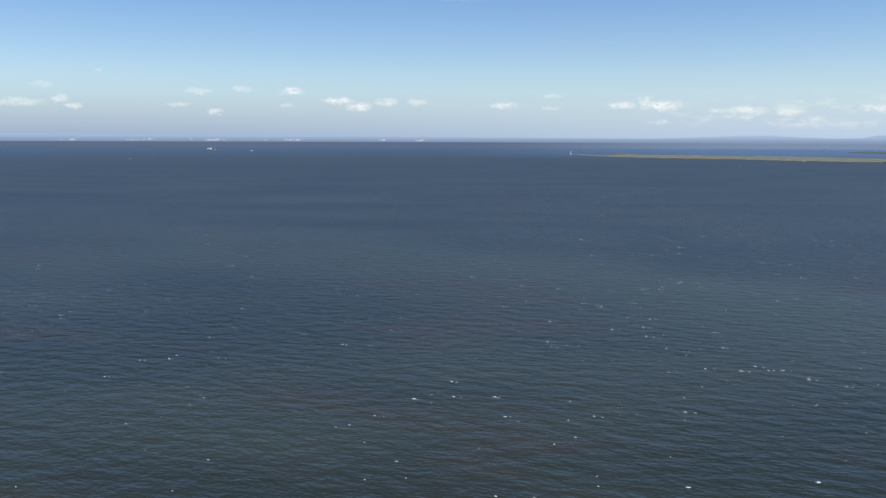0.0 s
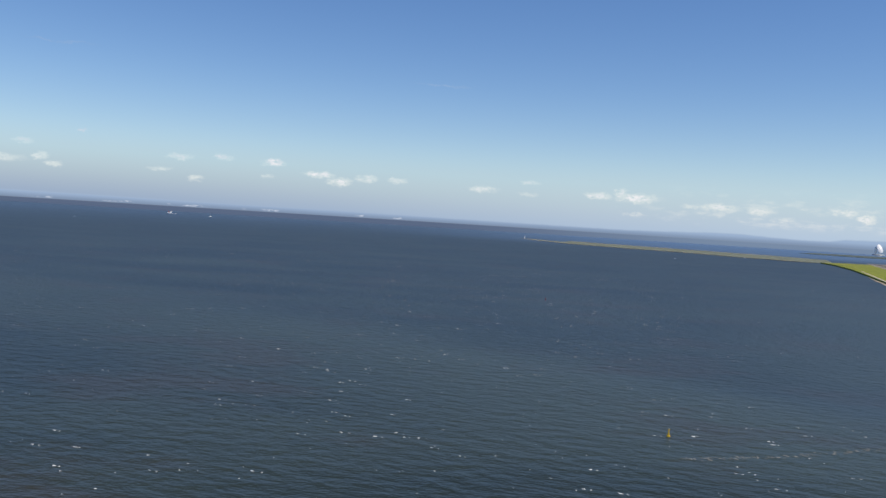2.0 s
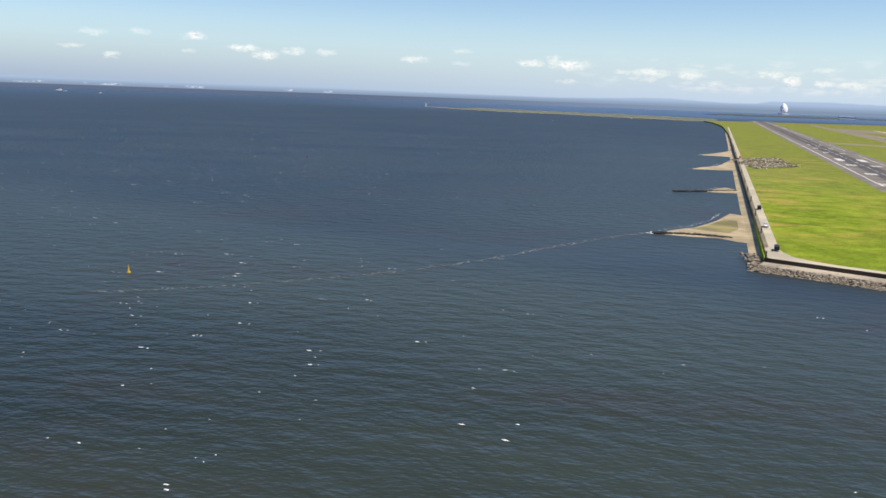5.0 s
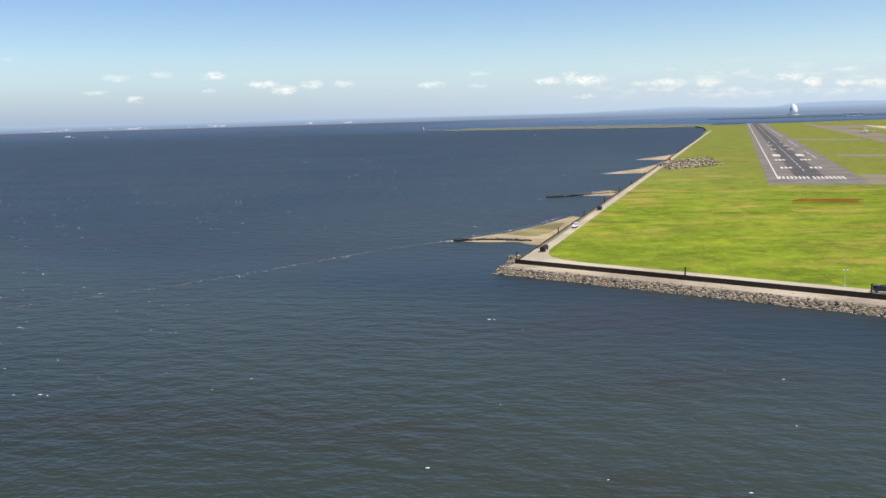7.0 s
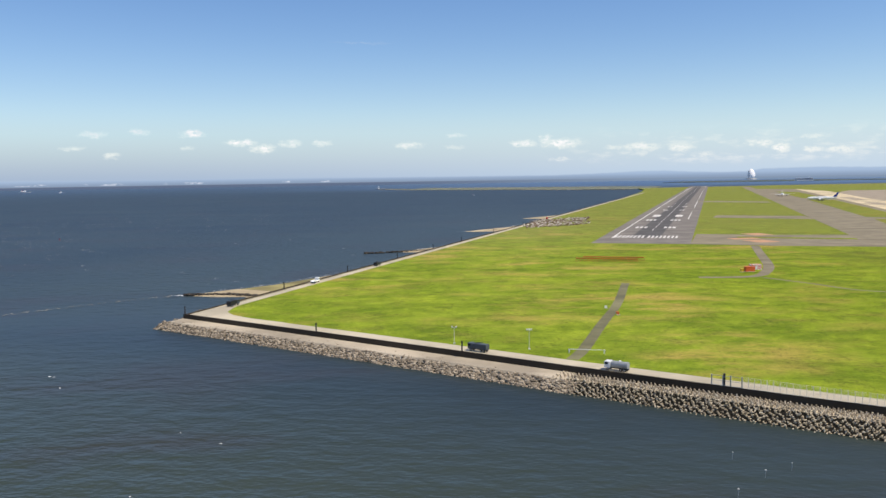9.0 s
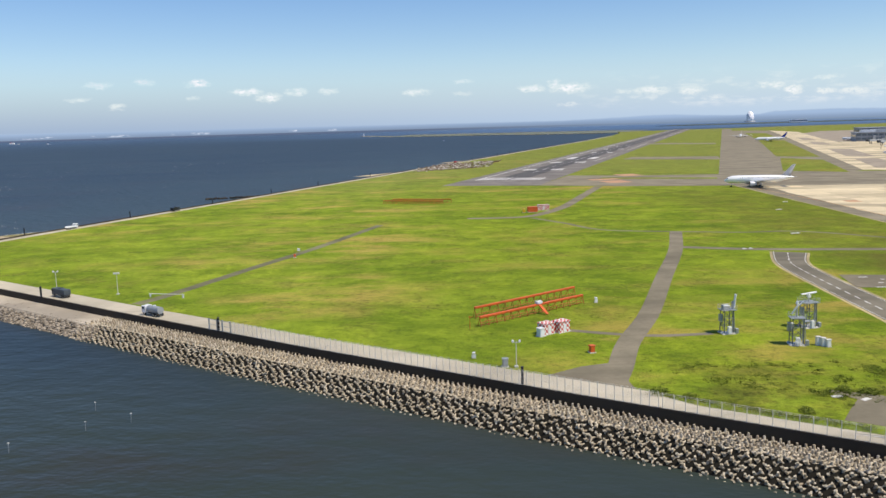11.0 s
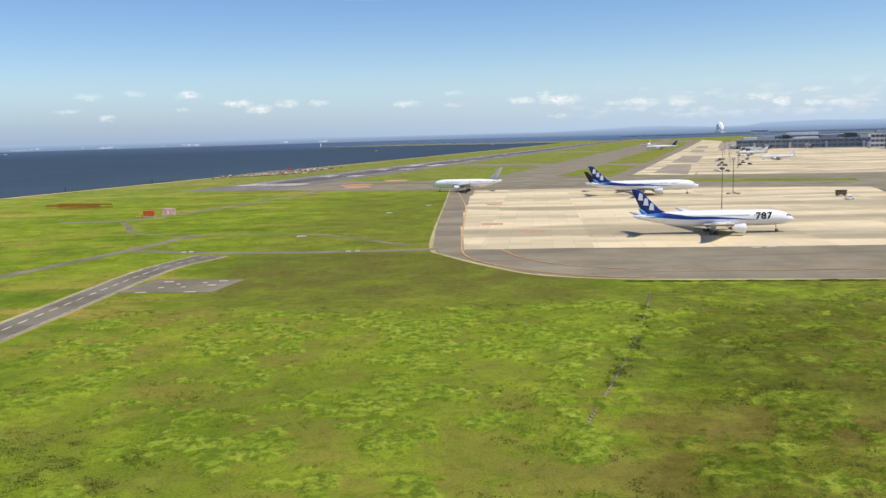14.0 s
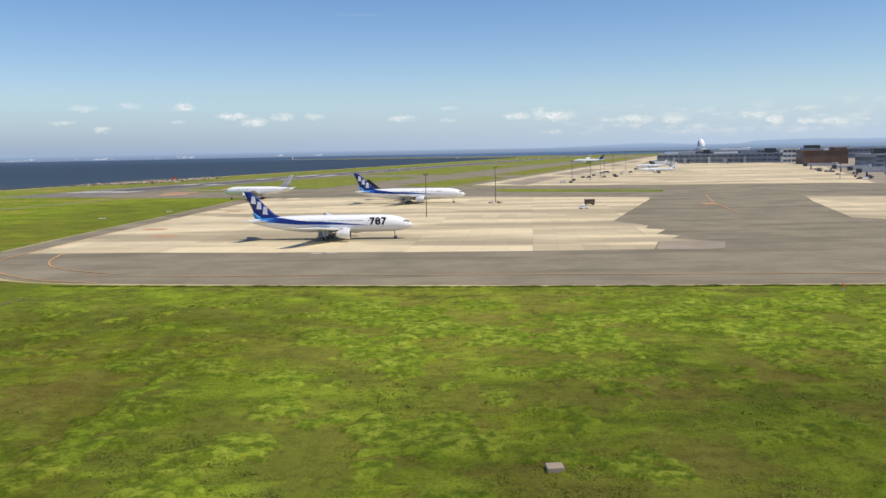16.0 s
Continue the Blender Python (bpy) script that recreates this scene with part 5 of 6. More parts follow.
t = lattice_tower(-275.6, 142.2, 5.6, 8, "grey lattice tower with an upright white panel antenna")
part("mast", rod(bmesh.new(), (1.2, 0, 5.7), (1.2, 0, 7.6), 0.14, 0.11, 8), STEEL, t)
part("antenna", bar((1.45, -0.3, 6.0), (1.85, -0.3, 9.3), 0.62, 0.3), WHITE, t, "upright white panel antenna")
part("antenna_bracket", box(bmesh.new(), 0.9, 1.6, -0.35, 0.1, 7.2, 7.45), STEEL, t)
part("equipment_box", box(bmesh.new(), -1.2, 0.3, -0.7, 0.7, 5.75, 6.75, 0.06), STEEL, t)
t = lattice_tower(-263.9, 131.2, 6.0, -6, "grey lattice tower with a mast, lamp and slanted antenna", 1.2, 1.6)
part("mast", rod(bmesh.new(), (-0.1, 0, 6.0), (-0.1, 0, 9.3), 0.2, 0.14, 8), STEEL, t)
part("lamp", rod(bmesh.new(), (-0.1, 0, 9.1), (-0.1, 0, 9.7), 0.34, 0.26, 10), WHITE, t)
part("antenna", bar((-1.3, -0.4, 6.9), (0.0, -0.4, 9.0), 0.45, 0.25), WHITE, t, "slanted white bar antenna")
part("antenna", bar((0.3, 0.3, 8.7), (1.35, 0.3, 9.6), 0.4, 0.25), WHITE, t, "slanted white bar antenna")
part("side_platform", box(bmesh.new(), 1.3, 2.6, -0.8, 0.8, 5.2, 5.32), STEEL, t)
part("lower_dish", rod(bmesh.new(), (-0.3, -1.75, 1.1), (-0.3, -1.95, 1.15), 0.5, 0.42, 14), WHITE, t)
t = lattice_tower(-255.2, 146.2, 6.0, 14, "grey lattice tower with a long level white bar antenna", 1.35, 1.95)
part("mast", rod(bmesh.new(), (0, 0, 6.1), (0, 0, 8.0), 0.17, 0.13, 8), STEEL, t)
part("antenna", bar((-2.0, 0, 8.0), (2.0, 0, 8.3), 0.5, 0.35), WHITE, t, "long level white bar antenna")
part("antenna_drive", box(bmesh.new(), -0.4, 0.4, -0.35, 0.35, 7.2, 7.85, 0.06), WHITE, t)
for x, y, h in ((-259.6, 130.2, 1.9), (-258.8, 129.4, 1.8), (-258.0, 128.7, 1.6)):
    t = thing("equipment_cabinet", x, y, 0, 10, "white steel equipment cabinet standing in the grass", "cabinet", "cabinets by the towers")
    part("body", box(bmesh.new(), -0.42, 0.42, -0.4, 0.4, 0.12, h, 0.04), WHITE, t)
    part("plinth", box(bmesh.new(), -0.5, 0.5, -0.48, 0.48, 0, 0.12), PALE, t)
    part("roof", box(bmesh.new(), -0.5, 0.5, -0.48, 0.48, h, h + 0.08), PALE, t)
t = thing("equipment_cabinet", -260.6, 142.5, 0, 0, "white steel cabinet on legs in the grass", "cabinet", "cabinets by the towers")
part("body", box(bmesh.new(), -0.5, 0.5, -0.4, 0.4, 0.7, 2.0, 0.05), WHITE, t)
for sx in (-0.4, 0.4):
    part("leg", box(bmesh.new(), sx - 0.05, sx + 0.05, -0.3, 0.3, 0, 0.7), STEEL, t)


def antenna_array(x0, y0, x1, y1, label, gap=7.5, bays=14, height=2.6, detail=True):
    """Two long orange beams on trestles."""
    d = Vector((x1 - x0, y1 - y0))
    n = d.length
    t = thing("antenna_array", x0, y0, 0, math.degrees(math.atan2(d.y, d.x)), label, "antenna array", "orange antenna arrays")
    deep, paint = (0.5, ORANGE) if detail else (0.4, ORANGE)
    for row, z, run in ((0, height, 0.0), (gap, height + 0.5, gap * 0.64)):
        part("beam", box(bmesh.new(), run, run + n, row - 0.32, row + 0.32, z - deep, z, 0.06), paint, t)
        part("reflector", box(bmesh.new(), run + 0.3, run + n - 0.3, row + 0.35, row + 0.42, z - 0.75, z - 0.5), ORANGE_WORN, t)
        for rail in (0.45, 1.1):
            part("rail", rod(bmesh.new(), (run, row - 0.35 + rail * 0.1, rail), (run + n, row - 0.35 + rail * 0.1, rail), 0.08, 0.08, 5), ORANGE_WORN, t)
        for k in range(bays + 1):
            xx = run + n * k / bays
            part("trestle", rod(bmesh.new(), (xx, row - 0.5, 0), (xx, row, z - 0.4), 0.09, 0.09, 5), ORANGE_WORN, t)
            part("trestle", rod(bmesh.new(), (xx, row + 0.9, 0), (xx, row, z - 0.4), 0.07, 0.07, 5), ORANGE_WORN, t)
            if detail and k < bays:
                part("diagonal", rod(bmesh.new(), (xx, row, 0.15), (xx + n / bays, row, z - 0.5), 0.05, 0.05, 5), ORANGE_WORN, t)
    if detail:
        bm = bmesh.new()
        for k in range(24):
            rod(bm, (0.8 + k * (n - 1.6) / 23, -0.6, height - 0.2), (0.8 + k * (n - 1.6) / 23, 0.0, height - 0.2), 0.06, 0.06, 5)
        part("dipoles", bm, ORANGE_WORN, t)
        bm = box(bmesh.new(), -0.45, 0.45, -3.6, 0.0, -0.12, 0.12)
        bmesh.ops.rotate(bm, verts=bm.verts, cent=(0, 0, 0), matrix=Matrix.Rotation(radians(36), 3, "X"))
        bmesh.ops.translate(bm, verts=bm.verts, vec=(n * 0.55, -0.2, height - 0.2))
        part("ramp", bm, ORANGE, t)
        part("control_box", box(bmesh.new(), n * 0.55 - 0.9, n * 0.55 + 0.9, -0.5, 0.6, height, height + 0.7, 0.06), WHITE, t)
    return t


ORANGE_WORN = painted("worn_orange_paint", (0.50, 0.15, 0.035), 0.6, dirt=0.35)
antenna_array(-333, 153.6, -304, 177.6, "orange steel antenna array on trestles in the meadow")
antenna_array(-388, 489, -349, 477, "far orange steel antenna array in the meadow", 6, 14, 2.4, False)
t = thing("frame_post", -335.5, 152, 0, 0, "thin orange post beside the antenna array", "post")
part("pole", rod(bmesh.new(), (0, 0, 0), (0, 0, 3.2), 0.07), ORANGE, t)
part("crossbar", rod(bmesh.new(), (-0.6, 0, 2.9), (0.6, 0, 2.9), 0.05), ORANGE, t)


def hut(x, y, w, d, h, turn, paint, label, group="huts in the meadow"):
    t = thing("equipment_hut", x, y, 0, turn, label, "hut", group)
    part("body", box(bmesh.new(), -w / 2, w / 2, -d / 2, d / 2, 0.15, h, 0.05), paint, t)
    part("roof", box(bmesh.new(), -w / 2 - 0.12, w / 2 + 0.12, -d / 2 - 0.12, d / 2 + 0.12, h, h + 0.16, 0.03), paint, t)
    part("plinth", box(bmesh.new(), -w / 2 - 0.2, w / 2 + 0.2, -d / 2 - 0.2, d / 2 + 0.2, 0, 0.15), PALE, t)
    part("door", box(bmesh.new(), -0.45, 0.45, -d / 2 - 0.03, -d / 2 + 0.02, 0.2, min(2.1, h - 0.2)), WHITE if paint == CHECKER else paint, t)
    return t


hut(-317.4, 145.5, 3.2, 2.6, 2.6, 38, CHECKER, "red and white checkered equipment hut in the grass")
hut(-313.6, 147.2, 3.4, 2.6, 2.6, 38, CHECKER, "red and white checkered equipment hut in the grass")
hut(-318.9, 143.0, 1.4, 1.4, 1.9, 38, WHITE, "small white cabinet beside the checkered huts")
hut(-309.2, 128.3, 1.0, 1.0, 1.5, 20, ORANGE, "small orange box standing in the grass")
hut(-290, 427, 6.5, 3.0, 2.9, 8, CHECKER, "far red and white checkered hut beside a track")
hut(-297, 417, 5.5, 3.0, 2.8, 8, ORANGE, "far orange hut beside a track")
hut(-302, 415, 1.6, 1.4, 1.8, 8, YELLOW, "small yellow box beside the orange hut")


# ---- poles, posts, fence ----
def lamp_mast(x, y, h, label, heads=3, dark=False, z=0.0):
    t = thing("light_mast", x, y, z, 0, label, "mast", "masts")
    part("pole", rod(bmesh.new(), (0, 0, 0), (0, 0, h), 0.10 if h < 12 else 0.20, 0.07 if h < 12 else 0.12, 10), DARK_STEEL if dark else PALE, t)
    w = 0.7
    part("crossarm", rod(bmesh.new(), (-w, 0, h - 0.3), (w, 0, h - 0.3), 0.07, 0.07, 6), DARK_STEEL if dark else STEEL, t)
    for k in range(heads):
        xx = -w + 2 * w * k / max(1, heads - 1)
        part("lamp_head", box(bmesh.new(), xx - 0.22, xx + 0.22, -0.25, 0.2, h - 0.25, h + 0.2 + (0.4 if h > 12 else 0), 0.04), DARK_STEEL if dark else WHITE, t)
    part("foot", box(bmesh.new(), -0.4, 0.4, -0.4, 0.4, 0, 0.35, 0.05), PALE, t)
    return t


lamp_mast(-9, 365.3, 19.0, "tall dark floodlight mast on the apron", 2, True, 0.12)
lamp_mast(27.4, 457, 19.8, "tall dark floodlight mast on the apron", 2, True, 0.12)
lamp_mast(-446, 206, 6.8, "pale pole with a dark equipment box at the shore", 3)
lamp_mast(-471, 217, 6.0, "thin pale lamp pole at the shore road", 2)
lamp_mast(-326.3, 118.5, 5.6, "pale weather mast with cross arm beside the shore road", 2)
for x, y, h in ((113, 738, 18), (132, 752, 16), (150, 800, 18), (171, 890, 20), (205, 1010, 20), (240, 1100, 20), (330, 690, 20)):
    lamp_mast(x, y, h, "tall distant floodlight mast on the far apron", 2, True, 0.1)
BARRIER_RED = painted("faded_red_plastic", (0.42, 0.17, 0.10), 0.6, dirt=0.3)
t = thing("mast_barrier", 27.4, 456, 0.12, 0, "low red and white barriers round a mast foot", "barrier")
for k in range(6):
    a = k * 1.047
    part("barrier_bar", box(bmesh.new(), 3.2 * math.cos(a) - 0.9, 3.2 * math.cos(a) + 0.9, 3.2 * math.sin(a) - 0.12, 3.2 * math.sin(a) + 0.12, 0, 0.8), BARRIER_RED if k % 2 else PALE, t)
hut(-328.6, 119.0, 1.1, 0.9, 1.7, 10, STEEL, "grey steel cabinet beside the weather mast", "cabinets at the shore")
hut(-335, 126, 0.45, 0.45, 1.1, 0, WHITE, "small white post box in the grass", "cabinets at the shore")


def marker_post(x, y, h, label, z=0.0, banded=True):
    t = thing("marker_post", x, y, z, 0, label, "post", "black posts on the sea wall")
    part("post", box(bmesh.new(), -0.24, 0.24, -0.24, 0.24, 0, h, 0.03), BLACK, t)
    if banded:
        for k in range(3):
            zz = h * (0.25 + 0.25 * k)
            part("band", box(bmesh.new(), -0.255, 0.255, -0.255, 0.255, zz, zz + 0.09), STEEL, t)
    part("cap", box(bmesh.new(), -0.28, 0.28, -0.28, 0.28, h, h + 0.08), BLACK, t)
    return t


for x, y in ((-587.4, 285.8), (-523, 240.4), (-468.5, 202), (-398.5, 153.4), (-326, 106.0), (-255.3, 62.0)):
    marker_post(x, y, 3.8, "tall black banded post on the sea wall", 0.05)
for u in (-380, -300, -215, -135, -55, 60, 200, 420, 560, 640, 700, 900):
    marker_post(*rw(u, -126.6), 4.0, "black post on the west sea wall", 0.05, False)


def fence(s0, s1, offset, height, label, step=2.0):
    """Steel mesh fence with cranked post tops along the sea wall."""
    p0, _ = along(WALL, s0)
    t = thing("fence", p0.x, p0.y, 0.0, 0, label, "fence")
    n = int((s1 - s0) / step)
    proto = None
    for k in range(n + 1):
        p, d = along(WALL, s0 + k * step)
        q = p + Vector((d.y, -d.x)) * offset - p0
        if proto is None:
            bm = rod(bmesh.new(), (0, 0, 0), (0, 0, height), 0.065, 0.065, 6)
            rod(bm, (0, 0, height), (0.0, -0.35, height + 0.4), 0.06, 0.06, 6)
            proto = part("fence_post", bm, FENCE_STEEL, t)
            ob = proto
        else:
            ob = new("fence_post", proto.data)
            ob.parent = t
        ob.matrix_local = pose(q.x * S, q.y * S, 0.5 * S, 0, 0, math.degrees(math.atan2(d.y, d.x)))
    for z in (0.6, 0.5 + height * 0.5, 0.5 + height, 0.5 + height + 0.36):
        bm = bmesh.new()
        pts = []
        for k in range(n + 1):
            p, d = along(WALL, s0 + k * step)
            q = p + Vector((d.y, -d.x)) * (offset + (0.3 if z > 0.6 + height else 0)) - p0
            pts.append((q.x, q.y, z))
        for a, b in zip(pts, pts[1:]):
            rod(bm, a, b, 0.02, 0.02, 4)
        part("rail_wire", bm, FENCE_STEEL, t)
    bm = bmesh.new()
    for a, b in zip(pts, pts[1:]):
        for k in range(8):
            f = k / 8
            x0, y0 = a[0] + (b[0] - a[0]) * f, a[1] + (b[1] - a[1]) * f
            bm.faces.new([bm.verts.new(c) for c in ((x0, y0, 0.55), (x0 + 0.012, y0, 0.55), (x0 + 0.012, y0, 0.5 + height), (x0, y0, 0.5 + height))])
    for j in range(7):
        z = 0.7 + j * height / 7.5
        for a, b in zip(pts, pts[1:]):
            bm.faces.new([bm.verts.new(c) for c in ((a[0], a[1], z), (b[0], b[1], z), (b[0], b[1], z + 0.016), (a[0], a[1], z + 0.016))])
    part("mesh_wire", bm, FENCE_STEEL, t)
    return t


fence(236, 345, -0.05, 2.7, "tall grey steel mesh fence on the sea wall", 1.6)
fence(345.5, 470, -0.05, 2.5, "pale steel fence on the sea wall", 2.0)


# ---- vehicles ----
YELLOW_DULL = painted("faded_yellow_cloth", (0.50, 0.40, 0.10), 0.8, dirt=0.35)
FOAM_DULL = painted("dull_foam", (0.24, 0.25, 0.24), 0.8, dirt=0.3)

def truck(x, y, turn, label, cab_paint, bed_paint, kind="flat", z=0.07):
    t = thing("truck", x, y, z, turn, label, "truck", "parked trucks")
    part("chassis", box(bmesh.new(), -3.6, 3.6, -0.5, 0.5, 0.6, 0.9), DARK_STEEL, t)
    bm = box(bmesh.new(), 1.9, 3.7, -1.15, 1.15, 0.7, 2.7, 0.12)
    cab = part("cab", bm, cab_paint, t)
    part("windscreen", box(bmesh.new(), 3.69, 3.73, -0.95, 0.95, 1.7, 2.45), GLASS_DARK, cab)
    for side in (-1, 1):
        part("side_window", box(bmesh.new(), 2.5, 3.4, side * 1.16 - 0.02, side * 1.16 + 0.02, 1.75, 2.4), GLASS_DARK, cab)
    if kind == "tank":
        bm = rod(bmesh.new(), (-3.5, 0, 1.8), (1.7, 0, 1.8), 1.0, 1.0, 16)
        part("tank", bm, bed_paint, t)
        part("hatch", rod(bmesh.new(), (-0.8, 0, 2.7), (-0.8, 0, 3.0), 0.4, 0.4, 10), WHITE, t)
    elif kind == "box":
        part("load", box(bmesh.new(), -3.6, 1.75, -1.15, 1.15, 0.95, 2.6, 0.08), bed_paint, t)
        part("crane", rod(bmesh.new(), (1.5, 0, 2.6), (-1.8, 0, 3.2), 0.14, 0.1, 6), DARK_STEEL, t)
    else:
        part("bed", box(bmesh.new(), -3.6, 1.75, -1.15, 1.15, 0.95, 1.15), bed_paint, t)
        for side in (-1.1, 1.1):
            part("side_board", box(bmesh.new(), -3.6, 1.75, side - 0.05, side + 0.05, 1.15, 1.7), bed_paint, t)
    for xx in (2.5, -1.5, -2.7):
        for side in (-0.95, 0.95):
            wheel("wheel", t, xx, side, 0.48, 0.32)
    return t


truck(*rw(-262, -122.6), 73, "dark truck on the west shore road", NAVY_TRUCK, BLACK, "box")
truck(-573, 310, 70, "dark truck at the corner of the shore roads", NAVY_TRUCK, BLACK, "box")
truck(-463, 203.8, 145, "dark grey truck with a crane on the shore road", NAVY_TRUCK, NAVY_TRUCK, "box")
truck(-423, 174.5, 145, "white and grey tank truck on the shore road", WHITE, GREY_TRUCK, "tank")
truck(*rw(-352, -122.6), 73, "small white truck on the west shore road", WHITE, WHITE, "flat")
truck(rw(330, -122.6)[0], rw(330, -122.6)[1], 73, "brown loaded truck far along the shore road", NAVY_TRUCK, RED, "box")


def car(x, y, turn, paint, label, z=0.15):
    t = thing("service_vehicle", x, y, z, turn, label, "vehicle", "airport vehicles")
    part("body", box(bmesh.new(), -2.2, 2.2, -0.9, 0.9, 0.35, 1.1, 0.12), paint, t)
    part("cabin", box(bmesh.new(), -1.7, 1.1, -0.82, 0.82, 1.08, 1.85, 0.14), paint, t)
    part("windows", box(bmesh.new(), -1.5, 0.95, -0.84, 0.84, 1.2, 1.65, 0.04), GLASS_DARK, t)
    for xx in (-1.4, 1.4):
        for side in (-0.8, 0.8):
            wheel("wheel", t, xx, side, 0.35, 0.25)
    return t


def tug(x, y, label, z=0.13):
    t = thing("ground_power_unit", x, y, z, -5, label, "trailer")
    part("body", box(bmesh.new(), -2.6, 2.6, -1.2, 1.2, 0.7, 2.9, 0.1), BROWN_GREY, t)
    part("canopy", box(bmesh.new(), -2.8, 2.8, -1.35, 1.35, 2.9, 3.1), DARK_STEEL, t)
    for xx in (-1.8, 1.8):
        for side in (-1, 1):
            wheel("wheel", t, xx, side, 0.45, 0.3)
    return t


BROWN_GREY = painted("brown_grey_paint", (0.16, 0.12, 0.07), 0.6, dirt=0.3)
tug(74, 424, "brown loading trailer standing on the apron")
car(67, 400, 10, WHITE, "small white van on the apron", 0.14)
rnd = random.Random(9)
for k in range(34):
    f = rnd.random()
    px, py = (430 - 100 * f, 964 - 340 * f) if k % 3 else (140 + 120 * f, 780 + 330 * f)
    car(px + rnd.uniform(-6, 14), py + rnd.uniform(-14, 14), rnd.uniform(0, 360), rnd.choice((WHITE, DARK_STEEL, DARK_STEEL, GREY_TRUCK, NAVY_TRUCK)), "small service vehicle on the far apron", 0.13)


for k in range(16):
    f = rnd.random()
    car(100 + 100 * f + rnd.uniform(-5, 7), 700 + 310 * f + rnd.uniform(-10, 10), rnd.uniform(0, 360), rnd.choice((DARK_STEEL, NAVY_TRUCK, BROWN_GREY, WHITE)), "small service vehicle beside the concrete lane", 0.13)


def bridge(x, y, turn, label):
    """A passenger boarding bridge on its wheeled column."""
    t = thing("boarding_bridge", x, y, 0.1, turn, label, "boarding bridge", "boarding bridges")
    part("tunnel", box(bmesh.new(), 0, 30, -1.6, 1.6, 4.2, 7.0, 0.1), WALL_PALE, t)
    part("cab", box(bmesh.new(), -4, 0.5, -2.2, 2.2, 3.8, 7.4, 0.2), DARK_STEEL, t)
    part("rotunda", rod(bmesh.new(), (30, 0, 0), (30, 0, 8), 2.6, 2.6, 12), WALL_PALE, t)
    for side in (-1.5, 1.5):
        part("column", box(bmesh.new(), 4, 5, side - 0.3, side + 0.3, 0, 4.3), DARK_STEEL, t)
    return t


WALL_PALE = painted("pale_panel", (0.50, 0.52, 0.53), 0.6, dirt=0.25, scale=0.1)
WALL_GREY = painted("grey_panel", (0.29, 0.32, 0.36), 0.5, dirt=0.3, scale=0.08)
WALL_BROWN = painted("brown_panel", (0.18, 0.115, 0.085), 0.6, dirt=0.3, scale=0.06)
ROOF_GREY = painted("roof_sheet", (0.30, 0.32, 0.34), 0.5, dirt=0.25, scale=0.06)
GLASS_BLUE = painted("tinted_glass", (0.13, 0.17, 0.22), 0.12, dirt=0.2, scale=0.1)
for x, y, a in ((410, 1395, 85), (470, 1370, 85), (560, 1340, 85), (300, 1190, 20), (318, 1260, 20), (330, 1320, 20), (420, 960, -20), (402, 850, -20), (384, 780, -20), (360, 715, -20)):
    bridge(x, y, a, "grey boarding bridge reaching out from the terminal")


# ---- terminal and other buildings ----
def building(name, x, y, w, d, h, turn, wall, label, floors=2, roof=ROOF_GREY, extra=(), columns=0, glass=True):
    """A long block with window bands, roof edge, and boxes on its roof."""
    t = thing(name, x, y, 0, turn, label, "building", "airport buildings")
    shell = part("wall", box(bmesh.new(), -w / 2, w / 2, -d / 2, d / 2, 0, h), wall, t)
    part("roof", box(bmesh.new(), -w / 2 - 0.8, w / 2 + 0.8, -d / 2 - 0.8, d / 2 + 0.8, h, h + 0.9, 0.1), roof, t)
    fh = h / floors
    bays = max(4, int(w / 9))
    for k in range(floors):
        for j in range(bays if glass else 0):
            x0 = -w / 2 + w * (j + 0.08) / bays
            x1 = -w / 2 + w * (j + 0.92) / bays
            part("window", box(bmesh.new(), x0, x1, -d / 2 - 0.15, -d / 2 + 0.1, k * fh + fh * 0.35, k * fh + fh * 0.85), GLASS_BLUE, shell)
    for k in range(max(3, int(d / 9))):
        y0 = -d / 2 + d * (k + 0.1) / max(3, int(d / 9))
        part("window", box(bmesh.new(), -w / 2 - 0.15, -w / 2 + 0.1, y0, y0 + d / max(3, int(d / 9)) * 0.8, h * 0.5, h * 0.8), GLASS_BLUE, shell)
    for bx, bw, bd, bh, paint in extra:
        part("roof_block", box(bmesh.new(), bx - bw / 2, bx + bw / 2, -bd / 2, bd / 2, h + 0.9, h + 0.9 + bh, 0.2), paint, t)
    for k in range(columns):
        xx = -w / 2 + w * (k + 0.5) / columns
        part("column", box(bmesh.new(), xx - 2, xx + 2, -d / 2 - 6, -d / 2 - 1, 0, h * 0.72), WALL_PALE, t)
    return t


building("terminal_building", 520, 1440, 290, 60, 15, -17, WALL_GREY, "long grey terminal building with tinted window bands", 2, ROOF_GREY, ((-122, 22, 30, 4, WHITE), (-96, 30, 20, 5, WALL_PALE), (-62, 12, 12, 7, DARK_STEEL), (-30, 40, 30, 3, WHITE), (8, 26, 24, 6, WALL_GREY), (42, 18, 18, 8, DARK_STEEL), (70, 30, 26, 4, WALL_PALE), (104, 26, 20, 7, WALL_GREY), (128, 14, 14, 5, WHITE)), 5)
building("terminal_building", 720, 1700, 420, 80, 19, -14, WALL_GREY, "far grey terminal hall behind another building", 2, ROOF_GREY, ((-120, 60, 30, 5, WHITE), (60, 80, 30, 5, WALL_PALE)), 0)
building("terminal_building", 562, 1235, 62, 50, 19, -12, WALL_BROWN, "brown airport building with a dark rooftop hall", 3, WALL_BROWN, ((-14, 28, 24, 3, WALL_GREY), (-14, 20, 18, 8, DARK_STEEL), (22, 18, 30, 4, WALL_BROWN)), 0, False)
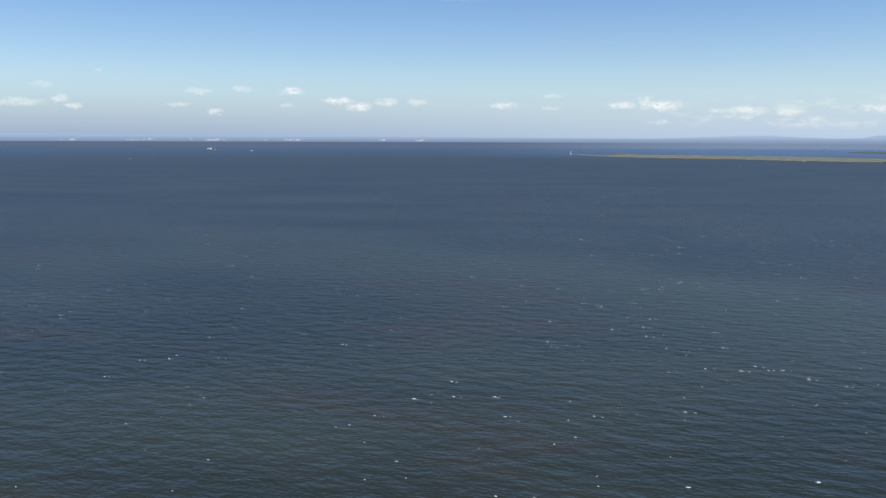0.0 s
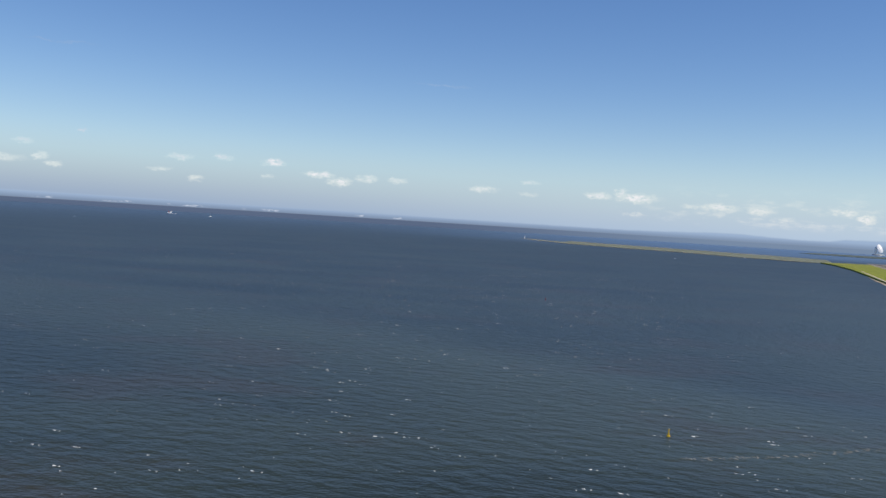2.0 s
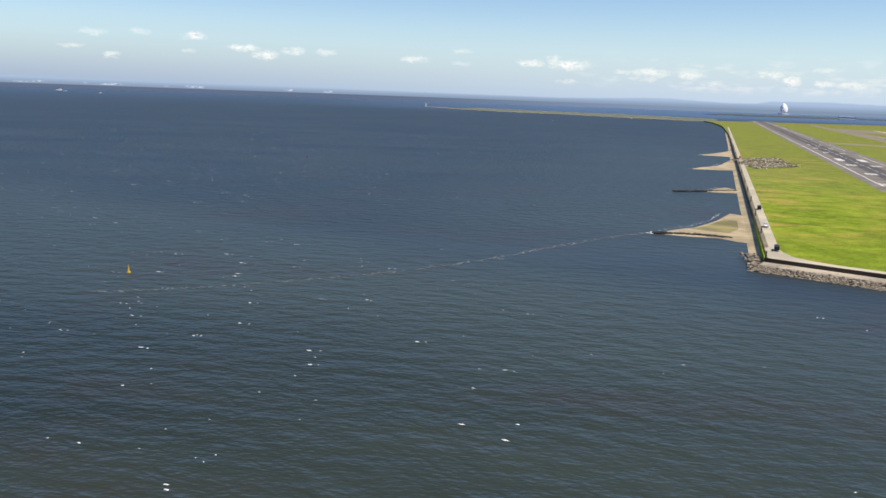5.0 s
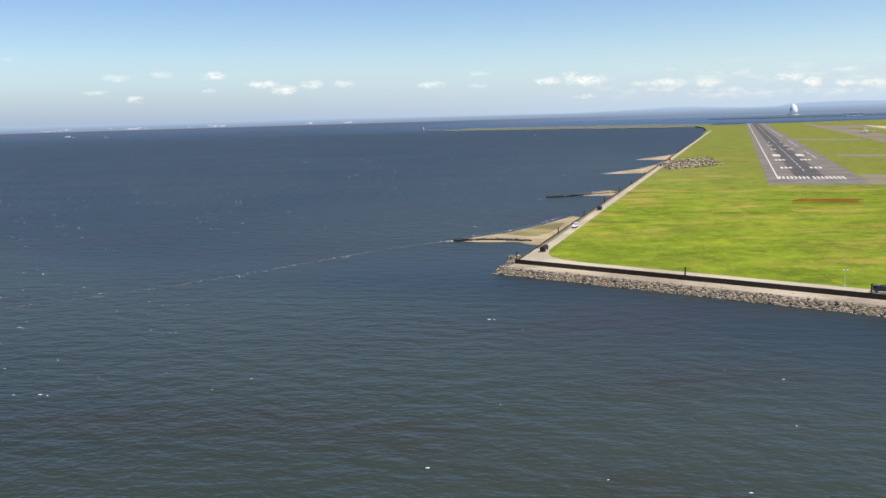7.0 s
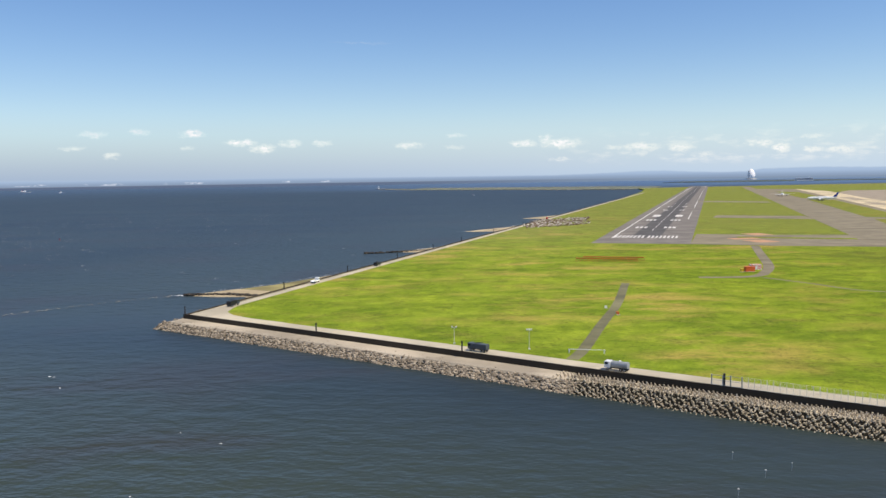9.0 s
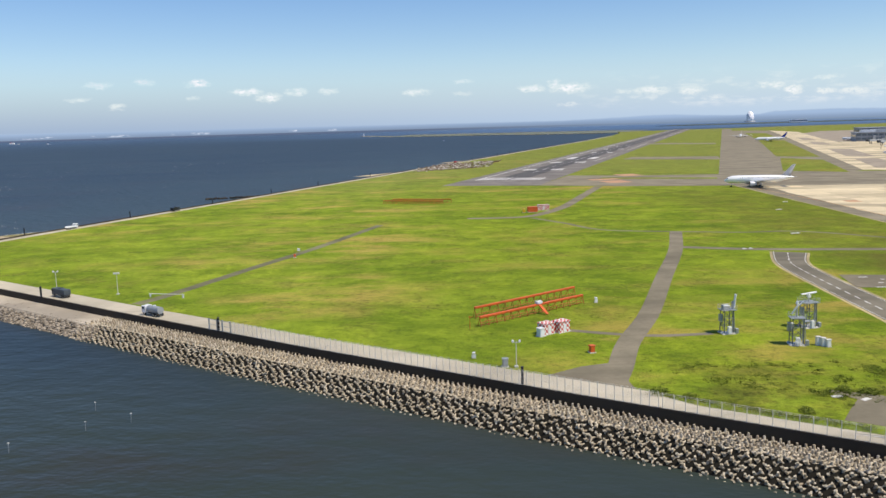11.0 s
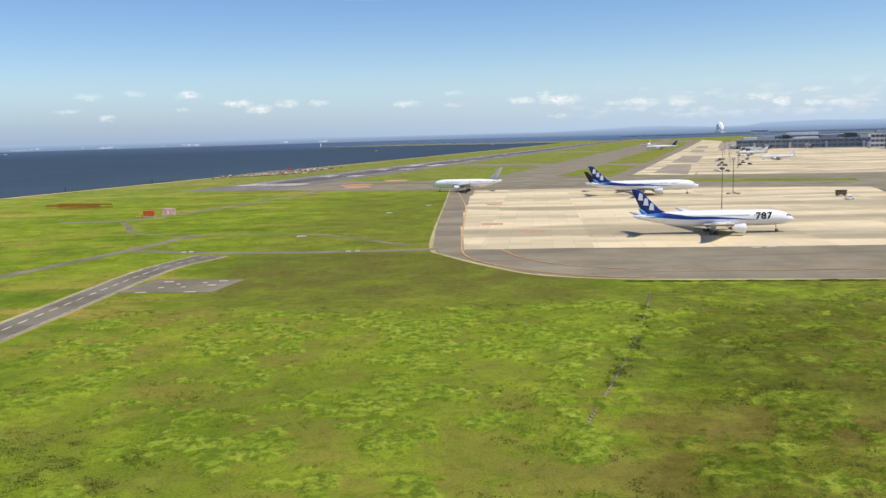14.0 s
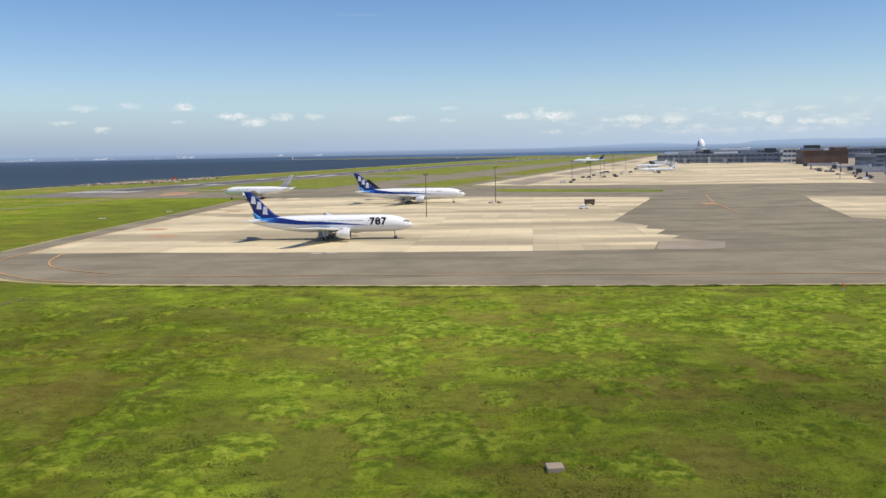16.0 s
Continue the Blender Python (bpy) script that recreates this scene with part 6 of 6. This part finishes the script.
building("terminal_building", 575, 1015, 110, 90, 15, -12, WALL_GREY, "dark grey pier building with gates", 3, ROOF_GREY, ((0, 50, 30, 8, DARK_STEEL), (-40, 14, 12, 7, DARK_STEEL)), 3)
building("terminal_building", 548, 820, 100, 70, 18, -12, WALL_GREY, "dark grey pier building with gates", 2, ROOF_GREY, ((-10, 60, 20, 4, WHITE), (36, 20, 16, 9, DARK_STEEL)), 3)
building("terminal_building", 543, 1300, 26, 16, 22, -12, WHITE, "white boxy stair tower beside the terminal", 3, WHITE)
for k in range(10):
    building("airport_shed", 690 + 75 * k + rnd.uniform(-20, 20), 2000 + 60 * (k % 3) + rnd.uniform(-40, 40), rnd.uniform(40, 90), 30, rnd.uniform(8, 20), -14, rnd.choice((WALL_GREY, WALL_PALE, WHITE)), "low distant airport shed", 1)


building("far_hangar", 2066, 5900, 110, 60, 18, -12, WHITE, "white hangar far beyond the airfield", 1, WHITE)


# ---- far tower, boats, buoys, stakes ----
t = thing("wind_tower", 2635, 8500, -4.5, 0, "white oval sail-shaped tower far across the water", "tower")
bm = bmesh.new()
bmesh.ops.create_uvsphere(bm, u_segments=24, v_segments=16, radius=1.0, matrix=Matrix.Translation((0, 0, 66)) @ pose(0, 0, 0, -30, -9, 0) @ Matrix.Diagonal((28, 10, 52, 1)))
part("sail", bm, WHITE, t, smooth=True)
bm = bmesh.new()
bmesh.ops.create_uvsphere(bm, u_segments=20, v_segments=12, radius=1.0, matrix=Matrix.Translation((-24, 30, 52)) @ Matrix.Diagonal((12, 8, 36, 1)))
part("rear_sail", bm, WHITE, t, smooth=True)
part("island", rod(bmesh.new(), (0, 20, -1), (0, 20, 12), 60, 52, 24), GREY_TRUCK, t)


def boat(x, y, length, label, name="ship"):
    t = thing(name, x, y, -4.6, rnd.uniform(-30, 30), label, "ship", "boats on the bay")
    w, h = length * 0.09, length * 0.055
    bm = bmesh.new()
    rows = []
    for s, k in ((-0.5, 0.8), (-0.45, 1.0), (0.2, 1.0), (0.4, 0.6), (0.5, 0.05)):
        rows.append([(length * s, w * k, h), (length * s, w * k * 0.8, 0), (length * s, -w * k * 0.8, 0), (length * s, -w * k, h)])
    part("hull", loft(bm, rows), WHITE, t)
    part("superstructure", box(bmesh.new(), -length * 0.36, length * 0.05, -w * 0.75, w * 0.75, h, h * 2.6, 0.3), WHITE, t)
    part("bridge_deck", box(bmesh.new(), -length * 0.12, length * 0.02, -w * 0.7, w * 0.7, h * 2.6, h * 3.5, 0.2), WHITE, t)
    part("funnel", rod(bmesh.new(), (-length * 0.25, 0, h * 2.6), (-length * 0.27, 0, h * 4.0), w * 0.3, w * 0.25), RED, t)
    return t


boat(-3747, 6199, 85, "white ship far out on the bay")
boat(-3200, 5636, 40, "small pale ship far out on the bay")
boat(-394, 2850, 10, "small white boat near the far spit", "boat")
boat(52, 3640, 12, "small white boat near the far spit", "boat")
boat(-2900, 3300, 14, "small white boat on the bay", "boat")
boat(-6300, 5600, 60, "white ship far out on the bay")


def buoy(x, y, paint, label, k):
    t = thing("buoy", x, y, SEA - 0.2, 0, label, "buoy", "buoys on the bay")
    t.scale = (k, k, k)
    part("float", rod(bmesh.new(), (0, 0, 0), (0, 0, 1.0), 1.3, 1.2, 16), paint, t)
    part("tower", rod(bmesh.new(), (0, 0, 1.0), (0, 0, 4.2), 0.7, 0.35, 8), paint, t)
    part("topmark", box(bmesh.new(), -0.5, 0.5, -0.1, 0.1, 4.2, 5.1, 0.05), paint, t)
    part("lamp", rod(bmesh.new(), (0, 0, 5.1), (0, 0, 5.5), 0.15, 0.15), WHITE, t)
    return t


buoy(-870, 225, YELLOW, "yellow buoy floating on the bay", 0.65)
buoy(-906, 835, RED, "small red buoy floating on the bay", 0.45)
for x, y in ((-411, 110), (-408, 99), (-401, 103), (-417, 89)):
    t = thing("stake", x, y, SEA - 0.6, 0, "thin pale stake standing in the water", "stake", "stakes in the water")
    part("pole", rod(bmesh.new(), (0, 0, 0), (0.1, 0, 2.3), 0.05, 0.05, 6), STEEL, t)
    part("cap", box(bmesh.new(), -0.08, 0.25, -0.1, 0.1, 2.2, 2.42, 0.02), PALE, t)

# gate, barrier, warning sign at the fence
t = thing("barrier_gate", -428, 199, 0.06, -12, "long white barrier pole at a track mouth", "barrier")
part("pole", rod(bmesh.new(), (-6, 0, 1.1), (6, 0, 1.1), 0.1, 0.08), WHITE, t)
for xx in (-5.6, 5.6):
    part("stand", box(bmesh.new(), xx - 0.2, xx + 0.2, -0.2, 0.2, 0, 1.2), WHITE, t)
t = thing("fence_gate", *along(WALL, 232)[0], 0.06, -34, "grey steel gate frame at the fence's end", "gate")
for xx in (-4, -1, 1, 4):
    part("gate_post", box(bmesh.new(), xx - 0.14, xx + 0.14, -0.14, 0.14, 0, 3.4), STEEL, t)
for zz in (0.6, 1.9, 3.2):
    part("gate_rail", rod(bmesh.new(), (-4, 0, zz), (4, 0, zz), 0.06, 0.06, 6), STEEL, t)
t = thing("warning_sign", -261.6, 65.8, 0.06, -34, "faded yellow and white sign board tied to the fence", "sign")
part("post", rod(bmesh.new(), (0, 0, 0), (0, 0, 2.9), 0.06), PALE, t)
part("upper_board", box(bmesh.new(), -0.55, 0.55, -0.1, 0.06, 1.75, 3.0, 0.05), YELLOW_DULL, t)
part("lower_board", box(bmesh.new(), -0.28, 0.32, -0.1, 0.06, 0.3, 1.7, 0.05), WHITE, t)
part("foot", box(bmesh.new(), -0.5, 0.8, -0.5, 0.3, 0, 0.25, 0.05), WHITE, t)
hut(-403.2, 272.5, 0.9, 0.9, 1.1, 12, ORANGE, "small orange marker box beside the overgrown track", "marker boxes")
hut(-405.0, 289.4, 0.9, 0.7, 0.9, 12, WHITE, "small white marker box beside the overgrown track", "marker boxes")
hut(-300.2, 178.2, 0.5, 0.5, 1.3, 12, WHITE, "small white post box by the antenna array", "marker boxes")
bm = bmesh.new()
for x in (-38.6, -34.2):
    box(bm, x - 1.5, x + 1.5, 239.6, 241.2, 0.12, 0.135)
tagged(part("stand_marking", bm, WHITE_LINE), "two short white bars at the apron's edge", kind="structure")
t = thing("runway_marker", 79, 162, 0, 0, "small orange marker post in the grass", "post")
part("post", rod(bmesh.new(), (0, 0, 0), (0, 0, 1.0), 0.12), WHITE, t)
part("cap", rod(bmesh.new(), (0, 0, 1.0), (0, 0, 1.6), 0.35, 0.2), ORANGE, t)

# ---- shrubs and grass tufts ----


def shrub_mesh(seed):
    r = random.Random(seed)
    vv, ff = [], []
    for k in range(260):
        a, b = r.uniform(0, 6.283), r.random() ** 0.5
        z = r.uniform(0.05, 1.0) * (1.05 - 0.55 * b * b)
        c = Vector((math.cos(a) * b * 1.2, math.sin(a) * b * 1.2, z))
        u = Vector((r.uniform(-1, 1), r.uniform(-1, 1), r.uniform(-0.6, 0.6))).normalized() * r.uniform(0.10, 0.22)
        w = u.cross(Vector((r.uniform(-1, 1), r.uniform(-1, 1), 1))).normalized() * r.uniform(0.06, 0.12)
        n = len(vv)
        vv += [tuple((c + p) * S) for p in (-u, w, u, -w)]
        ff.append((n, n + 1, n + 2, n + 3))
    me = bpy.data.meshes.new("shrub")
    me.from_pydata(vv, [], ff)
    me.materials.append(LEAF)
    return me


forms = [shrub_mesh(k) for k in range(4)]
SHRUBS = [(-301, 101, 1.2), (-296.5, 97.5, 1.1), (-279, 89, 1.2), (-264.5, 97.8, 1.3), (-257, 80.5, 1.5), (-255.4, 81.6, 1.1), (-226, 68, 1.3), (-229, 65, 1.4), (-236, 76.5, 1.1), (-232, 82.5, 1.0), (-268, 99.6, 1.2), (-218, 68.5, 1.2), (-214, 64, 1.3)]
for k, (x, y, size) in enumerate(SHRUBS):
    ob = tagged(new("shrub", forms[k % 4]), "dark green leafy shrub in the meadow", "shrub", "shrubs")
    ob.matrix_world = pose(x * S, y * S, 0, 0, 0, k * 47) @ Matrix.Diagonal((size * 1.2, size * 0.9, size * 0.8, 1))


def scrub(name, spots, label):
    """Low leafy growth: one small leaf clump at every (x, y, height)."""
    r = np.random.RandomState(len(spots))
    p = np.array(spots)
    p = np.repeat(p, 15, 0)
    n = len(p)
    c = np.stack((p[:, 0] + r.normal(0, 0.36, n), p[:, 1] + r.normal(0, 0.36, n), p[:, 2] * r.uniform(0.1, 1.0, n)), 1)
    u = r.normal(0, 1, (n, 3)) * (1, 1, 0.5)
    u *= (r.uniform(0.06, 0.15, n) / np.linalg.norm(u, axis=1))[:, None]
    w = np.cross(u, r.normal(0, 1, (n, 3)) + (0, 0, 1))
    w *= (r.uniform(0.04, 0.09, n) / np.linalg.norm(w, axis=1))[:, None]
    v = np.stack((c - u, c + w, c + u, c - w), 1).reshape(-1, 3) * S
    me = bpy.data.meshes.new(name)
    me.from_pydata(v.tolist(), [], [(k, k + 1, k + 2, k + 3) for k in range(0, 4 * n, 4)])
    me.materials.append(LEAF)
    return tagged(new(name, me), label, kind="stuff")


def off_road(x, y):
    """True where neither the road nor the shore road runs."""
    for a, b in zip(WALL, WALL[1:]):
        d = Vector(b) - Vector(a)
        if (x - a[0]) * -d.y / d.length + (y - a[1]) * d.x / d.length < (6.2 if -305 < x < -262 else 10.0) and a[0] <= x <= b[0]:
            return False
    return min((Vector((x, y)) - p.to_2d()).length for p in MIDDLE) > 6.2


rnd = random.Random(31)
spots = []
for (x0, y0), (x1, y1), w, h in (((-303, 100), (-289, 91.5), 1.0, 0.8), ((-289, 91.5), (-272, 80.5), 0.9, 0.6), ((-270, 80), (-259, 78.6), 0.7, 0.6), ((-268, 97), (-259, 99), 1.4, 0.7), ((-242, 75.5), (-231, 83), 1.2, 0.5), ((-232, 80), (-216, 68), 0.9, 0.7), ((-216, 68), (-196, 58), 0.8, 0.6), ((-238, 72), (-226, 64), 1.4, 0.6), ((-112, 100), (-104, 121), 0.8, 0.6), ((-104, 121), (-93, 158), 0.8, 0.5), ((-88, 116), (-78, 128), 2.5, 0.5), ((-92, 187), (0, 176), 0.5, 0.3), ((0, 176), (100, 167.5), 0.5, 0.3), ((-98, 92), (-84, 100), 2.0, 0.5)):
    for k in range(int(math.hypot(x1 - x0, y1 - y0) * 13)):
        f = rnd.random()
        x, y = x0 + (x1 - x0) * f + rnd.gauss(0, w), y0 + (y1 - y0) * f + rnd.gauss(0, w * 0.7)
        lump = noise.noise(Vector((x * 0.45, y * 0.45, 3)))
        if lump > -0.12 and off_road(x, y):
            spots.append((x, y, h * (0.35 + 1.3 * max(0, lump))))
for k in range(24000):
    x, y = rnd.uniform(-300, -170), rnd.uniform(45, 118)
    inside = (x > -222 - (y - 60) * 0.2 and y < 84) or (x < -240 and y > 78 + (-252 - x) * 0.72)
    lump = noise.noise(Vector((x * 0.22, y * 0.22, 8))) + 0.5 * noise.noise(Vector((x * 0.7, y * 0.7, 1)))
    if inside and lump > 0.17 and off_road(x, y):
        spots.append((x, y, 0.15 + 0.35 * lump))
scrub("scrub", spots, "low olive-green scrub along the road and shore")
spots = []
for k in range(26000):
    x, y = rnd.uniform(-215, 130), 62 + 104 * rnd.random() ** 1.3
    lump = noise.noise(Vector((x * 0.06, y * 0.06, 14))) + 0.7 * noise.noise(Vector((x * 0.35, y * 0.35, 6)))
    if lump > 0.20 and y > 62 - (x + 200) * 0.02:
        spots.append((x, y, 0.16 + 0.22 * lump * rnd.random()))
scrub("meadow_weeds", spots, "scattered dark green weeds in the meadow")


def tufts(name, count, area, seed, tall, label):
    """Leaning grass blades in clumps over a stretch of the meadow."""
    r = np.random.RandomState(seed)
    x0, x1, y0, y1 = area
    cx, cy = r.uniform(x0, x1, count), r.uniform(y0, y1, count)
    keep = np.array([noise.noise(Vector((a * 0.05, b * 0.05, seed))) + 0.5 * noise.noise(Vector((a * 0.3, b * 0.3, 2))) for a, b in zip(cx, cy)]) > -0.05
    keep &= (cx > -220) | ((cx < -242) & (cx > -268) & (cy > 106))
    keep &= (cy > 60) & (cy < 165)
    cx, cy = cx[keep], cy[keep]
    n = len(cx)
    a = r.uniform(0, 6.283, (n, 5))
    h = tall * r.uniform(0.5, 1.0, (n, 5))
    bx = cx[:, None] + r.uniform(-0.35, 0.35, (n, 5))
    by = cy[:, None] + r.uniform(-0.35, 0.35, (n, 5))
    w = 0.10
    c, s = np.cos(a), np.sin(a)
    lean = r.uniform(0.2, 0.7, (n, 5)) * h
    tri = np.stack([np.stack([bx - w * s, by + w * c, 0 * h], -1), np.stack([bx + w * s, by - w * c, 0 * h], -1), np.stack([bx + lean * c, by + lean * s, h], -1)], 2).reshape(-1, 3) * S
    me = bpy.data.meshes.new(name)
    me.from_pydata(tri.tolist(), [], [(k, k + 1, k + 2) for k in range(0, len(tri), 3)])
    me.materials.append(BLADE)
    return tagged(new(name, me), label, kind="stuff")


tufts("grass_tufts", 5000, (-225, 120, 60, 165), 3, 0.28, "low green grass in loose clumps")


def field(x, y, size, seed, octaves=3, gain=0.5):
    """Smooth random values from 0 to 1 over the plan, about one swell in every size metres."""
    total, weight, top = 0.0, 1.0, 0.0
    for k in range(octaves):
        table = np.random.RandomState(seed + k).rand(256, 256)
        u, v = x / size * 2 ** k + 17.3 * k, y / size * 2 ** k + 5.1 * k
        i, j = np.floor(u).astype(int), np.floor(v).astype(int)
        f, g = u - i, v - j
        f, g = f * f * (3 - 2 * f), g * g * (3 - 2 * g)
        i, j = i % 256, j % 256
        i1, j1 = (i + 1) % 256, (j + 1) % 256
        total = total + weight * ((table[i, j] * (1 - f) + table[i1, j] * f) * (1 - g) + (table[i, j1] * (1 - f) + table[i1, j1] * f) * g)
        top += weight
        weight *= gain
    return total / top


def step(a, b, v):
    f = np.clip((v - a) / (b - a), 0, 1)
    return f * f * (3 - 2 * f)


def growth(name, x0, x1, y0, y1, gap, label):
    """Low thin growth with taller lush mats, as one uneven sheet."""
    nx, ny = int((x1 - x0) / gap) + 1, int((y1 - y0) / gap) + 1
    jj, ii = np.mgrid[0:ny, 0:nx]
    x, y = x0 + ii * gap, y0 + jj * gap
    rim = np.minimum(np.minimum(ii, nx - 1 - ii), np.minimum(jj, ny - 1 - jj)) * gap
    rim = np.clip(rim / 14 + 0.6 * (field(x, y, 8, 40) - 0.5), 0, 1) * (rim > 0)
    # lusher towards the taxiway, thinner nearer the shore and past the old drain
    wide = field(x, y, 34, 7, 3)
    need = 0.515 - 0.20 * (wide - 0.5) - 0.04 * step(115, 150, y) + 0.10 * step(-10, 30, x) * step(118, 92, y) + 0.08 * step(-165, -195, x) * step(95, 80, y) + 0.05 * step(-95, -80, x - 0.335 * (y - 168)) * step(-20, -50, x)
    mats = step(need, need + 0.10, field(x, y, 6.6, 11, 4, 0.56) + 0.24 * (field(x, y, 2.2, 23, 2) - 0.5))
    weeds = step(0.64, 0.76, field(x, y, 0.9, 31, 2)) * step(0.42, 0.58, field(x, y, 9, 51, 3))
    h = 0.05 + 0.07 * field(x, y, 1.4, 61, 2) + mats * (0.22 + 0.36 * field(x, y, 1.3, 71, 2)) + (1 - mats) * 0.11 * weeds
    z = -0.05 + rim * (h + 0.05) * step(1.0, 6.0, (x + 263) * 0.516 + (y - 66) * 0.857 - 9.0)
    verts = np.stack((x, y, z), -1).reshape(-1, 3) * S
    at = (jj * nx + ii)[:-1, :-1].ravel()
    faces = np.stack((at, at + 1, at + nx + 1, at + nx), 1)
    me = bpy.data.meshes.new(name)
    me.from_pydata(verts.tolist(), [], faces.tolist())
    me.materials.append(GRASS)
    for f in me.polygons:
        f.use_smooth = True
    return tagged(new(name, me), label, kind="stuff")


growth("meadow_growth", -223, 150, 54, 170, 0.45, "uneven green meadow growth with lush lime mats and thin brown patches")
# ---- whitecaps and the foam line on the water ----
rnd = random.Random(21)
vv, ff = [], []


def fleck(x, y, long, wide, z=SEA + 0.12):
    n = len(vv)
    k = 7
    vv.append((x * S, y * S, (z + 0.15) * S))
    a0 = radians(-14) + rnd.uniform(-0.25, 0.25)
    for i in range(k):
        a = 6.283 * i / k
        u, v = math.cos(a) * long * rnd.uniform(0.5, 1.1), math.sin(a) * wide * rnd.uniform(0.5, 1.1)
        vv.append(((x + u * math.cos(a0) - v * math.sin(a0)) * S, (y + u * math.sin(a0) + v * math.cos(a0)) * S, z * S))
    for i in range(k):
        ff.append((n, n + 1 + i, n + 1 + (i + 1) % k))


for i in range(3600):
    d = 60 + 1500 * rnd.random() ** 1.3
    x = rnd.uniform(-1700, -330) if i % 5 else rnd.uniform(-1100, -700)
    y = -140 + d
    if x > -520 and y < 260:
        continue
    if x > -640 + 0.30 * (y - 286) - (0 if y > 286 else 0) and y > 286 or (y <= 290 and x > -640 - 1.4 * (y - 286)):
        continue
    if y < 420 and (x + 588) * 0.546 + (y - 286) * 0.837 > -110 and rnd.random() < 0.85:
        continue
    if x > -760 and rnd.random() < 0.6 or d > 700 and rnd.random() < 0.4:
        continue
    big = rnd.random() ** 3
    fleck(x, y, (0.35 + 0.9 * big) * (0.8 + d / 1700), (0.20 + 0.25 * big) * (0.9 + d / 2200))
    if big > 0.35 and d > 250:
        fleck(x + rnd.uniform(1.5, 3.5), y - rnd.uniform(0, 1), 0.5, 0.25)
me = bpy.data.meshes.new("whitecaps")
me.from_pydata(vv, [], ff)
me.materials.append(FOAM)
tagged(new("whitecaps", me), "small white wave crests scattered over the bay", kind="stuff")
surf_v, surf_f = len(vv), len(ff)
# surf along the sand spits
for a, b in (((-617, 381), (-604, 396)), ((-604, 396), (-586, 410)), ((-586, 410), (-563, 442)), ((-563, 442), (-545, 478)), ((-526, 628), (-509, 638)), ((-509, 638), (-486, 668)), ((-457, 882), (-417, 920)), ((-417, 920), (-385, 987))):
    for k in range(int(math.hypot(b[0] - a[0], b[1] - a[1]) * 0.7)):
        f = rnd.random()
        fleck(a[0] + (b[0] - a[0]) * f - 3 + rnd.gauss(0, 0.5), a[1] + (b[1] - a[1]) * f + 2 + rnd.gauss(0, 0.7), rnd.uniform(0.2, 0.7), rnd.uniform(0.08, 0.2))
for k in range(14):
    fleck(-621 + rnd.gauss(0, 2), 379 + rnd.gauss(0, 1.5), rnd.uniform(0.5, 1.2), rnd.uniform(0.3, 0.6))
me = bpy.data.meshes.new("surf")
me.from_pydata(vv[surf_v:], [], [tuple(i - surf_v for i in f) for f in ff[surf_f:]])
me.materials.append(FOAM)
tagged(new("surf", me), "thin white surf along the sand spits", kind="stuff")
vv, ff = [], []
line = smooth_line([(-870, 190), (-830, 206), (-800, 222), (-770, 240), (-740, 263), (-711, 292), (-680, 326), (-650, 357), (-619, 384)], 1.3)
for p in line:
    for k in range(rnd.choice((0, 1, 1, 2, 3))):
        fleck(p.x + rnd.gauss(0, 1.5), p.y + rnd.gauss(0, 1.2), rnd.uniform(0.4, 1.3), rnd.uniform(0.18, 0.42))
me = bpy.data.meshes.new("foam_line")
me.from_pydata(vv, [], ff)
me.materials.append(FOAM_DULL)
tagged(new("foam_line", me), "winding line of pale foam on the water", kind="stuff")
